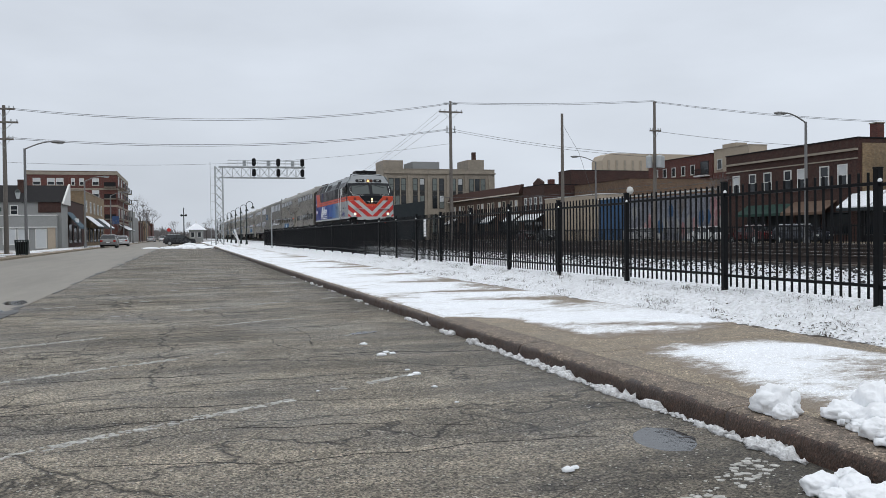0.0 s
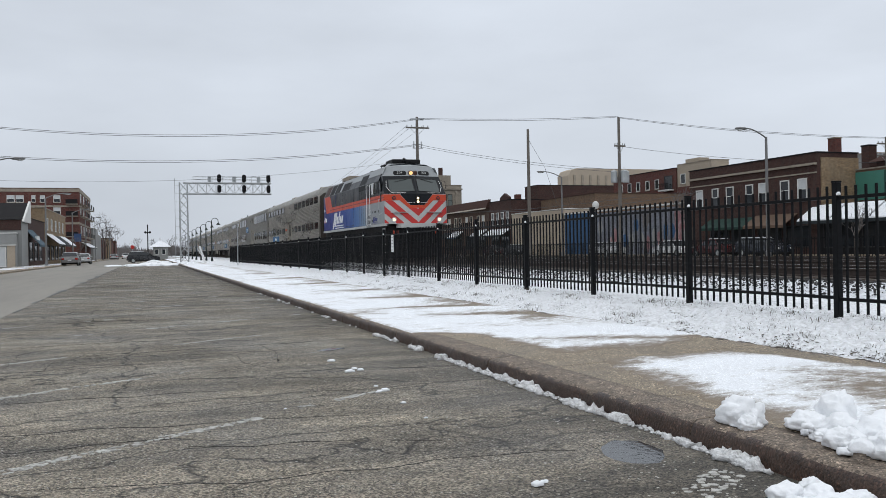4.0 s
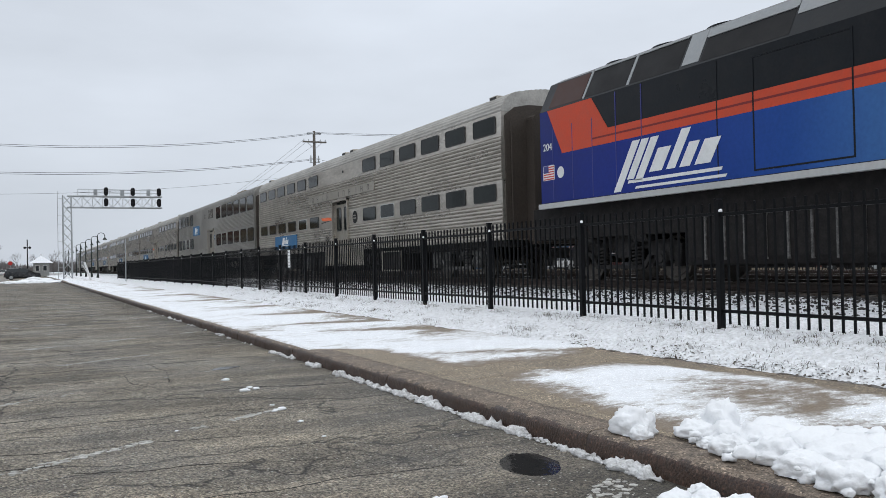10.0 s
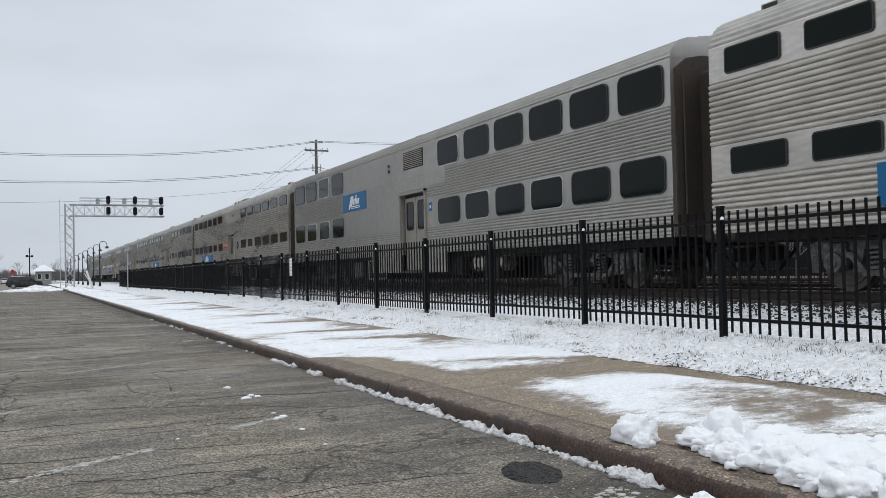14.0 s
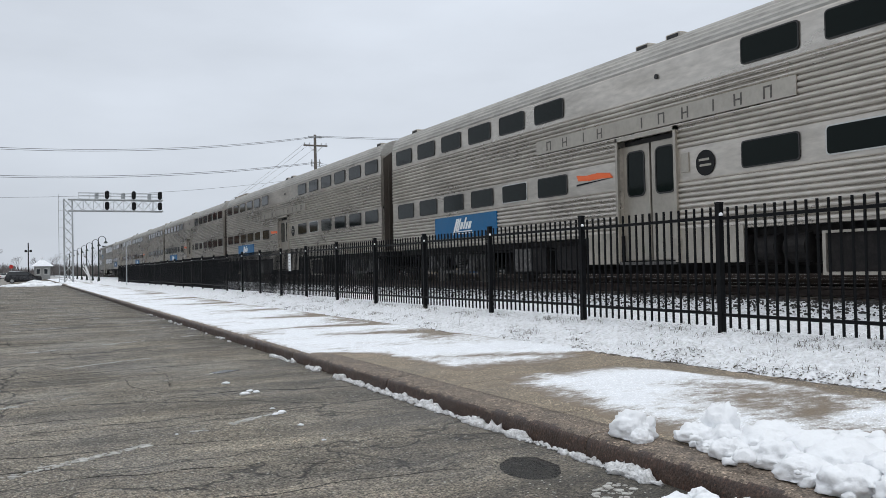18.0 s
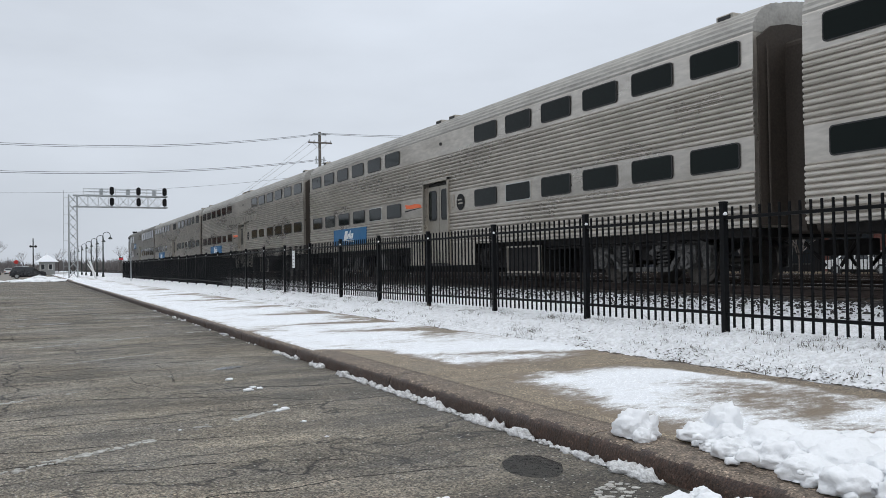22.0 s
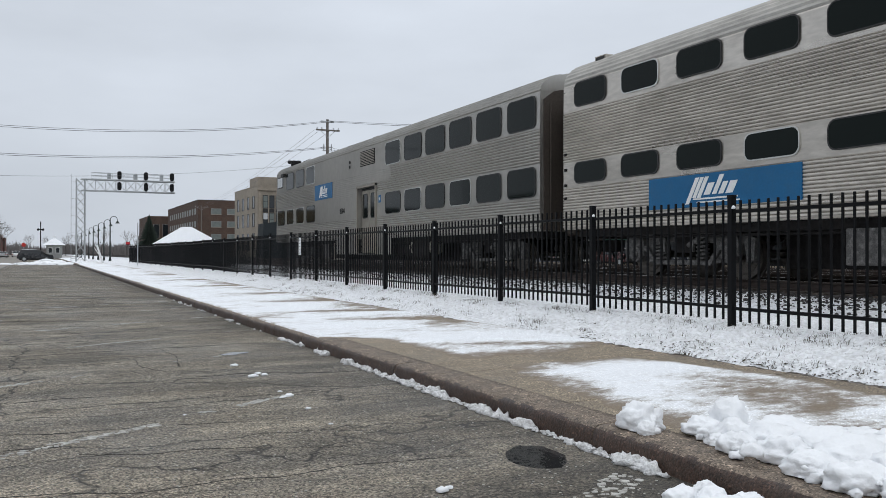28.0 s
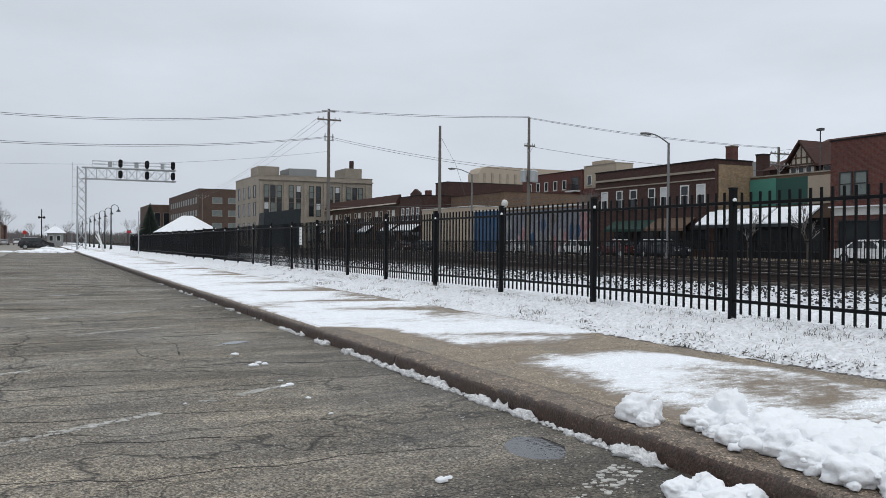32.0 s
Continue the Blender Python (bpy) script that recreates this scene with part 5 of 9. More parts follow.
# limestone office with tall piers
lt = block("limestone_office", 35.2, 57, 150, 170, 13.35, "stone_tan", "three-storey limestone office with tall window bays", parapet=0.5)
for c0, c1, z1, mt in ((35.2, 39.3, 15.1, "stone_tan"), (40.8, 46.4, 14.9, "siding_grey"), (51.8, 55.4, 15.4, "stone_tan")):
    part("roof_house", bbox(c0 + 0.3, c1, 151.5, 158, 13.0, z1, 0.02), M[mt], lt)
part("flue", bbox(53.6, 54.3, 153, 153.7, 15.3, 17.0, 0.02), M["brick_brown"], lt)
for g0, n_, st_ in ((36.1, 3, 1.17), (40.7, 2, 1.35), (44.5, 2, 1.35), (48.2, 2, 1.35), (51.8, 3, 1.17)):
    for k in range(n_):
        x0 = g0 + st_ * k
        for z0, z1 in ((9.3, 11.65), (6.0, 8.5), (1.2, 4.8)):
            window(lt, "y-", 150.0, x0, x0 + 0.95, z0, z1, "frame_dark", "win_curtain" if (k + int(z0)) % 2 else "win_dark", bar=True, sill=False, blind=(k * 5 + int(z0 + x0)) % 7 == 0)
        part("spandrel", box(bmesh.new(), x0, x0 + 0.95, 149.96, 150.0, 8.55, 9.25), M["frame_dark"], lt, "dark metal spandrel")
for x in (35.55, 40.0, 43.8, 47.5, 51.2, 55.9):
    part("pier", bbox(x - 0.25, x + 0.25, 149.75, 150.0, 0.3, 12.3), M["stone_tan"], lt)
part("cornice", bbox(35.0, 57.1, 149.7, 149.95, 12.5, 12.75), M["stone_tan"], lt)
for k in range(4):
    for z0, z1 in ((9.3, 11.65), (6.0, 8.5), (1.5, 4.8)):
        window(lt, "x-", 35.2, 152.5 + 4.4 * k, 154.2 + 4.4 * k, z0, z1, "frame_dark", bar=True, sill=False)
of = block("brick_office", 36.2, 62, 220, 276, 14.8, "brown_brick_worn", "four-storey brown brick office with ribbon windows", cap="roof_dark")
for z in (11.2, 7.9, 4.6):
    for x0 in (39.5, 43.6, 47.8, 52):
        window(of, "y-", 220.0, x0, x0 + 2.6, z, z + 1.5, "siding_grey", "win_curtain", bar=False)
    for k in range(12):
        window(of, "x-", 36.2, 223 + 4.2 * k, 225.2 + 4.2 * k, z, z + 1.6, "siding_grey", "win_curtain", bar=False, sill=False)
of2 = block("tan_office", 31, 44, 282, 310, 13.0, "brown_brick_worn", "tan and brown office block beyond the station")
for k in range(4):
    window(of2, "y-", 282.0, 32.5 + 2.8 * k, 34.3 + 2.8 * k, 6.0, 10.5, "siding_grey", bar=False)

ds = solid("track_shed", prism(bmesh.new(), [(26.2, 0.1), (31.5, 0.1), (31.5, 5.75), (26.6, 5.1)], "y", 110, 113), M["awning_dark"], "dark sheet-clad shed beside the tracks", "shed")

# station shelter with a snowy hipped roof
sh = thing("station_shelter", None, "station shelter with a hipped roof under snow", "shelter")
part("wall", box(bmesh.new(), 21.6, 27.4, 158.5, 164, 0.2, 2.9), M["brick_tan"], sh)
bm = bmesh.new()
v = [bm.verts.new(p) for p in ((19.0, 155.5, 2.9), (30.0, 155.5, 2.9), (30.0, 167, 2.9), (19.0, 167, 2.9), (23.6, 160, 6.0), (25.2, 160, 6.0), (25.2, 162.5, 6.0), (23.6, 162.5, 6.0))]
for f in ((0, 1, 5, 4), (1, 2, 6, 5), (2, 3, 7, 6), (3, 0, 4, 7), (4, 5, 6, 7), (3, 2, 1, 0)):
    bm.faces.new([v[i] for i in f])
part("roof", bm, M["snow"], sh, "snow-covered hipped roof")
part("eave", bbox(19.0, 30.0, 155.5, 167, 2.72, 2.89), M["black_paint"], sh)
ks = thing("ticket_kiosk", None, "small grey kiosk with a white pyramid roof", "kiosk")
part("wall", bbox(0.9, 3.8, 185, 188, 0.1, 2.8, 0.03), M["siding_grey"], ks)
bm = bmesh.new()
v = [bm.verts.new(p) for p in ((0.2, 184.4, 2.75), (4.5, 184.4, 2.75), (4.5, 188.6, 2.75), (0.2, 188.6, 2.75), (2.35, 186.5, 4.3))]
for f in ((0, 1, 4), (1, 2, 4), (2, 3, 4), (3, 0, 4), (3, 2, 1, 0)):
    bm.faces.new([v[i] for i in f])
part("roof", bm, M["snow"], ks, "white pyramid roof")
part("roof_cap", bbox(2.1, 2.6, 186.2, 186.8, 4.1, 4.6, 0.05), M["snow"], ks, "small lantern on the roof")
for x0 in (1.2, 2.6):
    window(ks, "y-", 185.0, x0, x0 + 0.8, 1.1, 2.3, "trim_white", bar=False, sill=False)

# ---- houses on the near side of the street ----
b = block("grey_corner_shop", -42, -13.1, 97, 98.4, 3.62, "siding_grey", "low grey corner shop with a wide window front", parapet=0.2, cap="trim_white")
part("fascia", box(bmesh.new(), -42, -13.0, 96.85, 97.0, 2.45, 3.5), M["siding_grey"], b, "grey fascia board")
part("fascia_trim", box(bmesh.new(), -42, -13.0, 96.82, 96.86, 2.36, 2.46), M["trim_white"], b)
for x0, x1 in ((-26.0, -22.4), (-22.1, -18.6), (-18.2, -16.9), (-16.8, -15.7)):
    window(b, "y-", 97.0, x0, x1, 0.55, 2.3, "trim_white", "win_light", False, False)
window(b, "y-", 97.0, -15.1, -14.0, 0.15, 2.25, "trim_white", "win_light", False, False)
part("stone_pier", box(bmesh.new(), -13.9, -13.15, 96.92, 97.0, 0.1, 2.36), M["stucco_tan"], b)
ph = thing("gabled_house", None, "grey house with a dark pitched roof behind the shop", "house")
part("wall", box(bmesh.new(), -42, -12.7, 98.5, 103.4, 0, 5.2), M["siding_grey"], ph)
part("roof", prism(bmesh.new(), [(98.2, 5.15), (103.4, 7.2), (103.6, 7.2), (103.6, 5.15)], "x", -42, -12.6), M["roof_dark"], ph, "dark shingle roof")
part("gable_end", prism(bmesh.new(), [(98.0, 5.0), (103.4, 7.35), (103.7, 7.35), (103.7, 4.9), (98.0, 4.9)], "x", -12.6, -12.4), M["trim_white"], ph, "white gable end")
window(ph, "y-", 98.5, -17.75, -16.95, 3.75, 4.8, "trim_white")
part("brick_panel", box(bmesh.new(), -15.0, -12.75, 98.4, 98.5, 4.0, 5.1), M["brick_brown"], ph)
part("chimney", bbox(-17.4, -16.8, 101, 101.6, 6.2, 7.7, 0.02), M["brick_brown"], ph)
b = block("brown_corner_shop", -26, -13, 104, 122, 5.6, "brick_brown", "brown brick shop under a blue awning", parapet=0.3, cap="roof_dark")
awning(b, -13.0, 103.9, 110, 2.5, 4.3, 1.5, "slate_canvas", False, 1)
part("awning_sign", bbox(-12.15, -11.95, 104.8, 107.2, 3.0, 3.5), M["white_paint"], b, "white illegible sign panel")
for y0 in (106.5, 111, 115.5):
    window(b, "x+", -13.0, y0, y0 + 3.2, 0.6, 2.9, "frame_dark", bar=False, sill=False)
b = block("tan_brick_shop", -28, -13, 122.2, 152, 7.6, "brick_tan", "two-storey tan brick shop with dark awnings", cap="stone_tan")
for y0, y1, sn in ((123, 132, True), (133, 141, False), (142, 151, True)):
    awning(b, -13.0, y0, y1, 2.8, 4.2, 1.7, "awning_dark", sn, 1)
for k in range(5):
    window(b, "x+", -13.0, 124 + 5.4 * k, 127.6 + 5.4 * k, 0.6, 2.7, "frame_dark", bar=False, sill=False)
    window(b, "x+", -13.0, 124.4 + 5.4 * k, 126 + 5.4 * k, 4.8, 6.4, "trim_white")
rbk = block("red_brick_flats", -30, -13, 182, 216, 14.7, "brick_red", "four-storey red brick flats with pale bands and balconies", cap="stone_tan")
for z, hh in ((14.0, 0.6), (11.0, 0.3), (7.5, 0.4), (4.2, 0.35)):
    part("stone_band", ring_mesh(bmesh.new(), [(-30.1, 181.9), (-12.9, 181.9), (-12.9, 216.1), (-30.1, 216.1)], [(-29.9, 182.1), (-13.1, 182.1), (-13.1, 215.9), (-29.9, 215.9)], "z", z, z + hh), M["stone_tan"], rbk, "pale stone band")
for z in (11.9, 9.5, 5.4):
    for x0, x1 in ((-28.6, -27.2), (-26.0, -24.6), (-24.4, -23.0), (-21.6, -20.9), (-20.1, -19.2), (-17.7, -16.4)):
        window(rbk, "y-", 182.0, x0, x1, z, z + 1.4, "trim_white", blind=True)
    for k in range(4):
        y0 = 185 + 8 * k
        window(rbk, "x+", -13.0, y0, y0 + 2.4, z, z + 1.9, "trim_white", bar=False)
        bl = part("balcony", bbox(-13.0, -11.9, y0 - 0.5, y0 + 3.5, z - 0.45, z - 0.3, 0.02), M["stone_tan"], rbk)
        part("railing", bbox(-11.96, -11.9, y0 - 0.5, y0 + 3.5, z - 0.3, z + 0.6), M["black_paint"], bl, "dark balcony railing")
    bl = part("balcony", bbox(-15.4, -13.2, 181.0, 182.0, z - 0.45, z - 0.3, 0.02), M["stone_tan"], rbk)
    part("railing", bbox(-15.4, -13.2, 181.0, 181.06, z - 0.3, z + 0.6), M["black_paint"], bl, "dark balcony railing")
part("shop_sign", bbox(-13.9, -12.6, 179.9, 180.6, 4.0, 5.6), M["navy_sign"], rbk, "blue hanging sign box")
awning(rbk, -13.0, 186, 212, 2.9, 3.9, 1.6, "awning_dark", True, 1)
rr_ = random.Random(17)
y = 220
for k in range(9):
    d = rr_.uniform(14, 26)
    block("far_shop", -26, -13 + rr_.uniform(-0.5, 0.5), y, y + d, rr_.uniform(5, 8), rr_.choice(["brick_brown", "brick_tan", "siding_grey", "brick_red"]), "small flat-roofed shop far down the street", group="far shops")
    y += d + 1
b = block("near_corner_house", -26, -13.4, 30, 61, 5.8, "siding_grey", "grey shop with a dark green awning")
awning(b, -13.4, 50, 60.5, 3.2, 5.0, 2.0, "awning_green", False, 1)


# ---- poles, wires, lamps, signals ----
def wire(p0, p1, sag, r=0.015, label="thin dark cable strung between wooden poles"):
    p0, p1 = Vector(p0), Vector(p1)
    pts = []
    for k in range(25):
        f = k / 24
        p = p0.lerp(p1, f)
        p.z -= sag * 4 * f * (1 - f)
        pts.append(p)
    solid("overhead_wire", pipe(bmesh.new(), pts, r, 5), M["wire"], label, "cable", "overhead wires")


def wood_pole(x, y, top, arms=(), r=0.17, label="weathered wooden utility pole with crossarms", lean=0.0):
    p = thing("utility_pole", pose(x, y, 0), label, "utility pole", "utility poles")
    part("shaft", tube(bmesh.new(), (0, 0, -0.2), (lean, 0, top), r, r * 0.62, 12), M["pole_wood"], p)
    for z, half in arms:
        a = part("crossarm", bbox(-half, half, -0.18, -0.06, z - 0.06, z + 0.06, 0.01), M["pole_wood"], p)
        for f in (-0.9, -0.5, 0.5, 0.9):
            part("insulator", tube(bmesh.new(), (half * f, -0.12, z + 0.06), (half * f, -0.12, z + 0.22), 0.05, 0.035, 8), M["galv"], a)
        br = bmesh.new()
        pipe(br, [(-half * 0.6, -0.12, z - 0.05), (0, -0.12, z - 0.6), (half * 0.6, -0.12, z - 0.05)], 0.02, 5)
        part("brace", br, M["galv"], a)
    return p


P1, P2, P3, P4, PL = (21.0, 65.3), (28.0, 58.9), (36.0, 58.7), (58.0, 53.0), (-11.6, 63.0)
p1 = wood_pole(*P1, 12.05, ((11.15, 1.0),))
part("top_bracket", bbox(-0.55, 0.55, -0.1, 0.1, 11.8, 11.92, 0.01), M["galv"], p1)
for z in (9.8, 9.5):
    lb_ = part("lower_bracket", bbox(-0.4, 0.45, -0.04, 0.04, z - 0.04, z + 0.02), M["galv"], p1)
    for x in (-0.3, 0.35):
        part("insulator", tube(bmesh.new(), (x, 0, z), (x, 0, z + 0.25), 0.06, 0.04, 8), M["galv"], lb_)
wood_pole(*P2, 10.35, (), 0.16, "bare weathered wooden pole")
p3 = wood_pole(*P3, 11.55, ((9.2, 0.5),))
for dx, dy in ((-0.5, 0.0), (0.1, -0.5), (0.6, 0.0)):
    t_ = part("transformer", tube(bmesh.new(), (dx, dy, 6.25), (dx, dy, 7.12), 0.26, 0.26, 16), M["galv"], p3, "grey pole transformer")
    part("lid", tube(bmesh.new(), (dx, dy, 7.12), (dx, dy, 7.22), 0.28, 0.16, 16), M["galv"], t_)
    part("bushing", tube(bmesh.new(), (dx, dy, 7.2), (dx, dy, 7.42), 0.04, 0.03, 8), M["trim_white"], t_)
wood_pole(*P4, 9.8, ((9.2, 1.1), (8.2, 1.1)))
pl = wood_pole(*PL, 10.25, ((10.0, 0.7), (9.1, 0.9), (7.95, 0.6)))
for z0, z1, sag in ((10.10, 11.92, 1.02), (10.02, 11.84, 1.06), (8.10, 9.80, 0.86), (8.02, 9.72, 0.90)):
    wire((PL[0], PL[1], z0), (P1[0], P1[1], z1), sag)
wire((PL[0], PL[1], 6.4), (P1[0], P1[1], 8.6), 0.8, 0.009)
for z0, z1, sag in ((11.95, 11.62, 0.15), (11.88, 11.55, 0.2)):
    wire((P1[0], P1[1], z0), (P3[0], P3[1], z1), sag)
for z0, z1, sag in ((9.8, 7.3, 0.3), (9.65, 7.1, 0.3)):
    wire((P1[0], P1[1], z0), (P3[0], P3[1], z1), sag, 0.013)
wire((P3[0], P3[1], 11.55), (P4[0], P4[1], 9.75), 0.3)
wire((P3[0], P3[1], 11.48), (P4[0], P4[1], 9.68), 0.33)
wire((P3[0], P3[1], 9.2), (P4[0], P4[1], 7.7), 0.45, 0.014)
wire((P4[0], P4[1], 9.5), (52.0, 15.0, 9.5), 0.5)
for dx, dz in ((-0.9, 11.3), (-0.45, 11.3), (0.45, 11.3)):
    wire((P1[0] + dx, P1[1], dz), (30.0 + dx, 178.0, 10.9), 0.9, 0.010)
wire((48, 75, 6.2), (40, 130, 7.2), 0.6, 0.025, "black service cable along the far street")
wire((48, 64, 6.0), (46, 110, 6.5), 0.7, 0.025, "black service cable along the far street")
wood_pole(30, 178, 11.0, ((10.7, 1.4),), 0.16, "weathered wooden pole beyond the station")
gy = bmesh.new()
pipe(gy, [(P2[0], P2[1], 9.6), (P2[0] + 1.4, P2[1], 7.4), (P2[0] + 2.6, P2[1], 4.0)], 0.012, 5)
solid("guy_wire", gy, M["wire"], "thin steel guy wire of the bare pole", "cable")


def street_lamp(x, y, height, arm, label, base=0.1, rz=0.0, rise=0.55):
    """A tall metal lamp with a curved arm along its own x."""
    s = thing("street_lamp", pose(x, y, 0, 0, 0, rz), label, "street lamp", "street lamps")
    part("shaft", tube(bmesh.new(), (0, 0, base), (0, 0, height), 0.11, 0.075, 12), M["alu_pole"], s)
    part("foot", tube(bmesh.new(), (0, 0, base), (0, 0, base + 0.5), 0.19, 0.17, 12), M["alu_pole"], s)
    sg = 1 if arm > 0 else -1
    n = 8
    pts = [(sg * abs(arm) * (k / n), 0, height - 0.05 + rise * math.sin(math.pi / 2 * k / n)) for k in range(n + 1)]
    part("arm", pipe(bmesh.new(), pts, 0.045, 8), M["alu_pole"], s)
    e = pts[-1]
    hb = bmesh.new()
    bmesh.ops.create_uvsphere(hb, u_segments=14, v_segments=8, radius=1)
    for v in hb.verts:
        v.co = Vector((e[0] + sg * 0.3 + v.co.x * 0.48, v.co.y * 0.17, e[2] - 0.02 + v.co.z * (0.11 if v.co.z < 0 else 0.09)))
    hd = part("lamp_head", hb, M["alu_pole"], s, "cobra-head luminaire", True)
    lb_ = bmesh.new()
    bmesh.ops.create_uvsphere(lb_, u_segments=12, v_segments=6, radius=1)
    for v in lb_.verts:
        v.co = Vector((e[0] + sg * 0.4 + v.co.x * 0.28, v.co.y * 0.13, e[2] - 0.08 + v.co.z * 0.09))
    part("lens", lb_, M["win_light"], hd, smooth=True)
    return s


street_lamp(36.4, 42.2, 7.75, 1.55, "tall grey street lamp with curved arm on the far street", 0.1, 180)
street_lamp(39.8, 76.0, 8.3, 2.0, "tall grey street lamp with curved arm on the far street", 0.1, 180)
ll = street_lamp(-10.12, 61.5, 7.2, 1.75, "tall grey street lamp with a lantern on its shaft", 0.13)
for y, hgt in ((98, 7.6), (131, 7.6), (158, 7.6), (185, 7.6), (215, 7.6), (250, 7.6)):
    street_lamp(-10.3, y, hgt - 0.2, 1.8, "tall grey street lamp down the street", 0.13)
lt_ = part("lantern_arm", pipe(bmesh.new(), [(0, 0, 3.5), (-0.40, -0.1, 3.7), (-0.45, -0.1, 3.85)], 0.025, 6), M["lamp_green"], ll)
part("lantern", tube(bmesh.new(), (-0.45, -0.1, 3.85), (-0.45, -0.1, 4.25), 0.10, 0.17, 8), M["win_light"], lt_, "glass lantern")
part("lantern_cap", tube(bmesh.new(), (-0.45, -0.1, 4.25), (-0.45, -0.1, 4.5), 0.2, 0.04, 8), M["lamp_green"], lt_)


def gooseneck(x, y, height, flip=1):
    s = thing("platform_lamp", pose(x, y, 0), "dark green shepherd's-crook platform lamp", "platform lamp", "platform lamps")
    part("shaft", tube(bmesh.new(), (0, 0, 0.1), (0, 0, height), 0.075, 0.055, 10), M["lamp_green"], s)
    part("foot", tube(bmesh.new(), (0, 0, 0.1), (0, 0, 0.7), 0.17, 0.10, 10), M["lamp_green"], s)
    r = 0.34
    pts = [(flip * (r - r * math.cos(a)), 0, height + r * math.sin(a)) for a in [math.pi * k / 10 for k in range(11)]]
    pts.append((flip * 2 * r, 0, height - 0.12))
    part("crook", pipe(bmesh.new(), pts, 0.032, 7), M["lamp_green"], s)
    sh_ = part("shade", tube(bmesh.new(), (flip * 2 * r, 0, height - 0.12), (flip * 2 * r, 0, height - 0.36), 0.06, 0.23, 14), M["lamp_green"], s, "bell-shaped shade")
    part("bulb", tube(bmesh.new(), (flip * 2 * r, 0, height - 0.36), (flip * 2 * r, 0, height - 0.40), 0.13, 0.08, 10), M["win_light"], sh_)


for y in (89, 98, 108, 119, 130, 142, 155, 170):
    gooseneck(6.16, y, 4.45)


def lattice(bm, a, b, wx, wz, n, horizontal, s):
    """A square truss between two points, along x or along z."""
    for k in range(n):
        f0, f1 = k / n, (k + 1) / n
        p, q = a.lerp(b, f0), a.lerp(b, f1)
        if horizontal:
            tube(bm, p + Vector((0, s * wx, -wz)), q + Vector((0, s * wx, wz)), 0.025, seg=4)
            tube(bm, p + Vector((0, s * wx, wz)), q + Vector((0, s * wx, -wz)), 0.025, seg=4)
            tube(bm, p + Vector((0, s * wx, -wz)), p + Vector((0, s * wx, wz)), 0.025, seg=4)
        else:
            tube(bm, p + Vector((-wz, s * wx, 0)), q + Vector((wz, s * wx, 0)), 0.035, seg=4)
            tube(bm, p + Vector((wz, s * wx, 0)), q + Vector((-wz, s * wx, 0)), 0.035, seg=4)
    return bm


ga = thing("signal_gantry", pose(0, 105, 0), "galvanised cantilever signal gantry with three double signals", "signal gantry")
gx0, gx1, gtop, gbot = 4.08, 14.5, 9.74, 8.38
for x in (gx0 - 0.45, gx0 + 0.45):
    for y in (-0.45, 0.45):
        part("mast_leg", tube(bmesh.new(), (x, y, 0.1), (x, y, gtop), 0.07, seg=6), M["galv"], ga)
for s_ in (-1, 1):
    part("mast_lattice", lattice(bmesh.new(), Vector((gx0, 0, 0.2)), Vector((gx0, 0, gtop)), 0.45, 0.45, 9, False, s_), M["galv"], ga)
for z in (gbot, gtop - 0.05):
    for y in (-0.45, 0.45):
        part("arm_chord", tube(bmesh.new(), (gx0, y, z), (gx1, y, z), 0.075, seg=6), M["galv"], ga)
for s_ in (-1, 1):
    part("arm_lattice", lattice(bmesh.new(), Vector((gx0 + 0.5, 0, (gbot + gtop) / 2)), Vector((gx1, 0, (gbot + gtop) / 2)), 0.45, (gtop - gbot) / 2, 9, True, s_), M["galv"], ga)
hb = bmesh.new()
for z in (gtop + 0.4, gtop + 0.75):
    tube(hb, (gx0 + 1.1, -0.45, z), (gx1 - 0.1, -0.45, z), 0.03, seg=4)
    tube(hb, (gx0 + 1.1, 0.45, z), (gx1 - 0.1, 0.45, z), 0.03, seg=4)
for k in range(9):
    x = gx0 + 1.1 + k * (gx1 - gx0 - 1.2) / 8
    tube(hb, (x, -0.45, gtop), (x, -0.45, gtop + 0.75), 0.02, seg=4)
part("walkway_rail", hb, M["galv"], ga)
part("walkway", bbox(gx0 + 1.1, gx1, -0.45, 0.45, gtop, gtop + 0.05), M["galv"], ga)
lad = bmesh.new()
for y in (-0.2, 0.2):
    tube(lad, (gx0 - 1.0, y, 0.2), (gx0 - 1.0, y, gtop + 0.5), 0.03, seg=4)
for k in range(28):
    tube(lad, (gx0 - 1.0, -0.2, 0.5 + 0.33 * k), (gx0 - 1.0, 0.2, 0.5 + 0.33 * k), 0.02, seg=4)
    if k % 3 == 0:
        tube(lad, (gx0 - 1.0, 0, 0.5 + 0.33 * k), (gx0 - 0.45, 0, 0.5 + 0.33 * k), 0.02, seg=4)
part("ladder", lad, M["galv"], ga)
for x in (8.22, 11.17, 14.12):
    for z, h_ in ((9.65, 0.95), (8.37, 0.9)):
        hd = part("signal_head", prism(bmesh.new(), [(x + u, z + 0.6 + v) for u, v in rounded(0.46, 0.95, 0.22, 6)], "y", -0.75, -0.55), M["black_paint"], ga, "black oval signal head")
        for dz in (-0.27, 0.0, 0.27):
            part("visor", tube(bmesh.new(), (x, -0.75, z + 0.6 + dz), (x, -1.0, z + 0.6 + dz), 0.10, 0.10, 10), M["black_paint"], hd)
    part("signal_back", prism(bmesh.new(), [(x - 1.05 + u, 10.17 + v) for u, v in rounded(0.42, 0.86, 0.2, 6)], "y", 0.5, 0.62), M["galv"], ga, "back of a signal facing away")


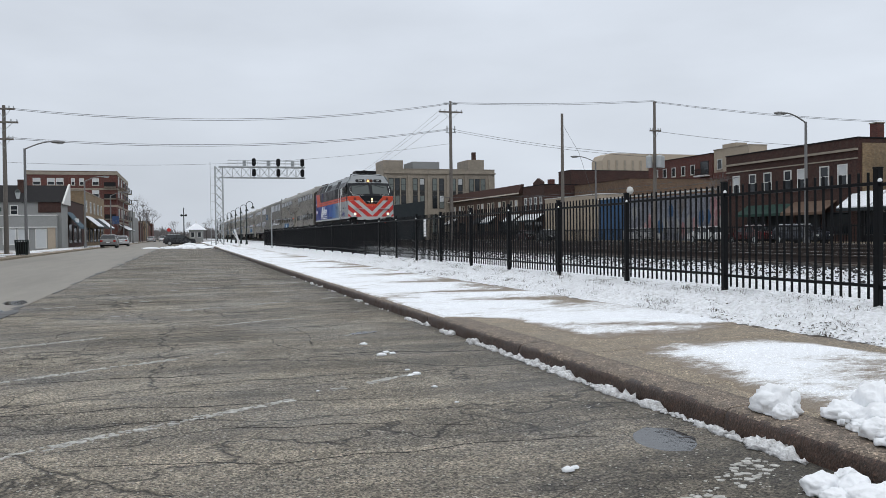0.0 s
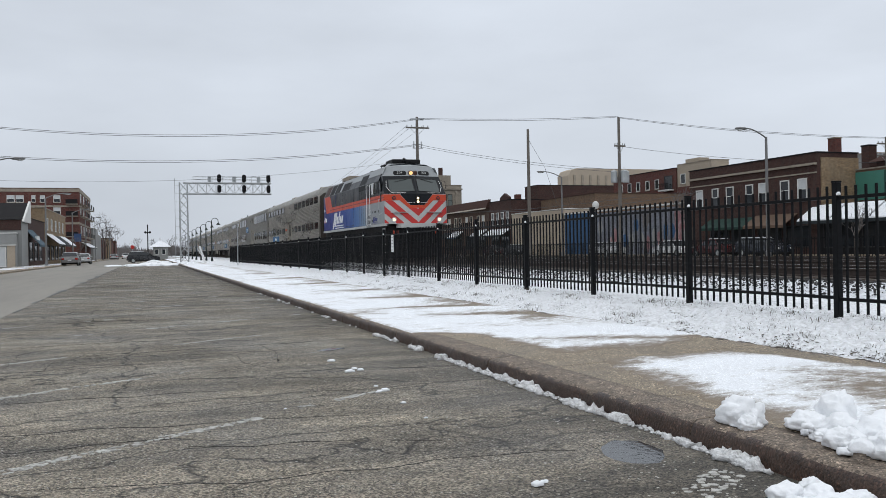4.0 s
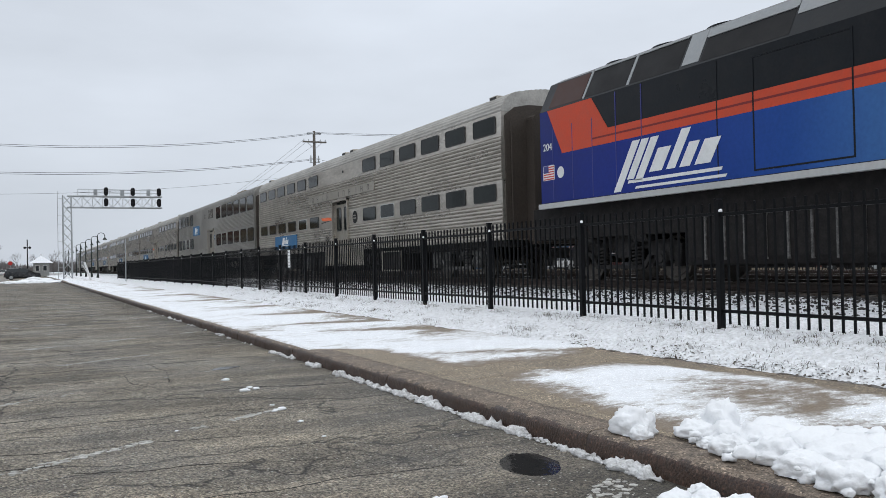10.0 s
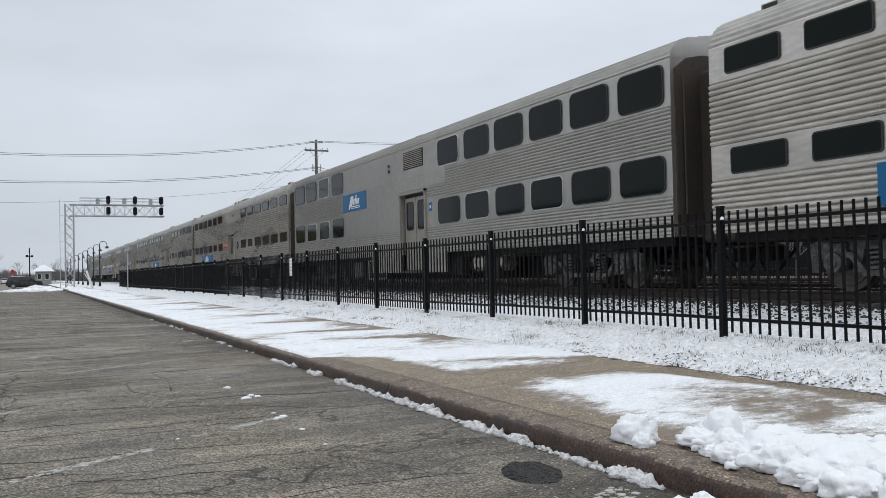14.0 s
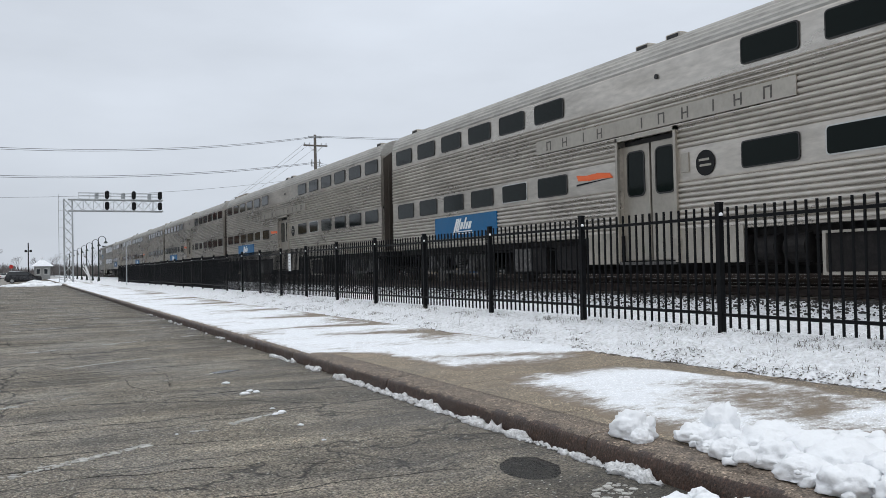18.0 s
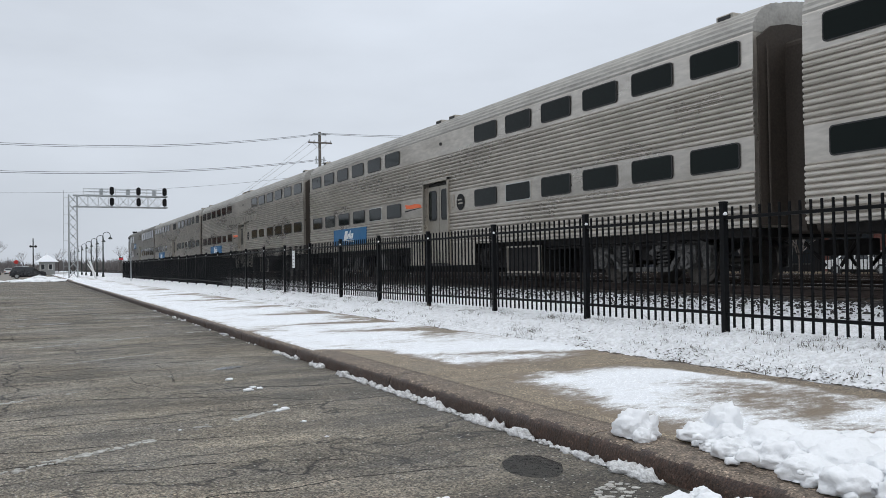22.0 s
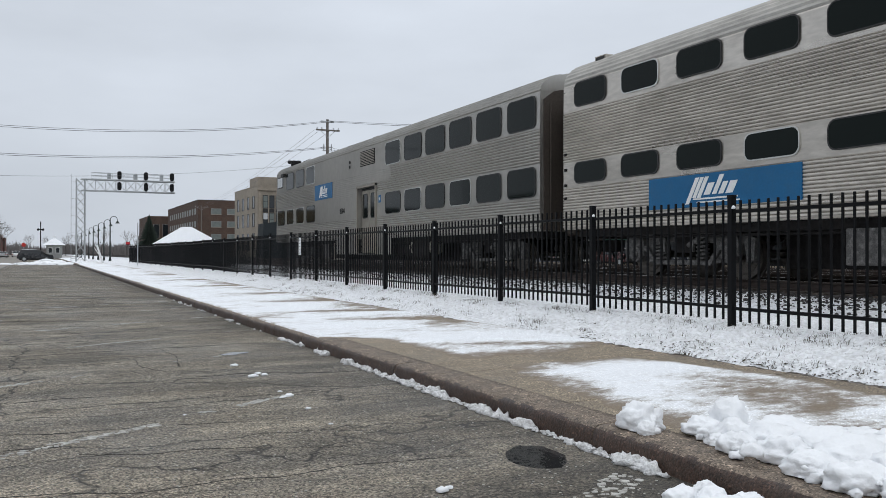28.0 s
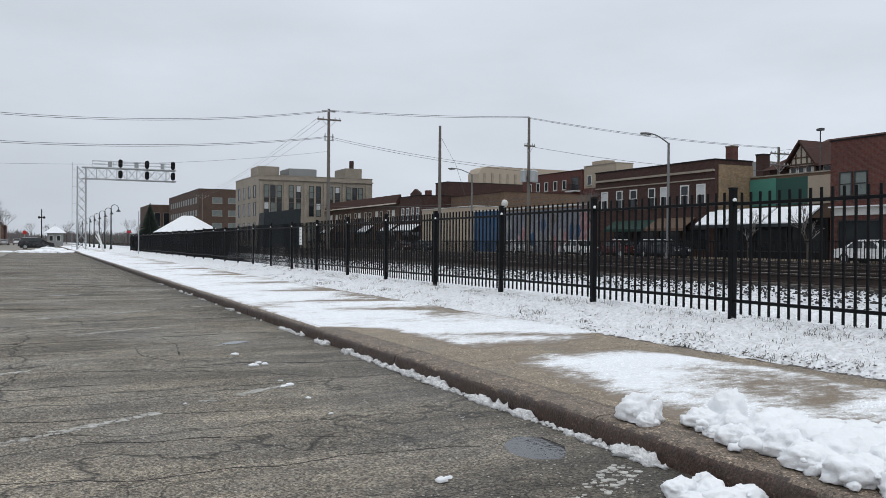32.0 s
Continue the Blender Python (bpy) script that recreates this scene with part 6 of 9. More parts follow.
# ---- trees ----
def bare_tree(x, y, height, seed, spread=0.55, label="bare winter tree with fine branches", levels=5, r0=None):
    r = random.Random(seed)
    t = thing("bare_tree", pose(x, y, 0), label, "tree", "bare trees")
    tb_, cb_ = bmesh.new(), bmesh.new()
    def grow(p, d, ln, rad, level):
        q = p + d * ln
        tube(tb_ if level < 2 else cb_, p, q, rad, rad * 0.7, 6 if level < 2 else 3, False)
        if level >= levels:
            return
        for _ in range(3 if level < 3 else r.choice((2, 3))):
            nd = (d + Vector((r.uniform(-1, 1), r.uniform(-1, 1), r.uniform(-0.25, 0.65))) * spread).normalized()
            grow(p + d * ln * r.uniform(0.55, 1.0), nd, ln * r.uniform(0.58, 0.8), rad * 0.6, level + 1)
    grow(Vector((0, 0, 0)), Vector((0, 0, 1)), height * 0.30, r0 or height * 0.016, 0)
    part("trunk", tb_, M["bark"], t)
    part("crown", cb_, M["twigs"], t, "crown of fine bare twigs")
    return t


bare_tree(45.6, 62.5, 9.0, 1, 0.45, levels=6, r0=0.10)
bare_tree(46.0, 44.8, 5.0, 2, 0.6, "small bare street tree before the shops")
bare_tree(46.3, 39.8, 5.5, 3, 0.6, "small bare street tree before the shops")
bare_tree(46.0, 70.5, 7.0, 4, 0.45)
bare_tree(75, 78, 12.5, 5, 0.6)
bare_tree(-11.5, 250, 15, 6, 0.75, levels=6, r0=0.16)
bare_tree(-9.5, 268, 15, 7, 0.75, levels=6, r0=0.16)
bare_tree(-12.5, 290, 15, 9, 0.75, levels=6, r0=0.16)
bare_tree(30, 300, 14, 12, 0.6)
bare_tree(20, 330, 13, 13, 0.75, levels=6, r0=0.13)
for k, (x, y, hgt) in enumerate(((2.5, 345, 10), (7.5, 310, 11), (13, 350, 11), (26, 300, 13), (33, 340, 12), (-4, 400, 13))):
    bare_tree(x, y, hgt, 60 + k, 0.75, levels=5, r0=0.12)
bare_tree(-11.0, 150, 5.5, 14, 0.6, "small bare street tree")


def conifer(x, y, height, radius, seed):
    r = random.Random(seed)
    t = thing("spruce_tree", pose(x, y, 0), "dark green spruce standing by the station", "tree")
    part("trunk", tube(bmesh.new(), (0, 0, 0), (0, 0, height * 0.95), 0.18, 0.03, 8), M["bark"], t)
    bm = bmesh.new()
    for k in range(1100):
        f = r.random() ** 0.8
        z = 0.6 + (height - 0.6) * f
        rad = radius * (1 - f) * r.uniform(0.6, 1.1) + 0.05
        a = r.uniform(0, 6.283)
        d = Vector((math.cos(a), math.sin(a), -0.25))
        s = Vector((-math.sin(a), math.cos(a), 0)) * (0.12 + 0.2 * (1 - f))
        b_, tip = Vector((0, 0, z)) + d * rad * 0.25, Vector((0, 0, z)) + d * rad
        v = [bm.verts.new(p) for p in (b_ - s, b_ + s, tip + Vector((0, 0, 0.05)), b_ + Vector((0, 0, 0.3)))]
        bm.faces.new(v[:3])
        bm.faces.new((v[0], v[2], v[3]))
        bm.faces.new((v[1], v[2], v[3]))
    part("crown", bm, M["conifer"], t, "drooping dark needled boughs")


conifer(25.2, 228, 11.0, 5.2, 1)
# woods on the skyline
wr = random.Random(2)
bm = bmesh.new()
for k in range(1900):
    x = wr.uniform(-60, 60)
    y = wr.uniform(430, 520)
    h_ = wr.uniform(3, 7.5) * (1.0 if abs(x) > 6 else 0.7)
    a = wr.uniform(0, 3.14)
    for j in range(6):
        lean = Vector((math.cos(a + j), math.sin(a + j), 0)) * wr.uniform(0.5, 2.2)
        p0 = Vector((x, y, h_ * wr.uniform(0.0, 0.4)))
        p1 = p0 + lean + Vector((0, 0, h_ * wr.uniform(0.4, 0.7)))
        w_ = Vector((0.26, 0, 0))
        v = [bm.verts.new(p) for p in (p0 - w_, p0 + w_, p1)]
        bm.faces.new(v)
solid("far_woods", bm, M["twigs"], "grey leafless woods on the skyline", "woods", kind="stuff")


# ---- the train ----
M["groove"] = mat("darker_flute_grooves", (0.32, 0.292, 0.255), 0.6, 0.4, 0.3, 2, 20, 0.1, stretch=(1, 0.3, 1))
def flutes(z0, z1, pitch, x, depth, out):
    n = max(1, round((z1 - z0) / pitch))
    p = (z1 - z0) / n
    for k in range(n):
        z = z0 + k * p
        out += [(x, z), (x + 0.5 * depth, z + 0.06 * p), (x + 0.85 * depth, z + 0.18 * p), (x + depth, z + 0.40 * p), (x + 0.9 * depth, z + 0.62 * p), (x + 0.5 * depth, z + 0.76 * p), (x, z + 0.81 * p), (x, z + 0.99 * p)]
    out.append((x, z1))


def side_profile(kind):
    """Half a section, from the sill up to the crown: pairs of half width and height over the rail."""
    out = [(1.575, 1.22)]
    pitch = {"A": 0.098, "B": 0.072, "C": 0.062}[kind]
    depth = {"A": 0.034, "B": 0.024, "C": 0.020}[kind]
    low0, low1 = (2.14, 2.76) if kind != "B" else (1.98, 2.86)
    up0, up1 = (3.86, 4.50) if kind != "B" else (3.68, 4.60)
    flutes(1.26, low0, pitch, 1.58, depth, out)
    out += [(1.592, low0 + 0.012), (1.592, low1 - 0.012)]
    flutes(low1, up0, pitch, 1.58, depth, out)
    out += [(1.592, up0 + 0.012), (1.585, up1 - 0.03), (1.575, up1)]
    return out


def roof_profile(kind):
    up1 = 4.50 if kind != "B" else 4.60
    out = [(1.575, up1 - 0.01)]
    cx, cz, rx, rz = 0.90, up1 - 0.01, 0.675, 5.06 - up1
    for k in range(1, 17):
        a = radians(90 * k / 17)
        r = 1.0 + (0.022 if k % 2 else 0.0)
        out.append((cx + rx * r * math.cos(a), cz + rz * r * math.sin(a)))
    for k in range(0, 13):
        x = 0.90 * (1 - k / 12)
        out.append((x, 5.06 + 0.09 * (1 - (x / 0.90) ** 2) + (0.01 if k % 2 else 0.0)))
    return out


def body_parts(car, kind, cuts, L, material, label):
    """The fluted sides as one shell, and the curved roof on it."""
    shell = loft(body_rings(side_profile(kind), cuts))
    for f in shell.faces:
        # the flat strips between flutes take a darker, less metallic steel
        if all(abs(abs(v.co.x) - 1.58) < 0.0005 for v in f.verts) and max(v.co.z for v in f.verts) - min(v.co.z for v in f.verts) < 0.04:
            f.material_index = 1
        elif kind != "B" and max(v.co.z for v in f.verts) - min(v.co.z for v in f.verts) > 0.3 and abs(f.normal.x) > 0.5:
            f.material_index = 2
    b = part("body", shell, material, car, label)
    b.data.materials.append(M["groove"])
    b.data.materials.append(M["steel_band"])
    half = roof_profile(kind)
    ring = [(-x, z) for x, z in half] + [(x, z) for x, z in half[-2::-1]]
    part("roof", loft([[(x, y, z) for x, z in ring] for y in (0.0, L)]), M["steel_roof"] if kind != "B" else M["steel_new"], car, "ribbed curved roof")


def loft(rings):
    bm = bmesh.new()
    vs = [[bm.verts.new(p) for p in r] for r in rings]
    for a, b in zip(vs, vs[1:]):
        for i in range(len(a) - 1):
            bm.faces.new((a[i], a[i + 1], b[i + 1], b[i]))
        bm.faces.new((a[-1], a[0], b[0], b[-1]))
    bm.faces.new(vs[0][::-1])
    bm.faces.new(vs[-1])
    return bm


def body_rings(profile, cuts):
    """Full rings at each (y, inset): at an inset the sides below the door head step in."""
    rings = []
    for y, inset in cuts:
        half = [((min(x, 1.592 - inset) if z < 3.14 and inset else x), z) for x, z in profile]
        ring = [(-x, y, z) for x, z in half] + [(x, y, z) for x, z in half[::-1]]
        rings.append(ring)
    return rings


WIN = {}


def window_meshes(kind, w, h, r, frame):
    key = (kind, w, h, r, frame)
    if key not in WIN:
        f = ring_mesh(bmesh.new(), rounded(w, h, r), rounded(w - 0.045, h - 0.045, r - 0.015), "x", -0.016, 0.012)
        p = prism(bmesh.new(), rounded(w - 0.043, h - 0.043, r - 0.015), "x", -0.012, -0.004)
        WIN[key] = (to_mesh("window_frame", f, M[frame]), to_mesh("pane", p, M["car_glass"]))
    return WIN[key]


def car_window(car, y, z, w, h, r, frame="frame_dark", side=-1):
    fm, pm = window_meshes("car", w, h, r, frame)
    f = part("window_frame", fm, None, car)
    f.location = (side * 1.600, y, z)
    if side > 0:
        f.rotation_euler = (0, 0, math.pi)
    part("pane", pm, None, f, "dark tinted glass")
    return f


def leaf_meshes():
    if "leaf" not in WIN:
        body = bbox(-0.03, 0.03, -0.40, 0.40, 0.70, 3.02, 0.02)
        fr = ring_mesh(bmesh.new(), rounded(0.54, 0.92, 0.12, 4, 0, 2.44), rounded(0.48, 0.86, 0.09, 4, 0, 2.44), "x", -0.045, -0.02)
        pn = prism(bmesh.new(), rounded(0.49, 0.87, 0.09, 4, 0, 2.44), "x", -0.036, -0.029)
        WIN["leaf"] = (to_mesh("door_leaf", body, M["steel_flat"]), to_mesh("window_frame", fr, M["frame_dark"]), to_mesh("pane", pn, M["car_glass"]))
    return WIN["leaf"]


def car_door(car, y0, y1):
    """A pair of sliding leaves, set back in the side, with their surround and step."""
    yc = (y0 + y1) / 2
    dm, fm, pm = leaf_meshes()
    for side in (-1, 1):
        for dy in (-0.425, 0.425):
            d = part("door_leaf", dm, None, car, "stainless sliding door leaf")
            d.location = (side * 1.47, yc + dy, 0)
            if side > 0:
                d.rotation_euler = (0, 0, math.pi)
            part("window_frame", fm, None, d)
            part("pane", pm, None, d, "dark tinted glass")
    for side in (-1, 1):
        # one black sheet gives both the rubber gap and the shadow round the leaves
        part("door_backing", bbox(*sorted((side * 1.36, side * 1.44)), y0, y1, 0.70, 3.12), M["frame_dark"], car, "black backing, door rubber and recess shadow in one")
        s = bmesh.new()
        x0, x1 = sorted((side * 1.59, side * 1.655))
        box(s, x0, x1, y0 - 0.07, y0, 0.66, 3.20)
        box(s, x0, x1, y1, y1 + 0.07, 0.66, 3.20)
        box(s, x0, x1, y0 - 0.07, y1 + 0.07, 3.12, 3.20)
        part("door_surround", s, M["steel_flat"], car)
        part("door_step", bbox(min(x0, side * 1.45), max(x1, side * 1.45), y0, y1, 0.62, 0.68, 0.01), M["truck"], car, "worn steel step")


def wheelset(gauge=0.755, r=0.46):
    bm = bmesh.new()
    tube(bm, (-1.0, 0, 0), (1.0, 0, 0), 0.075, seg=12)
    for s in (-1, 1):
        tube(bm, (s * (gauge - 0.065), 0, 0), (s * (gauge + 0.065), 0, 0), r, r, 28)
        tube(bm, (s * (gauge - 0.085), 0, 0), (s * (gauge - 0.055), 0, 0), r + 0.028, r + 0.028, 28)
        tube(bm, (s * (gauge + 0.064), 0, 0), (s * (gauge + 0.082), 0, 0), r * 0.82, r * 0.80, 28)
        tube(bm, (s * (gauge + 0.08), 0, 0), (s * (gauge + 0.115), 0, 0), 0.13, 0.12, 16)
        for k in range(4):
            a = math.pi / 2 * k
            tube(bm, (s * (gauge + 0.08), 0.22 * math.cos(a), 0.22 * math.sin(a)), (s * (gauge + 0.09), 0.22 * math.cos(a), 0.22 * math.sin(a)), 0.035, seg=8)
    return to_mesh("wheelset", bm, M["wheel"])


WHEELSET = wheelset()
SPINNERS = []


def truck_meshes():
    if "truck" in WIN:
        return WIN["truck"]
    def side_frame():
        poly = [(-1.78, 0.34), (-1.62, 0.34), (-1.56, 0.66), (-1.08, 0.66), (-1.02, 0.34), (-0.90, 0.34), (-0.84, 0.66), (-0.50, 0.70), (0.50, 0.70), (0.84, 0.66), (0.90, 0.34), (1.02, 0.34),
                (1.08, 0.66), (1.56, 0.66), (1.62, 0.34), (1.78, 0.34), (1.82, 0.74), (1.60, 0.84), (0.90, 0.84), (0.50, 0.90), (-0.50, 0.90), (-0.90, 0.84), (-1.60, 0.84), (-1.82, 0.74)]
        bm = prism(bmesh.new(), poly, "x", -0.06, 0.06)
        for y in (-1.7, -0.96, 0.96, 1.7):
            box(bm, -0.09, 0.09, y - 0.06, y + 0.06, 0.30, 0.36)
        return to_mesh("side_frame", bm, M["truck"])
    def journal():
        bm = bmesh.new()
        tube(bm, (-0.16, 0, 0.46), (0.05, 0, 0.46), 0.16, 0.17, 14)
        box(bm, -0.1, 0.08, -0.2, 0.2, 0.42, 0.76)
        tube(bm, (-0.19, 0, 0.46), (-0.16, 0, 0.46), 0.09, 0.09, 10)
        return to_mesh("journal_box", bm, M["truck"])
    def spring():
        bm = bmesh.new()
        pipe(bm, [(0.11 * math.cos(k * 0.785), 0.11 * math.sin(k * 0.785), 0.34 + 0.0092 * k) for k in range(41)], 0.026, 5)
        return to_mesh("coil_spring", bm, M["truck"])
    def bolster():
        bm = bbox(-1.1, 1.1, -0.22, 0.22, 0.48, 0.95, 0.03)
        return to_mesh("bolster", bm, M["under"])
    def damper():
        bm = bmesh.new()
        tube(bm, (-0.12, -0.85, 0.9), (-0.12, -0.25, 0.62), 0.045, 0.045, 8)
        tube(bm, (-0.12, -0.6, 0.785), (-0.12, -0.25, 0.62), 0.06, 0.06, 8)
        return to_mesh("damper", bm, M["truck"])
    def equaliser():
        poly = [(-1.34, 0.62), (-1.0, 0.62), (-0.76, 0.34), (0.76, 0.34), (1.0, 0.62), (1.34, 0.62), (1.34, 0.54), (1.04, 0.53), (0.80, 0.25), (-0.80, 0.25), (-1.04, 0.53), (-1.34, 0.54)]
        return to_mesh("equaliser_bar", prism(bmesh.new(), poly, "x", -0.03, 0.03), M["truck"])
    def brake():
        bm = bmesh.new()
        tube(bm, (0, -0.22, 0), (0, 0.12, 0), 0.12, 0.12, 14)
        tube(bm, (0, 0.12, 0), (0, 0.20, 0), 0.14, 0.14, 14)
        tube(bm, (0, 0.20, 0), (0, 0.46, -0.03), 0.025, 0.025, 8)
        box(bm, -0.03, 0.03, 0.42, 0.48, -0.42, 0.02)
        return to_mesh("brake_cylinder", bm, M["truck"])
    WIN["truck"] = (side_frame(), journal(), spring(), bolster(), damper(), equaliser(), brake())
    return WIN["truck"]


def truck(car, y, base=1.3):
    sf, jb, cs, bo, da, eq, bk = truck_meshes()
    t = part("truck", bo, None, car, "dusty grey steel wheel truck")
    t.location = (0, y, LIFT)
    for s in (-1, 1):
        f = part("side_frame", sf, None, t)
        f.location = (s * 1.02, 0, 0)
        for yy in (-base, base):
            j = part("journal_box", jb, None, t)
            j.location = (s * 1.06, yy, 0)
            if s > 0:
                j.rotation_euler = (0, 0, math.pi)
        for yy in (-0.58, 0.58):
            c = part("coil_spring", cs, None, t)
            c.location = (s * 1.12, yy, 0)
            k = part("brake_cylinder", bk, None, t)
            k.location = (s * 1.20, yy * 1.45, 0.92)
            if yy > 0:
                k.rotation_euler = (0, 0, math.pi)
        e = part("equaliser_bar", eq, None, t)
        e.location = (s * 1.13, 0, 0)
        d = part("damper", da, None, t)
        d.location = (s * 1.05, 0, 0)
    for yy in (-base, base):
        w = part("wheelset", WHEELSET, None, t, "dark steel wheels on their axle")
        w.location = (0, yy, 0.46)
        SPINNERS.append((w, yy))
    return t


def name_logo(parent, w, h, plane_x, yc, zc, material, name="name_logo"):
    """A maker's name drawn as plain slanted shapes: tall strokes and two long underlines. It reads towards -y."""
    bm = bmesh.new()
    def stroke(u0, u1, v0, v1, slant=0.22):
        pts = [(u0 + slant * v0, v0), (u1 + slant * v0, v0), (u1 + slant * v1, v1), (u0 + slant * v1, v1)]
        prism(bm, [(yc + w / 2 - u * w, zc - h / 2 + v * h) for u, v in pts], "x", plane_x, plane_x + 0.006)
    for u0, u1, v0, v1 in ((0.00, 0.075, 0.0, 0.95), (0.095, 0.165, 0.22, 0.95), (0.185, 0.26, 0.18, 0.95), (0.30, 0.42, 0.30, 0.72), (0.46, 0.54, 0.30, 0.98),
                           (0.58, 0.67, 0.30, 0.72), (0.71, 0.84, 0.30, 0.72), (0.12, 0.96, 0.14, 0.20), (0.22, 1.02, 0.02, 0.07)):
        stroke(u0, u1, v0, v1)
    return part(name, bm, material, parent, "slanted shapes of a painted name")


def equipment(car, L, kind):
    """Boxes, tanks and pipes hung under the floor between the trucks."""
    r = random.Random(len(kind) * 7 + int(L * 10) + ord(kind[0]))
    part("floor_frame", bbox(-1.34, 1.34, 0.25, L - 0.25, 1.06, 1.30, 0.01), M["under"], car, "dark floor frame")
    part("centre_sill", bbox(-0.5, 0.5, 5.4, L - 5.4, 0.42, 1.06, 0.02), M["under"], car, "dark centre sill and ducts")
    y = L / 2 - 5.6
    while y < L / 2 + 5.0:
        ln = r.uniform(0.7, 2.0)
        if abs(y + ln / 2 - L / 2) > 1.6:
            if r.random() < 0.35:
                part("air_tank", tube(bmesh.new(), (-1.05, y, 0.80), (-1.05, y + ln, 0.80), 0.22, seg=14), M["under"], car, "dark air tank")
            else:
                part("equipment_box", bbox(-1.42, -0.5, y, y + ln, r.uniform(0.45, 0.62), 1.07, 0.02), M["under"], car, "dark underfloor equipment box")
        y += ln + r.uniform(0.15, 0.5)
    if kind[0] == "B":
        tk = tube(bmesh.new(), (-1.16, 6.7, 0.88), (-1.16, 8.35, 0.88), 0.24, seg=18)
        part("main_tank", tk, M["steel_flat"], car, "pale steel air tank")
        for y in (6.95, 7.5, 8.1):
            part("tank_band", tube(bmesh.new(), (-1.16, y, 0.88), (-1.16, y + 0.05, 0.88), 0.252, seg=18), M["under"], car)
    part("battery_box", bbox(-1.46, -0.7, L / 2 + 4.3, L / 2 + 5.1, 0.50, 1.06, 0.02), M["truck"], car, "pale grey battery box")
    c0 = L / 2 - 5.7 if kind[0] == "A" else L / 2 + 1.9
    fb = ring_mesh(bmesh.new(), [(c0, 0.42), (c0 + 1.6, 0.42), (c0 + 1.6, 1.10), (c0, 1.10)], [(c0 + 0.06, 0.47), (c0 + 1.54, 0.47), (c0 + 1.54, 1.06), (c0 + 0.06, 1.06)], "x", -1.52, -1.45)
    part("cabinet_frame", fb, M["steel_flat"], car, "pale edged equipment cabinet frame")
    part("cabinet_door", bbox(-1.47, -0.9, c0 + 0.05, c0 + 1.55, 0.46, 1.07), M["under"], car, "black equipment cabinet")
    for y in (L / 2 - 3.6, L / 2 - 3.0, L / 2 - 2.4) if kind[0] == "A" else ():
        part("compressor", tube(bmesh.new(), (-1.32, y - 0.2, 0.86), (-1.32, y + 0.24, 0.86), 0.25, 0.22, 14), M["under"], car, "black ribbed compressor")
    pb = bmesh.new()
    pipe(pb, [(-1.3, 2.0, 1.02), (-1.3, L / 2 - 2, 1.0), (-1.25, L / 2 - 1.9, 0.9)], 0.025)
    pipe(pb, [(-1.3, L - 2.0, 1.02), (-1.3, L / 2 + 2, 1.0)], 0.025)
    part("brake_pipe", pb, M["under"], car)
    for yc, sgn in ((0.0, -1), (L, 1)):
        cb = bbox(-0.14, 0.14, min(yc, yc + sgn * 0.42), max(yc, yc + sgn * 0.42), 0.72, 1.0, 0.03)
        tube(cb, (-0.45, yc, 0.95), (-0.38, yc + sgn * 0.35, 0.55), 0.03, seg=6)
        tube(cb, (0.45, yc, 0.95), (0.38, yc + sgn * 0.35, 0.55), 0.03, seg=6)
        part("coupler", cb, M["under"], car, "grimy coupler with hoses")


CAR_L = 24.9
M["board_mark"] = mat("faded_black_paint", (0.10, 0.09, 0.08), 0.6, var=0.3, fine=40)


def car_end(car, y, sgn, cab=False):
    """The dark end sheet with its gangway frame."""
    e = bmesh.new()
    poly = [(-1.50, 1.25), (1.50, 1.25), (1.50, 4.40), (1.2, 4.62), (0.8, 4.70), (-0.8, 4.70), (-1.2, 4.62), (-1.50, 4.40)]
    prism(e, poly, "y", *sorted((y, y + sgn * 0.03)))
    part("end_sheet", e, M["end_brown"] if not cab else M["steel_new"], car)
    if not cab:
        g = ring_mesh(bmesh.new(), rounded(1.75, 3.30, 0.12, 3, 0, 2.75), rounded(1.05, 2.6, 0.1, 3, 0, 2.50), "y", *sorted((y + sgn * 0.025, y + sgn * 0.40)))
        part("gangway", g, M["end_brown"], car, "grimy dark gangway diaphragm")
        for x in (-1.35, 1.35):
            part("end_handrail", pipe(bmesh.new(), [(x, y + sgn * 0.10, 1.4), (x, y + sgn * 0.10, 4.3)], 0.02), M["end_brown"], car)


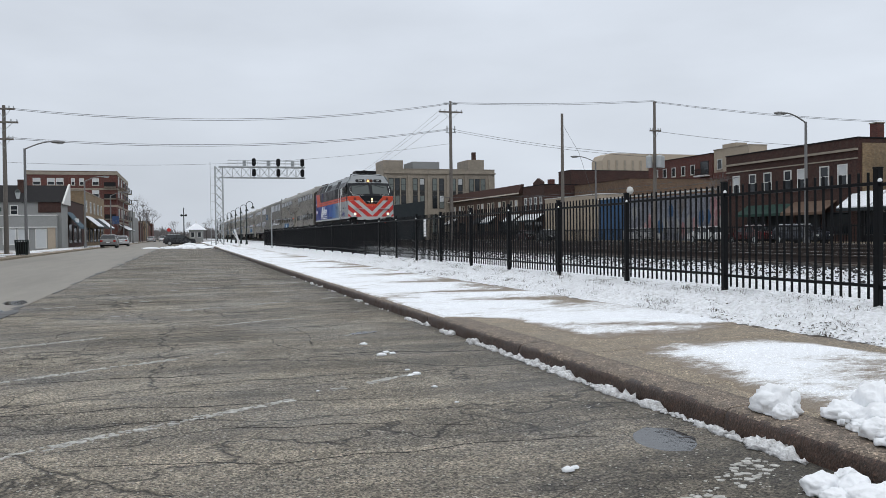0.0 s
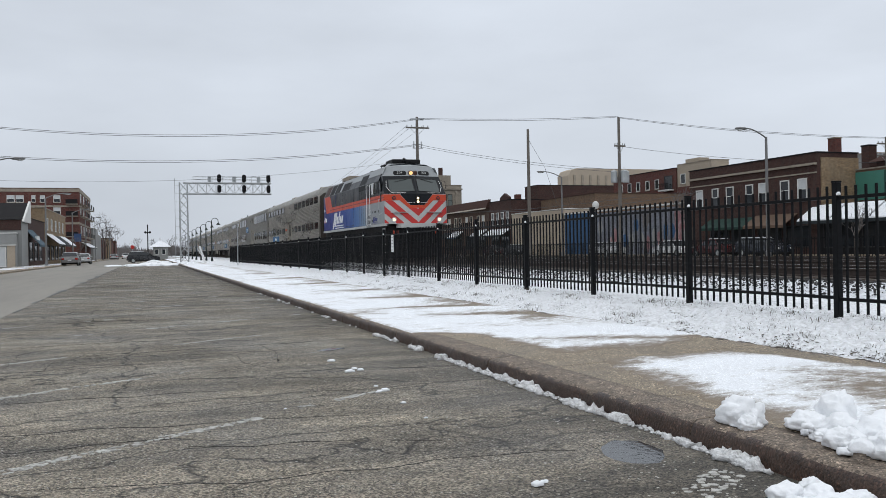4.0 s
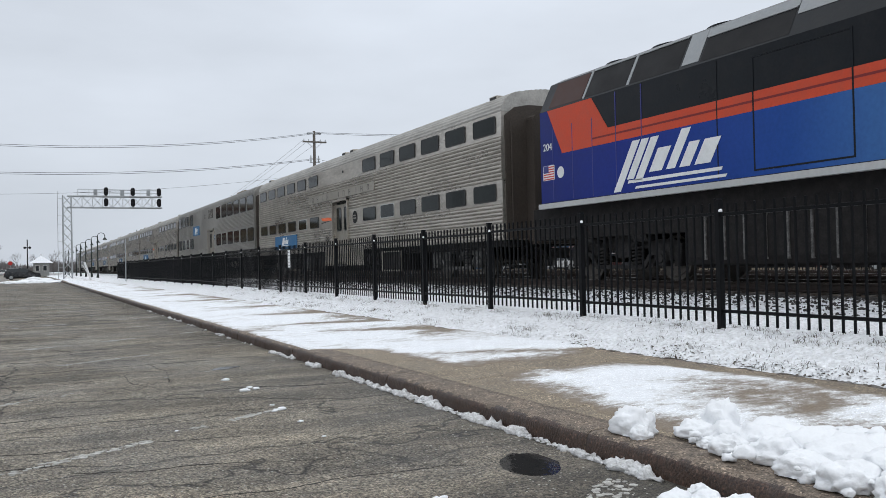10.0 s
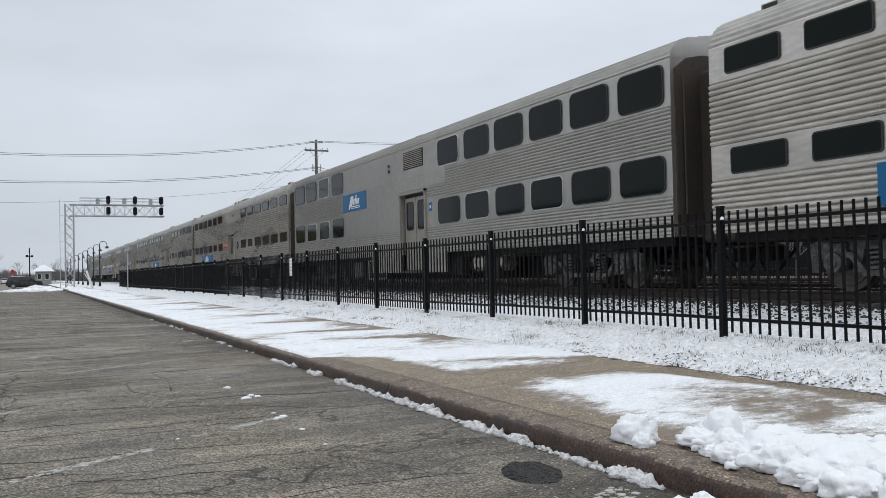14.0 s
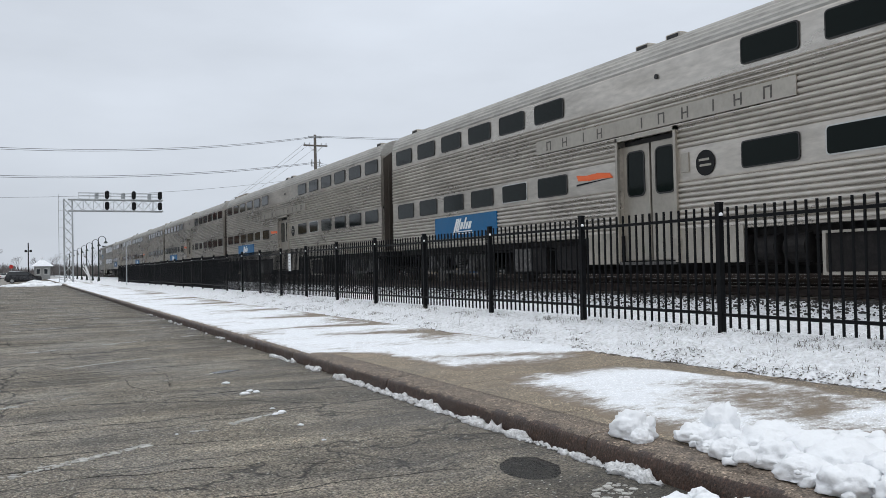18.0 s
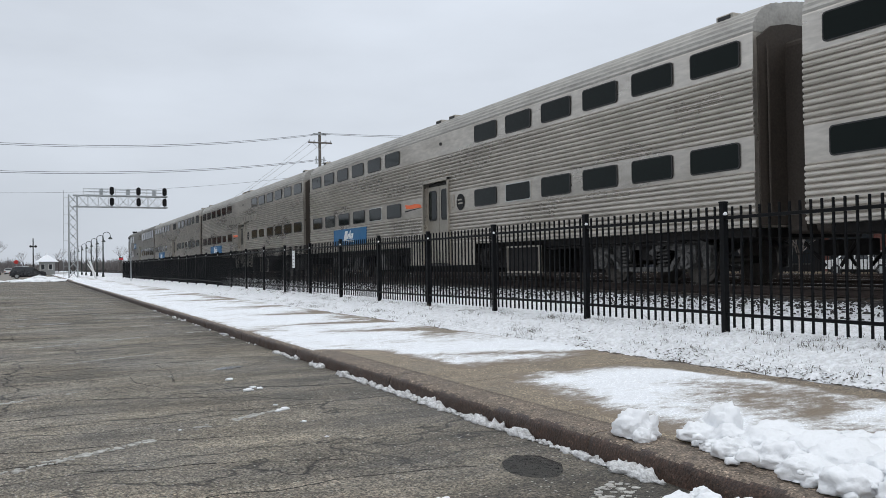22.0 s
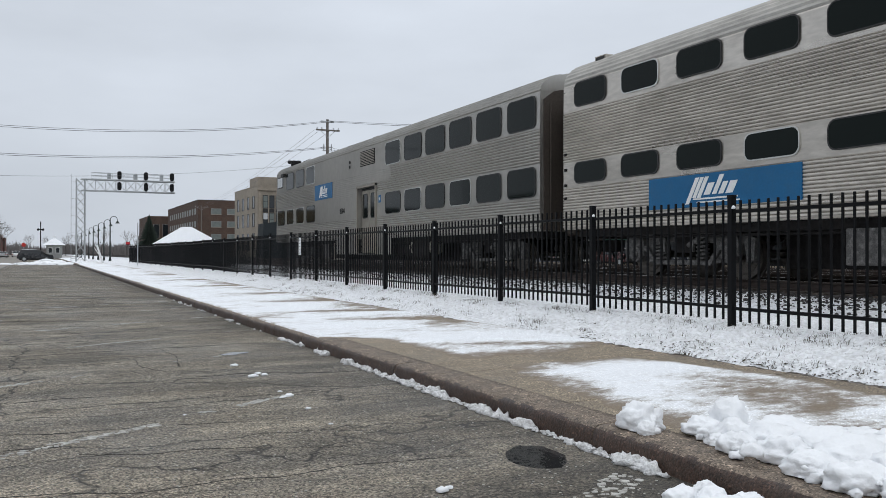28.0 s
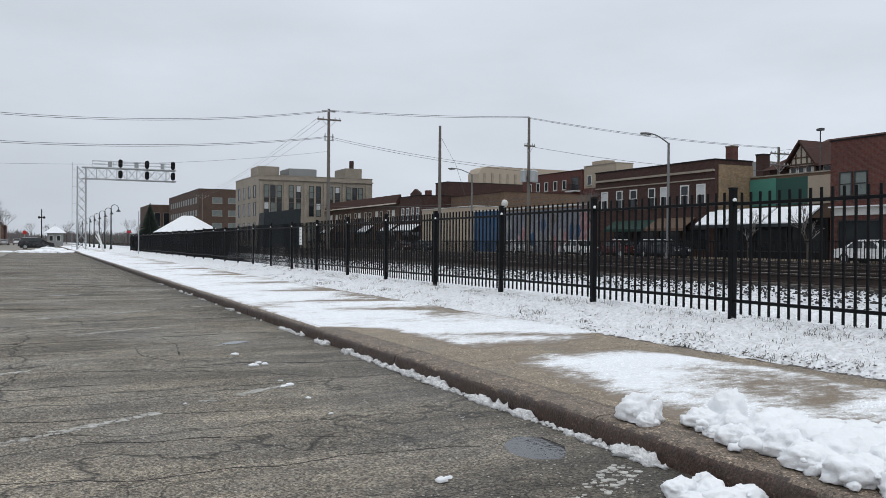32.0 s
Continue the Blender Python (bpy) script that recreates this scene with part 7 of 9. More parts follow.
def car_a(name, label, board, number=""):
    """A fluted car with small windows: six pairs on either side of a centre door."""
    L = CAR_L
    car = thing(name, None, label, "railway carriage", "carriages of the train")
    d0, d1 = L - 13.46, L - 11.82
    body_parts(car, "A", [(0, 0), (d0, 0), (d0, 0.24), (d1, 0.24), (d1, 0), (L, 0)], L, M["steel"], "fluted weathered stainless steel body")
    for side in (-1, 1):
        x0, x1 = sorted((side * 1.575, side * 1.598))
        part("skirt", bbox(x0, x1, d0 - 1.6, d0 - 0.08, 0.64, 1.3), M["steel_flat"], car, "plain steel skirt beside the door")
        part("skirt", bbox(x0, x1, d1 + 0.08, d1 + 1.1, 0.64, 1.3), M["steel_flat"], car, "plain steel skirt beside the door")
        for k in range(6):
            for z in (4.19, 2.45):
                sh = 0.0 if z > 3 else -0.08
                yf, yb = 0.87 + 1.664 * k, L - 0.98 - 1.664 * k + sh
                alu = (k * 7 + int(z * 3)) % 5 == 0 and z < 3
                for y in (yf - sh * 0.5, yb):
                    car_window(car, y, z, 1.19, 0.46, 0.07, "frame_alu" if alu else "frame_dark", side)
    car_door(car, d0, d1)
    if board:
        part("name_board", bbox(-1.634, -1.602, L - 16.25, L - 8.8, 3.24, 3.56, 0.004), M["steel_flat"], car, "plain steel name board with dark letters' shapes")
        n = board
        for k in range(n):
            y = L - 16.0 + 7.0 * (k + 0.5) / n
            if n > 10 and k == n - 5:
                continue
            bs = box(bmesh.new(), -1.639, -1.633, y - 0.095, y - 0.06, 3.29, 3.50)
            if k % 3 != 2:
                box(bs, -1.639, -1.633, y + 0.05, y + 0.085, 3.29, 3.50)
                box(bs, -1.6385, -1.6332, y - 0.06, y + 0.05, (3.47, 3.38)[k % 2], (3.50, 3.41)[k % 2])
            part("board_stroke", bs, M["board_mark"], car, "dark plain stroke")
    part("emblem_panel", bbox(-1.628, -1.590, L - 6.84, L - 3.22, 1.46, 2.07, 0.004), M["blue"], car, "blue emblem panel")
    name_logo(car, 1.15, 0.46, -1.636, L - 4.95, 1.78, M["white_paint"])
    y0 = L - 11.6
    ob = prism(bmesh.new(), [(y0, 2.43), (y0 + 0.45, 2.45), (y0 + 0.8, 2.44), (y0 + 1.2, 2.47), (y0 + 1.27, 2.60), (y0 + 0.9, 2.56), (y0 + 0.5, 2.58), (y0 + 0.1, 2.54)], "x", -1.606, -1.600)
    part("orange_mark", ob, M["orange_logo"], car, "orange slanted mark")
    part("mark_shadow", prism(bmesh.new(), [(L - 11.62, 2.43), (L - 10.33, 2.36), (L - 10.33, 2.40), (L - 11.3, 2.43)], "x", -1.605, -1.600), M["black_paint"], car)
    dl = bmesh.new()
    tube(dl, (-1.612, L - 14.23, 2.42), (-1.598, L - 14.23, 2.42), 0.23, seg=28)
    disc = part("round_emblem", dl, M["black_paint"], car, "round dark emblem")
    eb = box(bmesh.new(), -1.616, -1.611, L - 14.38, L - 14.10, 2.36, 2.40)
    box(eb, -1.616, -1.611, L - 14.33, L - 14.08, 2.46, 2.50)
    part("emblem_bars", eb, M["steel_flat"], disc)
    part("side_box", bbox(-1.62, -1.59, L - 13.82, L - 13.62, 2.30, 2.66, 0.01), M["steel_flat"], car, "small steel hatch")
    if number:
        me = text_mesh(number, 0.26)
        me.materials.append(M["black_paint"])
        t = part("car_number", me, None, car, "dark stencilled number")
        t.matrix_basis = Matrix.Translation((-1.612, L - 11.1, 1.70)) @ Euler((math.pi / 2, 0, -math.pi / 2)).to_matrix().to_4x4()
    for yv in (L - 12.2, L - 13.1, L - 1.1, 0.95):
        v = part("roof_vent", bbox(-1.26, -1.02, yv - 0.2, yv + 0.2, 4.86, 5.07, 0.02), M["steel_flat"], car)
        part("vent_opening", bbox(-1.275, -1.24, yv - 0.15, yv + 0.15, 4.97, 5.04, 0.005), M["frame_dark"], v)
    part("marker_lamp", tube(bmesh.new(), (-1.62, L - 13.0, 4.22), (-1.585, L - 13.0, 4.22), 0.05, seg=10), M["frame_dark"], car)
    car_end(car, 0, -1)
    car_end(car, L, 1)
    equipment(car, L, "A" + name + str(board))
    truck(car, 3.4)
    truck(car, L - 3.4)
    return car


def blue_panel_b(car, L):
    part("emblem_panel", bbox(-1.616, -1.588, L - 9.05, L - 6.62, 2.97, 3.62, 0.004), M["blue"], car, "blue emblem panel")
    name_logo(car, 1.15, 0.5, -1.624, L - 7.85, 3.30, M["white_paint"])


def car_b(name, label, cab, number=""):
    """A smoother car with tall rounded windows, a louvre and double doors towards its rear."""
    L = CAR_L
    car = thing(name, None, label, "railway carriage", "carriages of the train")
    d0, d1 = L - 14.0, L - 12.15
    body_parts(car, "B", [(0, 0), (d0, 0), (d0, 0.24), (d1, 0.24), (d1, 0), (L, 0)], L, M["steel_new"], "lightly fluted brushed steel body")
    for side in (-1, 1):
        x0, x1 = sorted((side * 1.585, side * 1.600))
        pl = bbox(x0, x1, L - 12.0, L - 6.6, 1.98, 4.55)
        part("plain_sheet", pl, M["steel_new"], car, "plain steel sheet round the emblem")
        pl2 = bbox(x0, x1, L - 15.4, L - 14.1, 1.98, 2.9)
        part("plain_sheet", pl2, M["steel_new"], car)
        pl3 = bbox(x0, x1, L - 15.4, L - 12.0, 3.22, 4.55)
        part("plain_sheet", pl3, M["steel_new"], car)
        part("skirt", bbox(x0, x1, d0 - 1.4, d0 - 0.08, 0.64, 1.3), M["steel_new"], car)
        part("skirt", bbox(x0, x1, d1 + 0.08, d1 + 2.6, 0.64, 1.3), M["steel_new"], car)
        for k in range(6):
            yf = 0.86 + 1.69 * k
            car_window(car, yf, 4.13, 1.36, 0.80, 0.16, "frame_alu" if k == 5 else "frame_dark", side)
            car_window(car, yf, 2.42, 1.36, 0.74, 0.16, "frame_alu" if k in (2, 4) else "frame_dark", side)
        for k in range(3 if cab else 4):
            yb = L - 2.56 - 1.69 * k if cab else L - 0.90 - 1.69 * k
            car_window(car, yb, 4.15, 1.33, 0.80, 0.16, "frame_alu" if k == 2 else "frame_dark", side)
        for k in range(4):
            yb = L - 0.92 - 1.69 * k
            car_window(car, yb, 2.42, 1.30, 0.74, 0.16, "frame_alu" if k in (1, 2) else "frame_dark", side)
    car_door(car, d0, d1)
    lv = part("louvre", bbox(-1.612, -1.59, L - 13.9, L - 12.4, 3.92, 4.48, 0.01), M["black_paint"], car, "dark louvred grille")
    slat_me = to_mesh("slat", bbox(-1.630, -1.606, L - 13.87, L - 12.43, -0.012, 0.012), M["steel_flat"])
    for k in range(9):
        s = part("slat", slat_me, None, lv)
        s.location = (0, 0, 3.965 + 0.058 * k)
    blue_panel_b(car, L)
    part("marker_lamp", tube(bmesh.new(), (-1.625, L - 11.2, 4.2), (-1.59, L - 11.2, 4.2), 0.06, seg=10), M["frame_dark"], car)
    part("marker_lamp", tube(bmesh.new(), (-1.625, L - 11.2, 4.03), (-1.59, L - 11.2, 4.03), 0.06, seg=10), M["frame_dark"], car)
    wc = part("access_sign", bbox(-1.606, -1.592, L - 14.48, L - 14.26, 2.48, 2.74, 0.004), M["blue"], car, "small blue access sign")
    part("sign_mark", tube(bmesh.new(), (-1.610, L - 14.37, 2.61), (-1.605, L - 14.37, 2.61), 0.055, seg=12), M["white_paint"], wc)
    part("small_emblem", tube(bmesh.new(), (-1.608, L - 15.1, 2.55), (-1.594, L - 15.1, 2.55), 0.10, seg=18), M["frame_dark"], car)
    if number:
        me = text_mesh(number, 0.30)
        me.materials.append(M["black_paint"])
        t = part("car_number", me, None, car, "dark stencilled number")
        t.matrix_basis = Matrix.Translation((-1.607, L - 10.3, 2.35)) @ Euler((math.pi / 2, 0, -math.pi / 2)).to_matrix().to_4x4()
    rr = random.Random(4)
    for yv in (L - 9.0, L - 10.4, L - 12.0, L - 13.2, L - 14.4):
        part("roof_unit", bbox(-0.85, 0.85, yv - 0.3, yv + 0.3, 4.95, 5.15 + 0.06 * rr.random(), 0.03), M["steel_flat"], car)
    if cab:
        for side in (-1, 1):
            x0, x1 = sorted((side * 1.590, side * 1.606))
            cw = part("cab_window", bbox(x0, x1, L - 1.24, L - 0.22, 3.92, 4.48, 0.01), M["frame_dark"], car, "sliding cab window")
            xx = side * 1.608
            for a, b in ((L - 1.18, L - 0.76), (L - 0.70, L - 0.28)):
                part("sash", bbox(min(xx, xx + side * 0.004), max(xx, xx + side * 0.004), a, b, 3.97, 4.43), M["win_light"], cw, "pale sash pane")
        f = bmesh.new()
        prism(f, rounded(0.9, 0.75, 0.1, 4, -0.75, 4.1), "y", L + 0.031, L + 0.045)
        prism(f, rounded(0.9, 0.75, 0.1, 4, 0.75, 4.1), "y", L + 0.031, L + 0.045)
        part("cab_windscreen", f, M["car_glass"], car, "dark cab windscreens")
        part("end_door", bbox(-0.45, 0.45, L + 0.03, L + 0.06, 1.3, 3.4, 0.02), M["steel_flat"], car)
        hb = bmesh.new()
        for i, (dx, ln) in enumerate(((-1.05, 0.62), (-0.85, 0.52), (-0.65, 0.44))):
            tube(hb, (dx, L - 1.05, 5.30), (dx, L - 1.05 + ln, 5.30), 0.03, 0.10, 12)
        box(hb, -1.08, -0.6, L - 1.0, L - 0.8, 4.95, 5.29)
        part("air_horn", hb, M["black_paint"], car, "black roof air horns")
        ab = bmesh.new()
        pipe(ab, [(-0.6, L - 1.15, 5.05), (-0.6, L - 1.3, 5.25), (-0.6, L - 2.6, 5.28), (-0.6, L - 3.2, 5.05)], 0.015)
        part("roof_rail", ab, M["frame_dark"], car)
        bx = bbox(-1.75, -1.6, L - 1.75, L - 1.35, 4.42, 4.58, 0.02)
        part("side_mirror", bx, M["frame_dark"], car, "small dark mirror box")
        an = bmesh.new()
        for yv in (L - 4.7, L - 7.1):
            pipe(an, [(-0.4, yv, 5.05), (-0.4, yv, 5.28), (-0.4, yv - 0.18, 5.28)], 0.02)
        part("antenna", an, M["frame_dark"], car)
        ld = bmesh.new()
        for z in (1.5, 1.8, 2.1):
            pipe(ld, [(-1.4, L + 0.06, z), (-1.1, L + 0.06, z)], 0.015)
        part("end_steps", ld, M["truck"], car)
    car_end(car, 0, -1)
    car_end(car, L, 1, cab)
    equipment(car, L, "B" + name)
    truck(car, 3.4)
    truck(car, L - 3.4)
    return car


def car_c(name, label, number):
    """A finely fluted car with rounded windows and a wide centre door."""
    L = CAR_L
    car = thing(name, None, label, "railway carriage", "carriages of the train")
    d0, d1 = L - 13.55, L - 11.7
    body_parts(car, "C", [(0, 0), (d0, 0), (d0, 0.24), (d1, 0.24), (d1, 0), (L, 0)], L, M["steel"], "finely fluted weathered steel body")
    for side in (-1, 1):
        x0, x1 = sorted((side * 1.575, side * 1.600))
        for ya, yb in ((L - 15.2, d0 - 0.075), (d1 + 0.075, L - 9.9)):
            part("plain_sheet", bbox(x0, x1, ya, yb, 2.1, 2.78), M["steel_flat"], car)
        part("skirt", bbox(x0, x1, d0 - 2.0, d0 - 0.08, 0.64, 1.3), M["steel_flat"], car)
        part("skirt", bbox(x0, x1, d1 + 0.08, d1 + 1.6, 0.64, 1.3), M["steel_flat"], car)
        for k in range(6):
            for z, h in ((4.23, 0.55), (2.48, 0.48)):
                yf, yb = 0.95 + 1.675 * k, L - 1.03 - 1.675 * k
                alu = (k, z > 3) in ((1, True), (3, False))
                for y in (yf, yb):
                    if k == 5 and z < 3 and y == yb:
                        continue
                    car_window(car, y, z, 1.16, h, 0.15, "frame_alu" if alu else "frame_dark", side)
    car_door(car, d0, d1)
    part("emblem_panel", bbox(-1.616, -1.590, L - 6.68, L - 3.01, 1.53, 2.13, 0.004), M["blue"], car, "blue emblem panel")
    name_logo(car, 1.3, 0.5, -1.624, L - 4.7, 1.84, M["white_paint"])
    disc = part("round_emblem", tube(bmesh.new(), (-1.612, L - 14.4, 2.42), (-1.598, L - 14.4, 2.42), 0.28, seg=28), M["black_paint"], car, "round dark emblem")
    eb = box(bmesh.new(), -1.616, -1.611, L - 14.6, L - 14.26, 2.34, 2.39)
    box(eb, -1.616, -1.611, L - 14.52, L - 14.22, 2.46, 2.51)
    part("emblem_bars", eb, M["steel_flat"], disc)
    part("grille", bbox(-1.61, -1.585, L - 13.6, L - 12.1, 3.95, 4.45, 0.01), M["black_paint"], car, "dark intake grille")
    part("access_sign", bbox(-1.606, -1.592, L - 11.55, L - 11.3, 2.35, 2.70, 0.004), M["blue"], car, "small blue access sign")
    me = text_mesh(number, 0.28)
    me.materials.append(M["black_paint"])
    t = part("car_number", me, None, car, "dark stencilled number")
    t.matrix_basis = Matrix.Translation((-1.607, L - 10.8, 2.5)) @ Euler((math.pi / 2, 0, -math.pi / 2)).to_matrix().to_4x4()
    for yv in (L - 0.95, 0.95):
        v = part("roof_vent", bbox(-1.26, -1.02, yv - 0.2, yv + 0.2, 4.86, 5.07, 0.02), M["steel_flat"], car)
        part("vent_opening", bbox(-1.275, -1.24, yv - 0.15, yv + 0.15, 4.97, 5.04, 0.005), M["frame_dark"], v)
    bo = bmesh.new()
    for z in (1.9, 2.2, 2.55, 2.9):
        box(bo, -1.615, -1.58, L - 0.14, L - 0.06, z, z + 0.06)
    part("end_brackets", bo, M["under"], car)
    car_end(car, 0, -1)
    car_end(car, L, 1)
    equipment(car, L, "C" + name)
    truck(car, 3.4)
    truck(car, L - 3.4)
    return car


# ---- the locomotive ----
M["loco_dark"] = mat("dark_grey_paint", (0.009, 0.011, 0.014), 0.36, var=0.25, scale=1.2, fine=20, bump=0.03, spec=0.28, dirt=(0.022, 0.021, 0.02), dirt_amount=0.4, edge=0.5)
M["loco_truck"] = mat("dusty_black_truck", (0.016, 0.015, 0.015), 0.8, 0.0, 0.4, 4, 40, 0.3, spec=0.25, dirt=(0.05, 0.048, 0.045), dirt_amount=0.5)
M["loco_grey"] = mat("silver_grey_paint", (0.275, 0.292, 0.303), 0.45, var=0.08, scale=1.0, fine=16, bump=0.03, dirt=(0.25, 0.25, 0.25), dirt_amount=0.35)
M["loco_white"] = mat("grimy_white_paint", (0.43, 0.44, 0.435), 0.45, var=0.08, scale=1.5, fine=16, bump=0.03, dirt=(0.35, 0.34, 0.33), dirt_amount=0.35)
M["red"] = mat("red_stripe_paint", (0.50, 0.034, 0.030), 0.42, var=0.08, spec=0.3, dirt=(0.30, 0.06, 0.05), dirt_amount=0.3)
M["pin_red"] = mat("dark_red_pinline", (0.19, 0.022, 0.022), 0.45, var=0.1, spec=0.3)
M["navy"] = mat("navy_paint", (0.03, 0.035, 0.18), 0.45, var=0.08)
M["screen"] = glass("windscreen_glass", (0.05, 0.062, 0.06), 0.04)
M["lamp_on"] = glow("lit_headlamp", (1.0, 0.78, 0.48), 1.15)
M["lamp_warm"] = glow("lit_beacon", (1.0, 0.60, 0.25), 0.9)
M["lamp_off"] = mat("unlit_amber_lens", (0.09, 0.04, 0.03), 0.2, var=0.1, bump=0)
M["gyra"] = mat("bronze_lamp_case", (0.10, 0.065, 0.05), 0.5, var=0.2)
M["lamp_red"] = mat("red_lens", (0.35, 0.03, 0.02), 0.25, var=0.05, bump=0)
M["chrome"] = mat("chrome_rim", (0.7, 0.7, 0.68), 0.2, 1.0, 0.05, bump=0)


def fade_mat():
    """The livery's lower side: deep blue at the rear, paling to grey towards the cab."""
    m = mat("fading_blue_livery", (1, 1, 1), 0.38, var=0.10, spec=0.2, scale=1.2, fine=16, bump=0.03, dirt=None)
    n, l = m.node_tree.nodes, m.node_tree.links
    b = n["Principled BSDF"]
    co = n.new("ShaderNodeTexCoord")
    sep = n.new("ShaderNodeSeparateXYZ")
    l.new(co.outputs["Object"], sep.inputs[0])
    rg_ = n.new("ShaderNodeMapRange")
    rg_.inputs["From Min"].default_value, rg_.inputs["From Max"].default_value = 0.0, -15.4
    l.new(sep.outputs["Y"], rg_.inputs["Value"])
    ramp = n.new("ShaderNodeValToRGB")
    e = ramp.color_ramp.elements
    e[0].position, e[0].color = 0.0, (0.008, 0.016, 0.13, 1)
    e[1].position, e[1].color = 1.0, (0.275, 0.292, 0.303, 1)
    for p, c in ((0.30, (0.008, 0.026, 0.21, 1)), (0.52, (0.012, 0.062, 0.27, 1)), (0.66, (0.05, 0.145, 0.34, 1)), (0.76, (0.18, 0.245, 0.32, 1)), (0.80, (0.275, 0.292, 0.303, 1))):
        e.new(p).color = c
    l.new(rg_.outputs[0], ramp.inputs[0])
    old = b.inputs["Base Color"].links[0].from_node
    l.new(ramp.outputs[0], old.inputs[6])
    return m


M["fade"] = fade_mat()


def locomotive():
    lo = thing("diesel_locomotive", None, "blue, grey and orange diesel locomotive with red chevrons on its nose", "locomotive")
    W = 1.6
    sec = [(-W, 1.98), (-W, 4.13), (-1.27, 4.80), (-0.95, 4.95), (0, 5.02), (0.95, 4.95), (1.27, 4.80), (W, 4.13), (W, 1.98)]
    part("body", loft([[(x, y, z) for x, z in sec] for y in (-0.86, -14.5)]), M["loco_dark"], lo, "dark grey painted body")
    part("side_wedge", loft([[(x, y, z) for x, z in ((-W, 1.98), (-W, 3.42), (W, 3.42), (W, 1.98))] for y in (-14.5, -15.43)]), M["loco_grey"], lo)
    # nose of flat facets with a crease down the middle
    lev = ((1.96, W, -15.95, -15.56), (3.42, W, -15.84, -15.45), (4.34, 1.47, -15.17, -14.813), (4.86, 1.16, -14.84, -14.563), (5.04, 0.95, -14.3, -14.074))
    def yface(x, z):
        for a, b in zip(lev, lev[1:]):
            if z <= b[0] + 1e-6:
                f = (z - a[0]) / (b[0] - a[0])
                w, yc, ys = (a[i] + f * (b[i] - a[i]) for i in (1, 2, 3))
                return yc + (ys - yc) * min(1, abs(x) / w)
        return lev[-1][2]
    def nose_part(name, i, j, material, label=""):
        bm = bmesh.new()
        rows = []
        for z, w, yc, ys in lev[i:j + 1]:
            rows.append([bm.verts.new(p) for p in ((-w, -14.1, z), (-w, ys, z), (0, yc, z), (w, ys, z), (w, -14.1, z))])
        for a, b in zip(rows, rows[1:]):
            for k in range(4):
                bm.faces.new((a[k], a[k + 1], b[k + 1], b[k]))
            bm.faces.new((a[4], a[0], b[0], b[4]))
        bm.faces.new(rows[0][::-1])
        bm.faces.new(rows[-1])
        return part(name, bm, material, lo, label)
    nose_part("nose", 0, 1, M["loco_white"], "grimy white nose plate")
    nose_part("cab_front", 1, 2, M["loco_dark"], "dark grey sloping cab front")
    nose_part("brow", 2, 4, M["loco_grey"], "silver grey brow over the windscreen")
    def patch(bm, poly, off0, off1):
        """A thin plate over a polygon (x, z) that lies on one half of the nose."""
        front = [bm.verts.new((x, yface(x, z) - off1, z)) for x, z in poly]
        back = [bm.verts.new((x, yface(x, z) - off0, z)) for x, z in poly]
        n = len(poly)
        bm.faces.new(front)
        bm.faces.new(back[::-1])
        for k in range(n):
            bm.faces.new((front[k], front[(k + 1) % n], back[(k + 1) % n], back[k]))
    def top(u):
        return float(np.interp(u, [0, 0.42, 0.86, 1.6], [2.72, 2.72, 3.10, 3.10]))
    for s in (-1, 1):
        ob = bmesh.new()
        patch(ob, [(0, 2.72), (s * 0.42, 2.72), (s * 0.36, 2.86), (0, 2.86)], -0.002, 0.006)
        patch(ob, [(s * 0.42, 2.72), (s * 0.86, 3.10), (s * 0.82, 3.36), (s * 0.36, 2.86)], -0.002, 0.006)
        patch(ob, [(s * 0.86, 3.10), (s * 1.6, 3.10), (s * 1.6, 3.40), (s * 0.86, 3.40), (s * 0.82, 3.36)], -0.002, 0.006)
        part("nose_band", ob, M["orange"], lo, "orange band round the nose")
        db = bmesh.new()
        patch(db, [(0, 2.865), (s * 0.355, 2.865), (s * 0.815, 3.37), (s * 0.80, 3.42), (0, 3.42)], -0.002, 0.007)
        part("nose_panel", db, M["loco_dark"], lo)
        for k, a in enumerate((-1.576, -0.94, -0.304, 0.332)):
            rb_ = bmesh.new()
            us = steps(0, 1.6, 0.05)
            made = False
            for u0, u1 in zip(us, us[1:]):
                q = []
                for u in (u0, u1):
                    lo_, hi_ = max(1.975, 1.99 + a + 0.9 * u), min(top(u) - 0.003, 1.99 + a + 0.34 + 0.9 * u)
                    q.append((lo_, hi_))
                if q[0][1] > q[0][0] + 0.002 and q[1][1] > q[1][0] + 0.002:
                    patch(rb_, [(s * u0, q[0][0]), (s * u1, q[1][0]), (s * u1, q[1][1]), (s * u0, q[0][1])], -0.002, 0.005)
                    made = True
            if made:
                part("chevron_stripe", rb_, M["red"], lo, "red diagonal stripe")
            else:
                rb_.free()
        ws = bmesh.new()
        patch(ws, [(s * 0.10, 3.56), (s * 1.22, 3.50), (s * 1.30, 3.62), (s * 1.24, 4.16), (s * 0.12, 4.20)], 0.0, 0.010)
        w_ = part("windscreen", ws, M["screen"], lo, "grey-green windscreen")
        fr = bmesh.new()
        pts = [(s * 0.10, 3.56), (s * 1.22, 3.50), (s * 1.30, 3.62), (s * 1.24, 4.16), (s * 0.12, 4.20), (s * 0.10, 3.56)]
        pipe(fr, [(x, yface(x, z) - 0.012, z) for x, z in pts], 0.014, 5)
        part("gasket", fr, M["frame_dark"], w_)
        wp = bmesh.new()
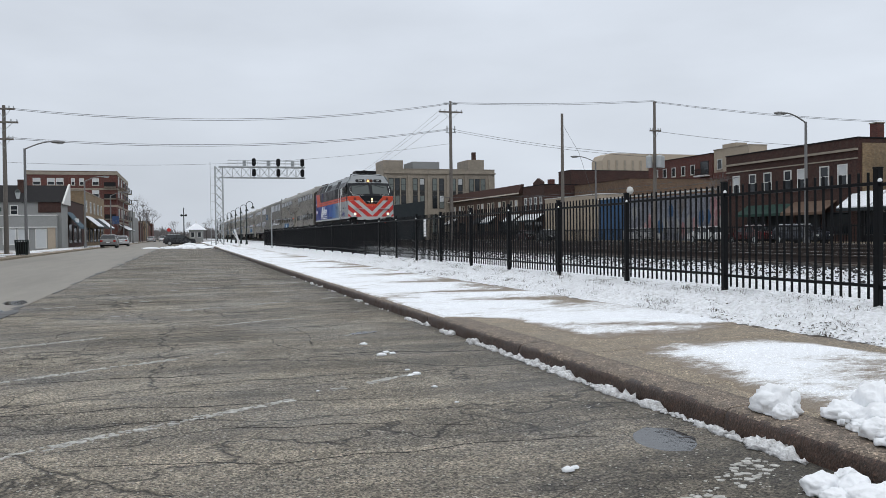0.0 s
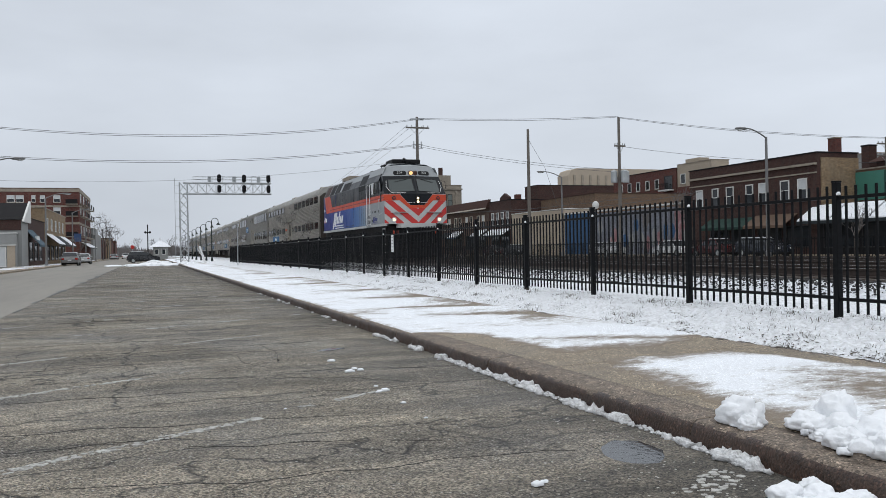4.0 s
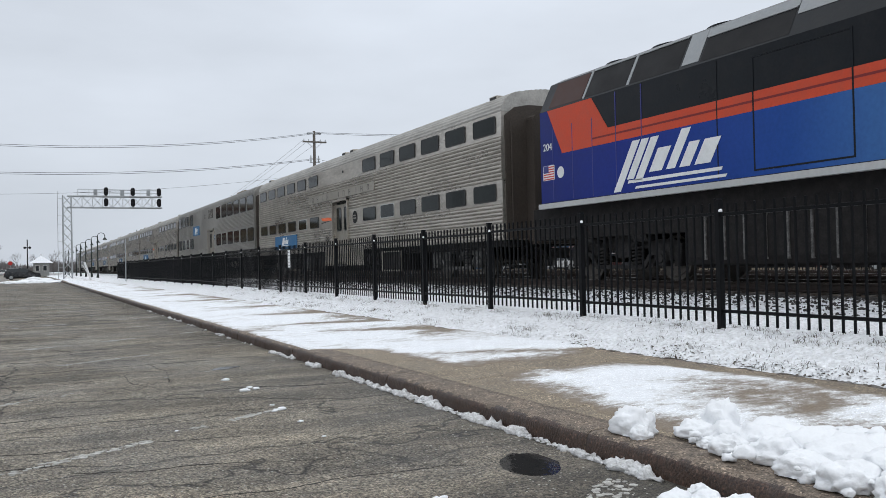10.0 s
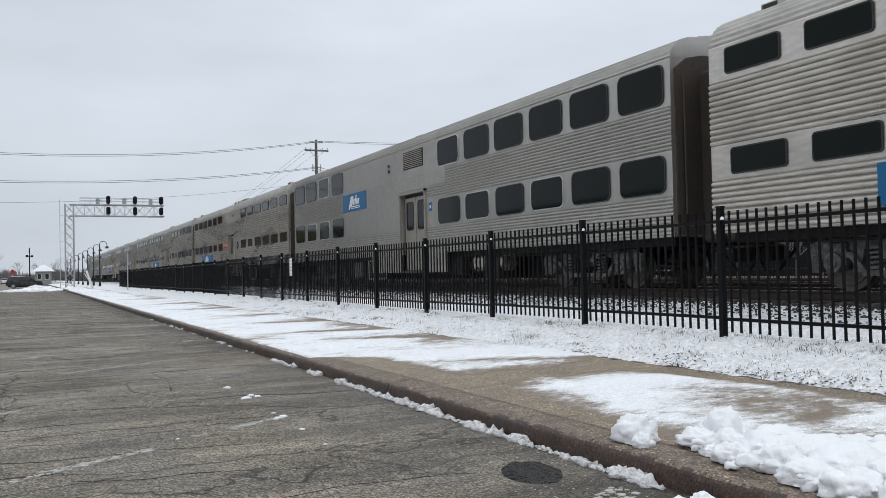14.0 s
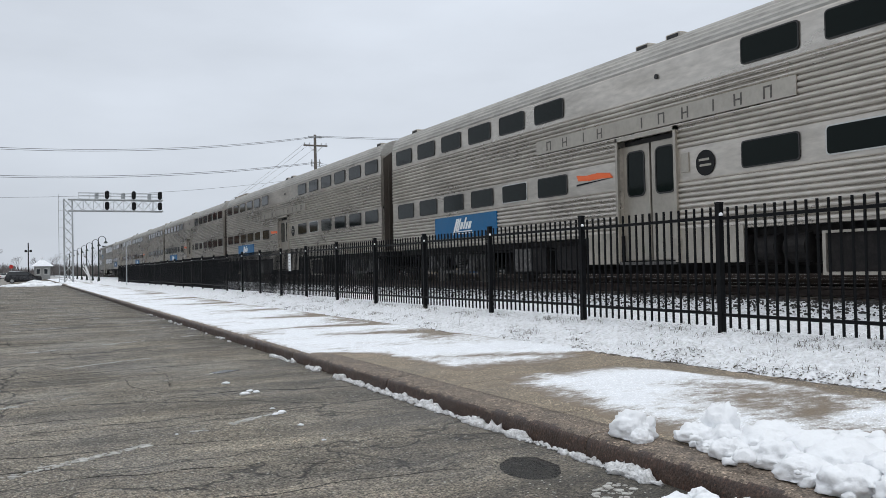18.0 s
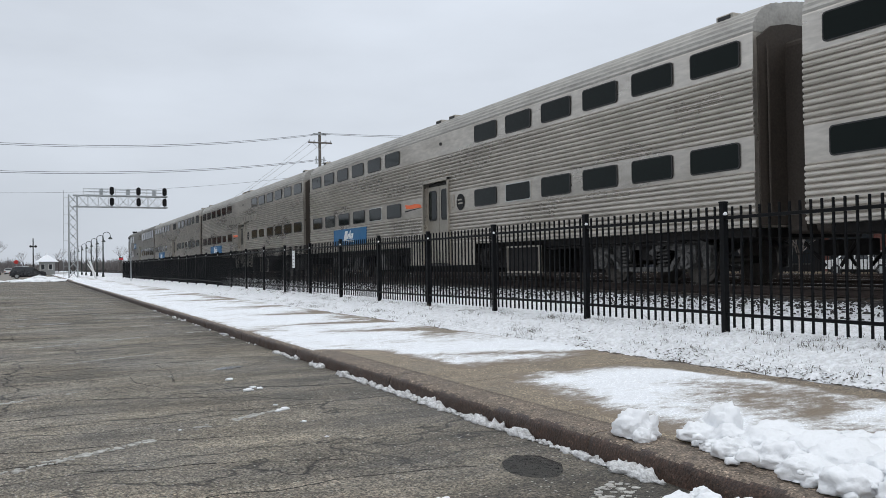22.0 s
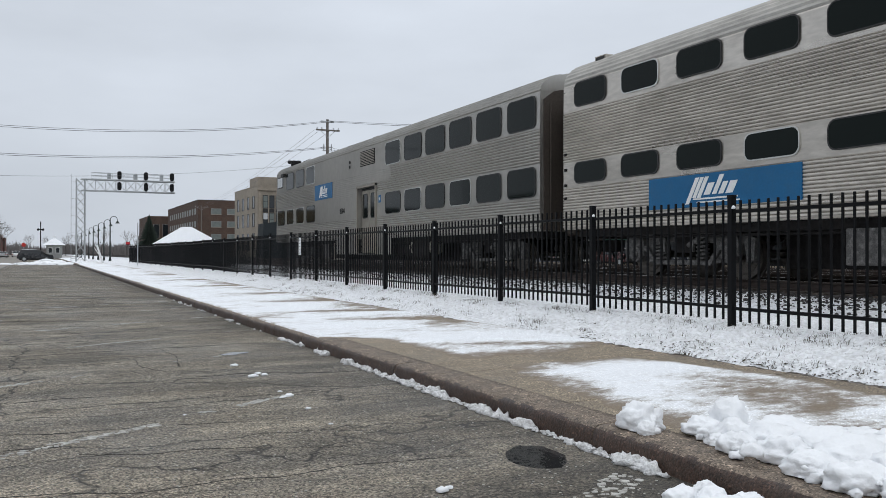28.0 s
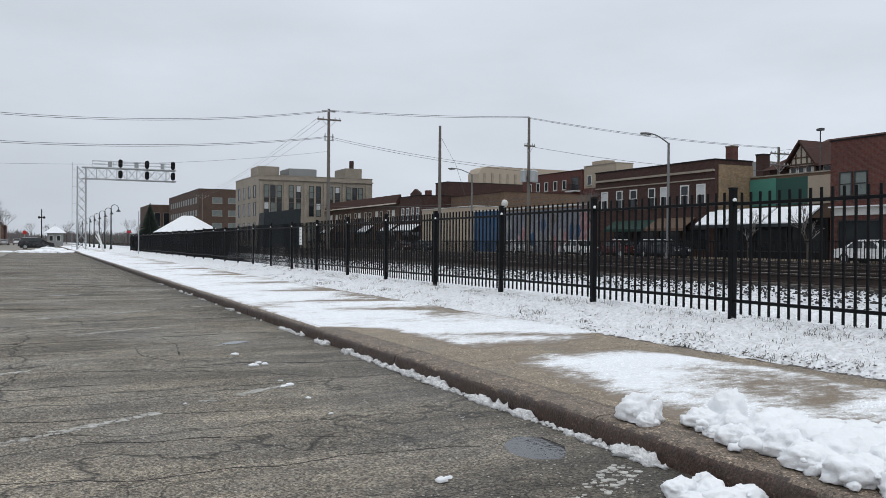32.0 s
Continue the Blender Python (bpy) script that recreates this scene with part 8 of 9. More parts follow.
        pipe(wp, [(x, yface(x, z) - 0.03, z) for x, z in ((s * 0.35, 4.18), (s * 0.6, 4.12), (s * 1.0, 4.02))], 0.010, 5)
        part("wiper", wp, M["black_paint"], lo)
        hr = bmesh.new()
        pipe(hr, [(x, yface(x, z) - 0.06, z) for x, z in ((s * 1.36, 4.10), (s * 1.42, 3.78), (s * 1.25, 3.47), (s * 0.75, 3.46), (s * 0.55, 3.46))], 0.014, 6)
        part("windscreen_rail", hr, M["chrome"], lo, "silver handrail under the windscreen")
        hr2 = bmesh.new()
        pipe(hr2, [(x, yface(x, z) - d, z) for x, z, d in ((s * 0.12, 2.99, 0.0), (s * 0.14, 2.99, 0.06), (s * 0.52, 2.99, 0.06), (s * 0.54, 3.03, 0.0))], 0.012, 6)
        part("nose_rail", hr2, M["chrome"], lo)
        sh = bmesh.new()
        patch(sh, [(s * 0.52, 2.50), (s * 1.30, 2.50), (s * 1.30, 2.53), (s * 0.52, 2.53)], -0.01, 0.13)
        part("nose_step", sh, M["loco_white"], lo, "narrow step across the nose")
        for x, z, r, lit, nm in ((s * 1.13, 3.22, 0.075, "lamp_red", "marker_lamp"), (s * 1.16, 2.16, 0.10, "lamp_on", "ditch_lamp")):
            y = yface(x, z)
            h = part(nm, tube(bmesh.new(), (x, y + 0.02, z), (x, y - 0.05, z), r * 1.25, r * 1.2, 20), M["chrome"] if nm == "ditch_lamp" else M["frame_dark"], lo, "round lamp housing")
            part("lens", tube(bmesh.new(), (x, y - 0.049, z), (x, y - 0.062, z), r * 0.72, r * 0.6, 18), M[lit], h, "lit lamp lens" if nm == "ditch_lamp" else "red lamp lens")
        nb = bmesh.new()
        pts = [(s * (0.62 + a), 4.50 + b) for a, b in rounded(0.62, 0.22, 0.09, 4)]
        patch(nb, pts if s > 0 else pts[::-1], 0.0, 0.02)
        p = part("number_board", nb, M["black_paint"], lo, "black number board")
        me = text_mesh("204", 0.19)
        me.materials.append(M["loco_white"])
        t = part("number", me, None, p, "white engine number")
        x, z = s * 0.62, 4.50
        c = Vector((x, yface(x, z), z))
        ux = (Vector((x + 0.1, yface(x + 0.1, z), z)) - c).normalized()
        uz = (Vector((x, yface(x, z + 0.05), z + 0.05)) - c).normalized()
        un = ux.cross(uz).normalized()
        uz = un.cross(ux)
        t.matrix_basis = Matrix.Translation(c + un * 0.026) @ Matrix((ux, uz, un)).transposed().to_4x4()
    for z in (3.02, 3.19):
        y = yface(0, z)
        h = part("headlamp", tube(bmesh.new(), (0, y + 0.03, z), (0, y - 0.06, z), 0.095, 0.095, 20), M["black_paint"], lo, "black headlamp housing")
        part("lens", tube(bmesh.new(), (0, y - 0.059, z), (0, y - 0.07, z), 0.066, 0.055, 18), M["lamp_on"], h, "lit headlamp lens")
    part("headlamp_plate", bbox(-0.13, 0.13, yface(0, 3.1) - 0.035, yface(0, 3.1) + 0.1, 2.90, 3.31, 0.02), M["black_paint"], lo)
    for x, lit in ((-0.10, "lamp_warm"), (0.12, "lamp_off")):
        y = yface(x, 4.50)
        h = part("gyra_lamp", tube(bmesh.new(), (x, y + 0.1, 4.50), (x, y - 0.10, 4.48), 0.125, 0.125, 20), M["gyra"], lo, "bronze brow lamp housing")
        part("lens", tube(bmesh.new(), (x, y - 0.099, 4.48), (x, y - 0.11, 4.478), 0.095, 0.085, 18), M[lit], h)
    # painted sides
    def ypos(d):
        return -(d + 0.55) if d > 2 else -0.86 - d * 0.845
    for s in (-1, 1):
        def side(name, poly, material, a=0.0, b=0.006, label=""):
            x0, x1 = s * (W + a), s * (W + b)
            return part(name, prism(bmesh.new(), [(ypos(d), z) for d, z in poly], "x", min(x0, x1), max(x0, x1)), material, lo, label)
        side("lower_side", [(0.0, 2.0), (15.0, 2.0), (15.0, 3.08), (1.02, 3.08), (0.36, 4.12), (0.0, 4.12)], M["fade"], label="blue side paint fading to grey")
        side("side_stripe", [(2.85, 3.08), (14.9, 3.08), (14.9, 3.40), (2.85, 3.40)], M["orange"], 0.0, 0.007, "orange stripe along the side")
        side("pin_line", [(2.3, 3.225), (14.9, 3.225), (14.9, 3.265), (2.3, 3.265)], M["pin_red"], 0.0, 0.0085)
        side("rear_flash", [(1.03, 3.08), (2.845, 3.08), (2.845, 3.40), (2.3, 4.12), (0.37, 4.12)], M["orange"], 0.0, 0.007, "orange flash at the rear")
        sb = bmesh.new()
        x0, x1 = sorted((s * (W - 0.1), s * (W + 0.03)))
        for a, b in ((-0.12, 9.3), (9.4, 11.7), (12.5, 15.1)):
            box(sb, x0, x1, ypos(b), ypos(a), 1.87, 1.985)
        part("sill", sb, M["loco_white"], lo, "white sill strip")
        for d in (0.6, 1.5, 2.3, 3.1, 3.9, 5.9, 9.98, 10.40, 10.82, 11.24, 11.62):
            part("panel_seam", prism(bmesh.new(), [(ypos(d) - 0.012, 2.03), (ypos(d) + 0.012, 2.03), (ypos(d) + 0.012, 4.10 if d > 3 else 3.7), (ypos(d) - 0.012, 4.10 if d > 3 else 3.7)], "x", *sorted((s * W, s * (W + 0.0095)))), M["loco_dark"] if d > 4 else M["navy"], lo)
        dr = ring_mesh(bmesh.new(), [(ypos(6.7), 2.08), (ypos(8.6), 2.08), (ypos(8.6), 4.0), (ypos(6.7), 4.0)], [(ypos(6.73), 2.11), (ypos(8.57), 2.11), (ypos(8.57), 3.97), (ypos(6.73), 3.97)], "x", *sorted((s * W, s * (W + 0.010))))
        part("door_outline", dr, M["loco_dark"], lo, "flush engine-room door")
        # roof slope with its dark intakes
        def slope(name, a, b, f0, f1, material, out=0.006, label=""):
            p0, p1 = Vector((s * W, 0, 4.13)), Vector((s * 1.27, 0, 4.80))
            nrm = Vector((s * 0.67, 0, 0.33)).normalized()
            q0, q1 = p0 + (p1 - p0) * f0, p0 + (p1 - p0) * f1
            bm = bmesh.new()
            vs = []
            for base, o in ((q0, -0.02), (q1, -0.02), (q1, out), (q0, out)):
                pt = base + nrm * o
                vs.append([bm.verts.new((pt.x, ypos(d), pt.z)) for d in (a, b)])
            for k in range(4):
                bm.faces.new((vs[k][0], vs[(k + 1) % 4][0], vs[(k + 1) % 4][1], vs[k][1]))
            bm.faces.new([v[0] for v in vs])
            bm.faces.new([v[1] for v in vs][::-1])
            return part(name, bm, material, lo, label)
        for a, b, f0 in ((1.94, 2.02, 0.05), (3.44, 3.52, 0.05), (5.02, 5.45, 0.1), (5.46, 7.48, 0.78), (7.5, 9.85, 0.55), (9.87, 11.33, 0.86), (11.35, 14.2, 0.5)):
            slope("roof_slope", a, b, f0, 1.0, M["loco_grey"], 0.008, "silver grey roof slope")
        slope("radiator_intake", 0.4, 1.9, 0.06, 0.95, mat("rusty_mesh", (0.05, 0.02, 0.015), 0.7, var=0.3, fine=60), 0.006, "rusty dark radiator mesh") if s < 0 else None
        for a, b, f1 in ((2.05, 3.4, 0.95), (3.55, 4.95, 0.95), (5.5, 7.45, 0.74), (9.9, 11.3, 0.82)):
            slope("intake_grille", a, b, 0.06, f1, M["black_paint"], 0.004, "black intake grille")
            slope("grille_lip", a, b, f1, f1 + 0.05, M["loco_grey"], 0.02)
        side("intake_side", [(9.9, 3.86), (11.3, 3.86), (11.3, 4.12), (9.9, 4.12)], M["black_paint"], 0.0, 0.012)
        # cab windows, door, rails, steps
        def pane(d0, d1, z0, z1, frame, trap=0.0):
            yc, zc = ypos((d0 + d1) / 2), (z0 + z1) / 2
            w, h = d1 - d0, z1 - z0
            o, i = rounded(w, h, 0.07, 4, yc, zc), rounded(w - 0.07, h - 0.07, 0.05, 4, yc, zc)
            def skew(pts):
                return [(y + (trap * (z - z0) / h if y < yc else 0), z) for y, z in pts]
            f = part("cab_window", ring_mesh(bmesh.new(), skew(o), skew(i), "x", *sorted((s * (W - 0.004), s * (W + 0.022)))), M[frame], lo, "cab side window frame")
            part("pane", prism(bmesh.new(), skew(i), "x", *sorted((s * W, s * (W + 0.008)))), M["car_glass"], f)
        pane(12.60, 13.14, 3.50, 4.10, "frame_alu")
        pane(13.27, 13.69, 3.54, 4.10, "frame_dark")
        pane(13.98, 14.43, 3.58, 4.10, "frame_dark", 0.14)
        pane(12.02, 12.34, 3.30, 4.02, "frame_dark")
        part("window_guard", bbox(*sorted((s * (W + 0.06), s * (W + 0.10))), ypos(13.12), ypos(12.96), 3.55, 4.08, 0.01), M["white_paint"], lo, "pale wind deflector")
        rl = bmesh.new()
        for d in (11.78, 12.46):
            pipe(rl, [(s * W, ypos(d), 1.98), (s * (W + 0.07), ypos(d), 2.02), (s * (W + 0.07), ypos(d), 4.02), (s * W, ypos(d), 4.08)], 0.018, 6)
        part("grab_rail", rl, M["white_paint"], lo, "white vertical grab rail")
        st = part("step_recess", bbox(*sorted((s * (W - 0.2), s * (W + 0.0085))), ypos(12.38), ypos(11.88), 1.90, 2.62, 0.005), M["loco_grey"], lo)
        sb2 = bmesh.new()
        for z in (2.02, 2.28, 2.52):
            box(sb2, *sorted((s * (W + 0.004), s * (W + 0.05))), ypos(12.36), ypos(11.90), z, z + 0.035)
        part("cab_step", sb2, M["loco_white"], st)
        # flat black plates stand in for the shaded hollows between the treads
        for z in (2.08, 2.34):
            part("step_shadow_box", bbox(*sorted((s * W, s * (W + 0.012))), ypos(12.34), ypos(11.92), z, z + 0.15), M["black_paint"], st, "black plate painted as the shadow in a step opening")
        ht = part("cab_hatch", bbox(*sorted((s * W, s * (W + 0.016))), ypos(14.1), ypos(12.62), 2.06, 2.78, 0.006), M["loco_grey"], lo, "bolted grey side hatch")
        for d, z in ((12.75, 2.62), (13.25, 2.62), (13.4, 2.62), (13.95, 2.62), (12.75, 2.2)):
            part("latch", bbox(*sorted((s * (W + 0.015), s * (W + 0.03))), ypos(d) - 0.03, ypos(d) + 0.03, z - 0.05, z + 0.05), M["frame_dark"], ht)
        nr = bmesh.new()
        pipe(nr, [(s * W, ypos(14.2), 3.2), (s * (W + 0.06), ypos(14.2), 3.2), (s * (W + 0.06), ypos(14.2), 2.7), (s * W, ypos(14.25), 2.66)], 0.014, 6)
        pipe(nr, [(s * W, ypos(14.2), 2.45), (s * (W + 0.06), ypos(14.25), 2.45), (s * (W + 0.06), ypos(14.75), 2.5), (s * W, ypos(14.78), 2.5)], 0.014, 6)
        part("nose_grab", nr, M["loco_white"], lo)
        part("nose_notch", bbox(*sorted((s * W, s * (W + 0.012))), ypos(14.5), ypos(14.28), 3.06, 3.48, 0.01), M["black_paint"], lo, "dark recess behind the nose")
        br = bmesh.new()
        pipe(br, [(s * 1.45, -14.75, 4.2), (s * 1.78, -14.85, 4.1), (s * 1.80, -14.9, 3.72), (s * 1.5, -15.0, 3.62)], 0.012, 6)
        part("mirror_rail", br, M["frame_dark"], lo) if s > 0 else br.free()
    name_logo(lo, 3.0, 1.03, -W - 0.014, ypos(4.5), 2.55, M["white_paint"])
    name_logo(lo, 0.95, 0.36, -W - 0.024, ypos(13.25), 2.22, M["navy"], "small_name_logo")
    me = text_mesh("204", 0.24)
    me.materials.append(M["white_paint"])
    t = part("side_number", me, None, lo, "white engine number")
    t.matrix_basis = Matrix.Translation((-W - 0.012, ypos(0.36), 3.28)) @ Euler((math.pi / 2, 0, -math.pi / 2)).to_matrix().to_4x4()
    fl = part("flag_decal", bbox(-W - 0.011, -W, ypos(0.66), ypos(0.12), 2.52, 2.86), M["white_paint"], lo, "small striped flag decal")
    for k in range(6):
        part("flag_stripe", bbox(-W - 0.013, -W - 0.010, ypos(0.64), ypos(0.14), 2.53 + 0.055 * k, 2.556 + 0.055 * k), M["red"], fl)
    part("flag_canton", bbox(-W - 0.0145, -W - 0.011, ypos(0.38), ypos(0.14), 2.69, 2.855), M["navy"], fl)
    part("round_emblem", tube(bmesh.new(), (-W - 0.013, ypos(0.95), 2.66), (-W, ypos(0.95), 2.66), 0.13, seg=24), M["white_paint"], lo, "round white emblem")
    # roof
    for d in (1.7, 3.3, 4.9, 8.6):
        f = part("roof_fan", tube(bmesh.new(), (0, ypos(d), 4.90), (0, ypos(d), 5.12), 0.62, 0.6, 28), M["loco_dark"], lo, "round roof fan")
        part("fan_guard", tube(bmesh.new(), (0, ypos(d), 5.12), (0, ypos(d), 5.14), 0.52, 0.5, 24), M["under"], f)
    part("roof_unit", bbox(-0.75, 0.75, ypos(13.55), ypos(12.3), 4.92, 5.28, 0.06), M["black_paint"], lo, "black air-conditioner on the cab roof")
    rk = bmesh.new()
    pipe(rk, [(-0.7, ypos(11.3), 4.8), (-0.7, ypos(11.3), 5.12), (-0.7, ypos(12.1), 5.12), (-0.7, ypos(12.1), 4.85)], 0.025, 6)
    pipe(rk, [(0.7, ypos(11.3), 4.8), (0.7, ypos(11.3), 5.12), (0.7, ypos(12.1), 5.12), (0.7, ypos(12.1), 4.85)], 0.025, 6)
    box(rk, -0.75, 0.75, ypos(12.1), ypos(11.3), 5.11, 5.16)
    part("roof_hatch", rk, M["black_paint"], lo)
    hb = bmesh.new()
    for dx, dz, ln in ((-0.36, 0.0, 0.26), (-0.18, 0.06, 0.30), (0.0, 0.0, 0.22), (0.22, -0.04, 0.34), (0.4, -0.02, 0.26)):
        tube(hb, (dx, -14.0, 5.16 + dz), (dx, -14.0 - ln, 5.17 + dz), 0.045, 0.09, 12)
    box(hb, -0.42, 0.46, -14.05, -13.95, 4.95, 5.24)
    part("air_horn", hb, M["black_paint"], lo, "black air horns on the cab roof")
    # platform, pilot and underframe
    pb = bmesh.new()
    prism(pb, [(-0.98, -15.8), (-0.92, -16.02), (-0.6, -16.2), (0.6, -16.2), (0.92, -16.02), (0.98, -15.8), (0.98, -15.4), (-0.98, -15.4)], "z", 1.76, 1.95)
    part("anticlimber", pb, M["loco_white"], lo, "grey-white buffer plate")
    part("underframe", bbox(-1.35, 1.35, -15.4, -0.1, 1.15, 1.90, 0.02), M["under"], lo, "dark grimy underframe")
    plw = bmesh.new()
    prism(plw, [(-1.45, -15.25), (0, -15.95), (1.45, -15.25), (1.4, -15.1), (0, -15.7), (-1.4, -15.1)], "z", 0.30, 1.05)
    prism(plw, [(-1.45, -15.25), (1.45, -15.25), (1.45, -15.1), (-1.45, -15.1)], "z", 1.05, 1.8)
    part("snow_plough", plw, M["under"], lo, "black pilot plough")
    cp = bbox(-0.16, 0.16, -16.35, -15.3, 0.78, 1.08, 0.04)
    part("coupler", cp, M["under"], lo, "dark front coupler")
    hs = bmesh.new()
    for x in (-1.1, -0.85, -0.6, 0.6, 0.85, 1.1):
        pipe(hs, [(x, -15.3, 1.65), (x, -15.55, 1.45), (x * 0.95, -15.55, 1.0), (x * 0.9, -15.4, 0.85)], 0.028, 6)
    part("air_hose", hs, M["frame_dark"], lo)
    for x in (-1.15, -0.95, 1.0):
        part("hose_fitting", tube(bmesh.new(), (x, -15.5, 1.60), (x, -15.62, 1.50), 0.06, 0.05, 10), M["orange"], lo, "orange hose fitting")
    for s in (-1, 1):
        ld = bmesh.new()
        for z in (0.55, 0.95, 1.35, 1.72):
            box(ld, *sorted((s * 1.20, s * 1.5)), -15.1, -14.65, z, z + 0.04)
        part("corner_step", ld, M["loco_white"], lo, "white edged corner step")
        for z in (0.62, 1.02, 1.42):
            part("ladder_tread", box(bmesh.new(), *sorted((s * 1.25, s * 1.5)), ypos(12.4), ypos(11.9), z, z + 0.04), M["truck"], lo)
    tk = part("fuel_tank", bbox(-1.4, 1.4, -10.2, -5.3, 0.50, 1.5, 0.18), M["under"], lo, "black ribbed fuel tank")
    for k in range(9):
        part("tank_rib", bbox(-1.43, -1.38, -9.6 + 0.46 * k, -9.56 + 0.46 * k, 0.62, 1.4), M["truck"], tk)
    dark = []
    for me_ in truck_meshes():
        c = me_.copy()
        c.materials.clear()
        c.materials.append(M["loco_truck"])
        dark.append(c)
    keep = WIN["truck"]
    WIN["truck"] = tuple(dark)
    truck(lo, -3.1, 1.37)
    truck(lo, -12.3, 1.37)
    WIN["truck"] = keep
    return lo


LOCO = locomotive()
CARS = [
    car_a("gallery_car", "weathered fluted stainless double-deck carriage with a blue panel", 11, "747"),
    car_b("gallery_car", "brushed steel double-deck carriage with tall windows and high blue panel", False),
    car_a("gallery_car", "weathered fluted stainless double-deck carriage with a blue panel", 11),
    car_a("gallery_car", "weathered fluted stainless double-deck carriage with a long name board", 10),
    car_a("gallery_car", "weathered fluted stainless double-deck carriage without name board", 0),
    car_a("gallery_car", "weathered fluted stainless double-deck carriage with a blue panel", 11),
    car_c("gallery_car", "finely fluted stainless double-deck carriage with rounded windows", "7324"),
    car_b("cab_car", "brushed steel cab car closing the train", True, "8584"),
]


# ---- parked cars ----
CAR_PAINT = {}


def paint(name, color):
    if name not in CAR_PAINT:
        CAR_PAINT[name] = mat("car_paint_" + name, color, 0.25, 0.1, 0.05, 2, 30, 0, dirt=(0.3, 0.29, 0.28), dirt_amount=0.2)
    return CAR_PAINT[name]


M["tyre"] = mat("tyre_rubber", (0.02, 0.02, 0.02), 0.8, var=0.2)
M["tail"] = mat("tail_lamp_red", (0.3, 0.015, 0.01), 0.25, var=0.05, bump=0)
M["head"] = mat("head_lamp_lens", (0.6, 0.62, 0.62), 0.15, var=0.05, bump=0)


def parked_car(x, y, z, rz, colour, rgb, label, L=4.6, Wd=1.8, Ht=1.5, suv=False, snow=0.0):
    """A car along its own y, its front towards -y."""
    c = thing("parked_car", pose(x, y, z, 0, 0, rz), label, "car", "parked cars")
    f, r_ = -L / 2, L / 2
    belt = 0.92 if not suv else 1.02
    if suv:
        prof = [(f, 0.35), (f - 0.02, 0.62), (f + 0.08, 0.86), (f + 0.95, belt), (f + 1.65, Ht - 0.06), (f + 2.2, Ht), (r_ - 0.5, Ht - 0.02), (r_ - 0.12, belt + 0.05), (r_, 0.75), (r_, 0.38)]
    else:
        prof = [(f, 0.35), (f - 0.02, 0.58), (f + 0.1, 0.74), (f + 1.15, belt - 0.02), (f + 1.95, Ht - 0.05), (f + 2.4, Ht), (r_ - 1.45, Ht - 0.03), (r_ - 0.75, belt + 0.06), (r_ - 0.05, belt - 0.02), (r_, 0.6), (r_, 0.38)]
    bm = bmesh.new()
    rows = []
    for s, k in ((-1, 1.0), (-0.94, 1.0), (0.94, 1.0), (1, 1.0)):
        rows.append([])
        for yy, zz in prof:
            t = max(0.0, (zz - belt) / max(0.01, Ht - belt))
            w = Wd / 2 * (1 - 0.2 * min(1, t))
            rows[-1].append(bm.verts.new((s * w * (1.0 if abs(s) < 1 else 1.0), yy * (1.0 if abs(s) < 1 else 0.985), zz)))
    for a, b in zip(rows, rows[1:]):
        for i in range(len(prof)):
            bm.faces.new((a[i], a[(i + 1) % len(prof)], b[(i + 1) % len(prof)], b[i]))
    bm.faces.new(rows[0][::-1])
    bm.faces.new(rows[-1])
    part("body", bm, paint(colour, rgb), c)
    for s in (-1, 1):
        wb = bmesh.new()
        a0, a1 = (f + 1.3, r_ - 0.45) if suv else (f + 1.45, r_ - 1.0)
        w0, w1 = Wd / 2 * 0.985 + 0.012, Wd / 2 * 0.83 + 0.012
        q = [(s * w0, a0, belt + 0.03), (s * w0, a1, belt + 0.05), (s * w1, a1 - 0.42, Ht - 0.11), (s * w1, a0 + 0.62, Ht - 0.11)]
        o = Vector((s * 0.006, 0, 0))
        vv = [wb.verts.new(Vector(p)) for p in q] + [wb.verts.new(Vector(p) - Vector((s * 0.03, 0, 0))) for p in q]
        for fc in ((0, 1, 2, 3), (7, 6, 5, 4), (0, 4, 5, 1), (1, 5, 6, 2), (2, 6, 7, 3), (3, 7, 4, 0)):
            wb.faces.new([vv[i] for i in fc])
        part("side_window", wb, M["win_dark"], c)
        mid = (a0 + a1) / 2
        part("pillar", bbox(*sorted((s * (w1 - 0.01), s * (w0 + 0.004))), mid - 0.05, mid + 0.03, belt + 0.03, Ht - 0.1), paint(colour, rgb), c)
        for yy in (f + 0.85, r_ - 0.85):
            wh = part("wheel", tube(bmesh.new(), (s * (Wd / 2 - 0.2), yy, 0.33), (s * (Wd / 2 + 0.01), yy, 0.33), 0.33, 0.33, 20), M["tyre"], c)
            part("rim", tube(bmesh.new(), (s * (Wd / 2 + 0.009), yy, 0.33), (s * (Wd / 2 + 0.02), yy, 0.33), 0.21, 0.19, 16), M["galv"], wh)
        part("tail_lamp", bbox(*sorted((s * (Wd / 2 - 0.32), s * (Wd / 2 - 0.04))), r_ - 0.06, r_ + 0.015, 0.72, 0.92, 0.01), M["tail"], c)
        part("head_lamp", bbox(*sorted((s * (Wd / 2 - 0.42), s * (Wd / 2 - 0.06))), f - 0.03, f + 0.12, 0.6, 0.74, 0.01), M["head"], c)
        part("mirror", bbox(*sorted((s * (Wd / 2 - 0.02), s * (Wd / 2 + 0.16))), f + 1.42, f + 1.54, belt + 0.02, belt + 0.16, 0.02), paint(colour, rgb), c)
    wbm = bmesh.new()
    i0 = 3
    (ya, za), (yb, zb) = prof[i0], prof[i0 + 1]
    w0, w1 = Wd / 2 * 0.9, Wd / 2 * 0.74
    prism(wbm, [(-w0, 0), (w0, 0), (w1, 1), (-w1, 1)], "z", 0, 0.02)
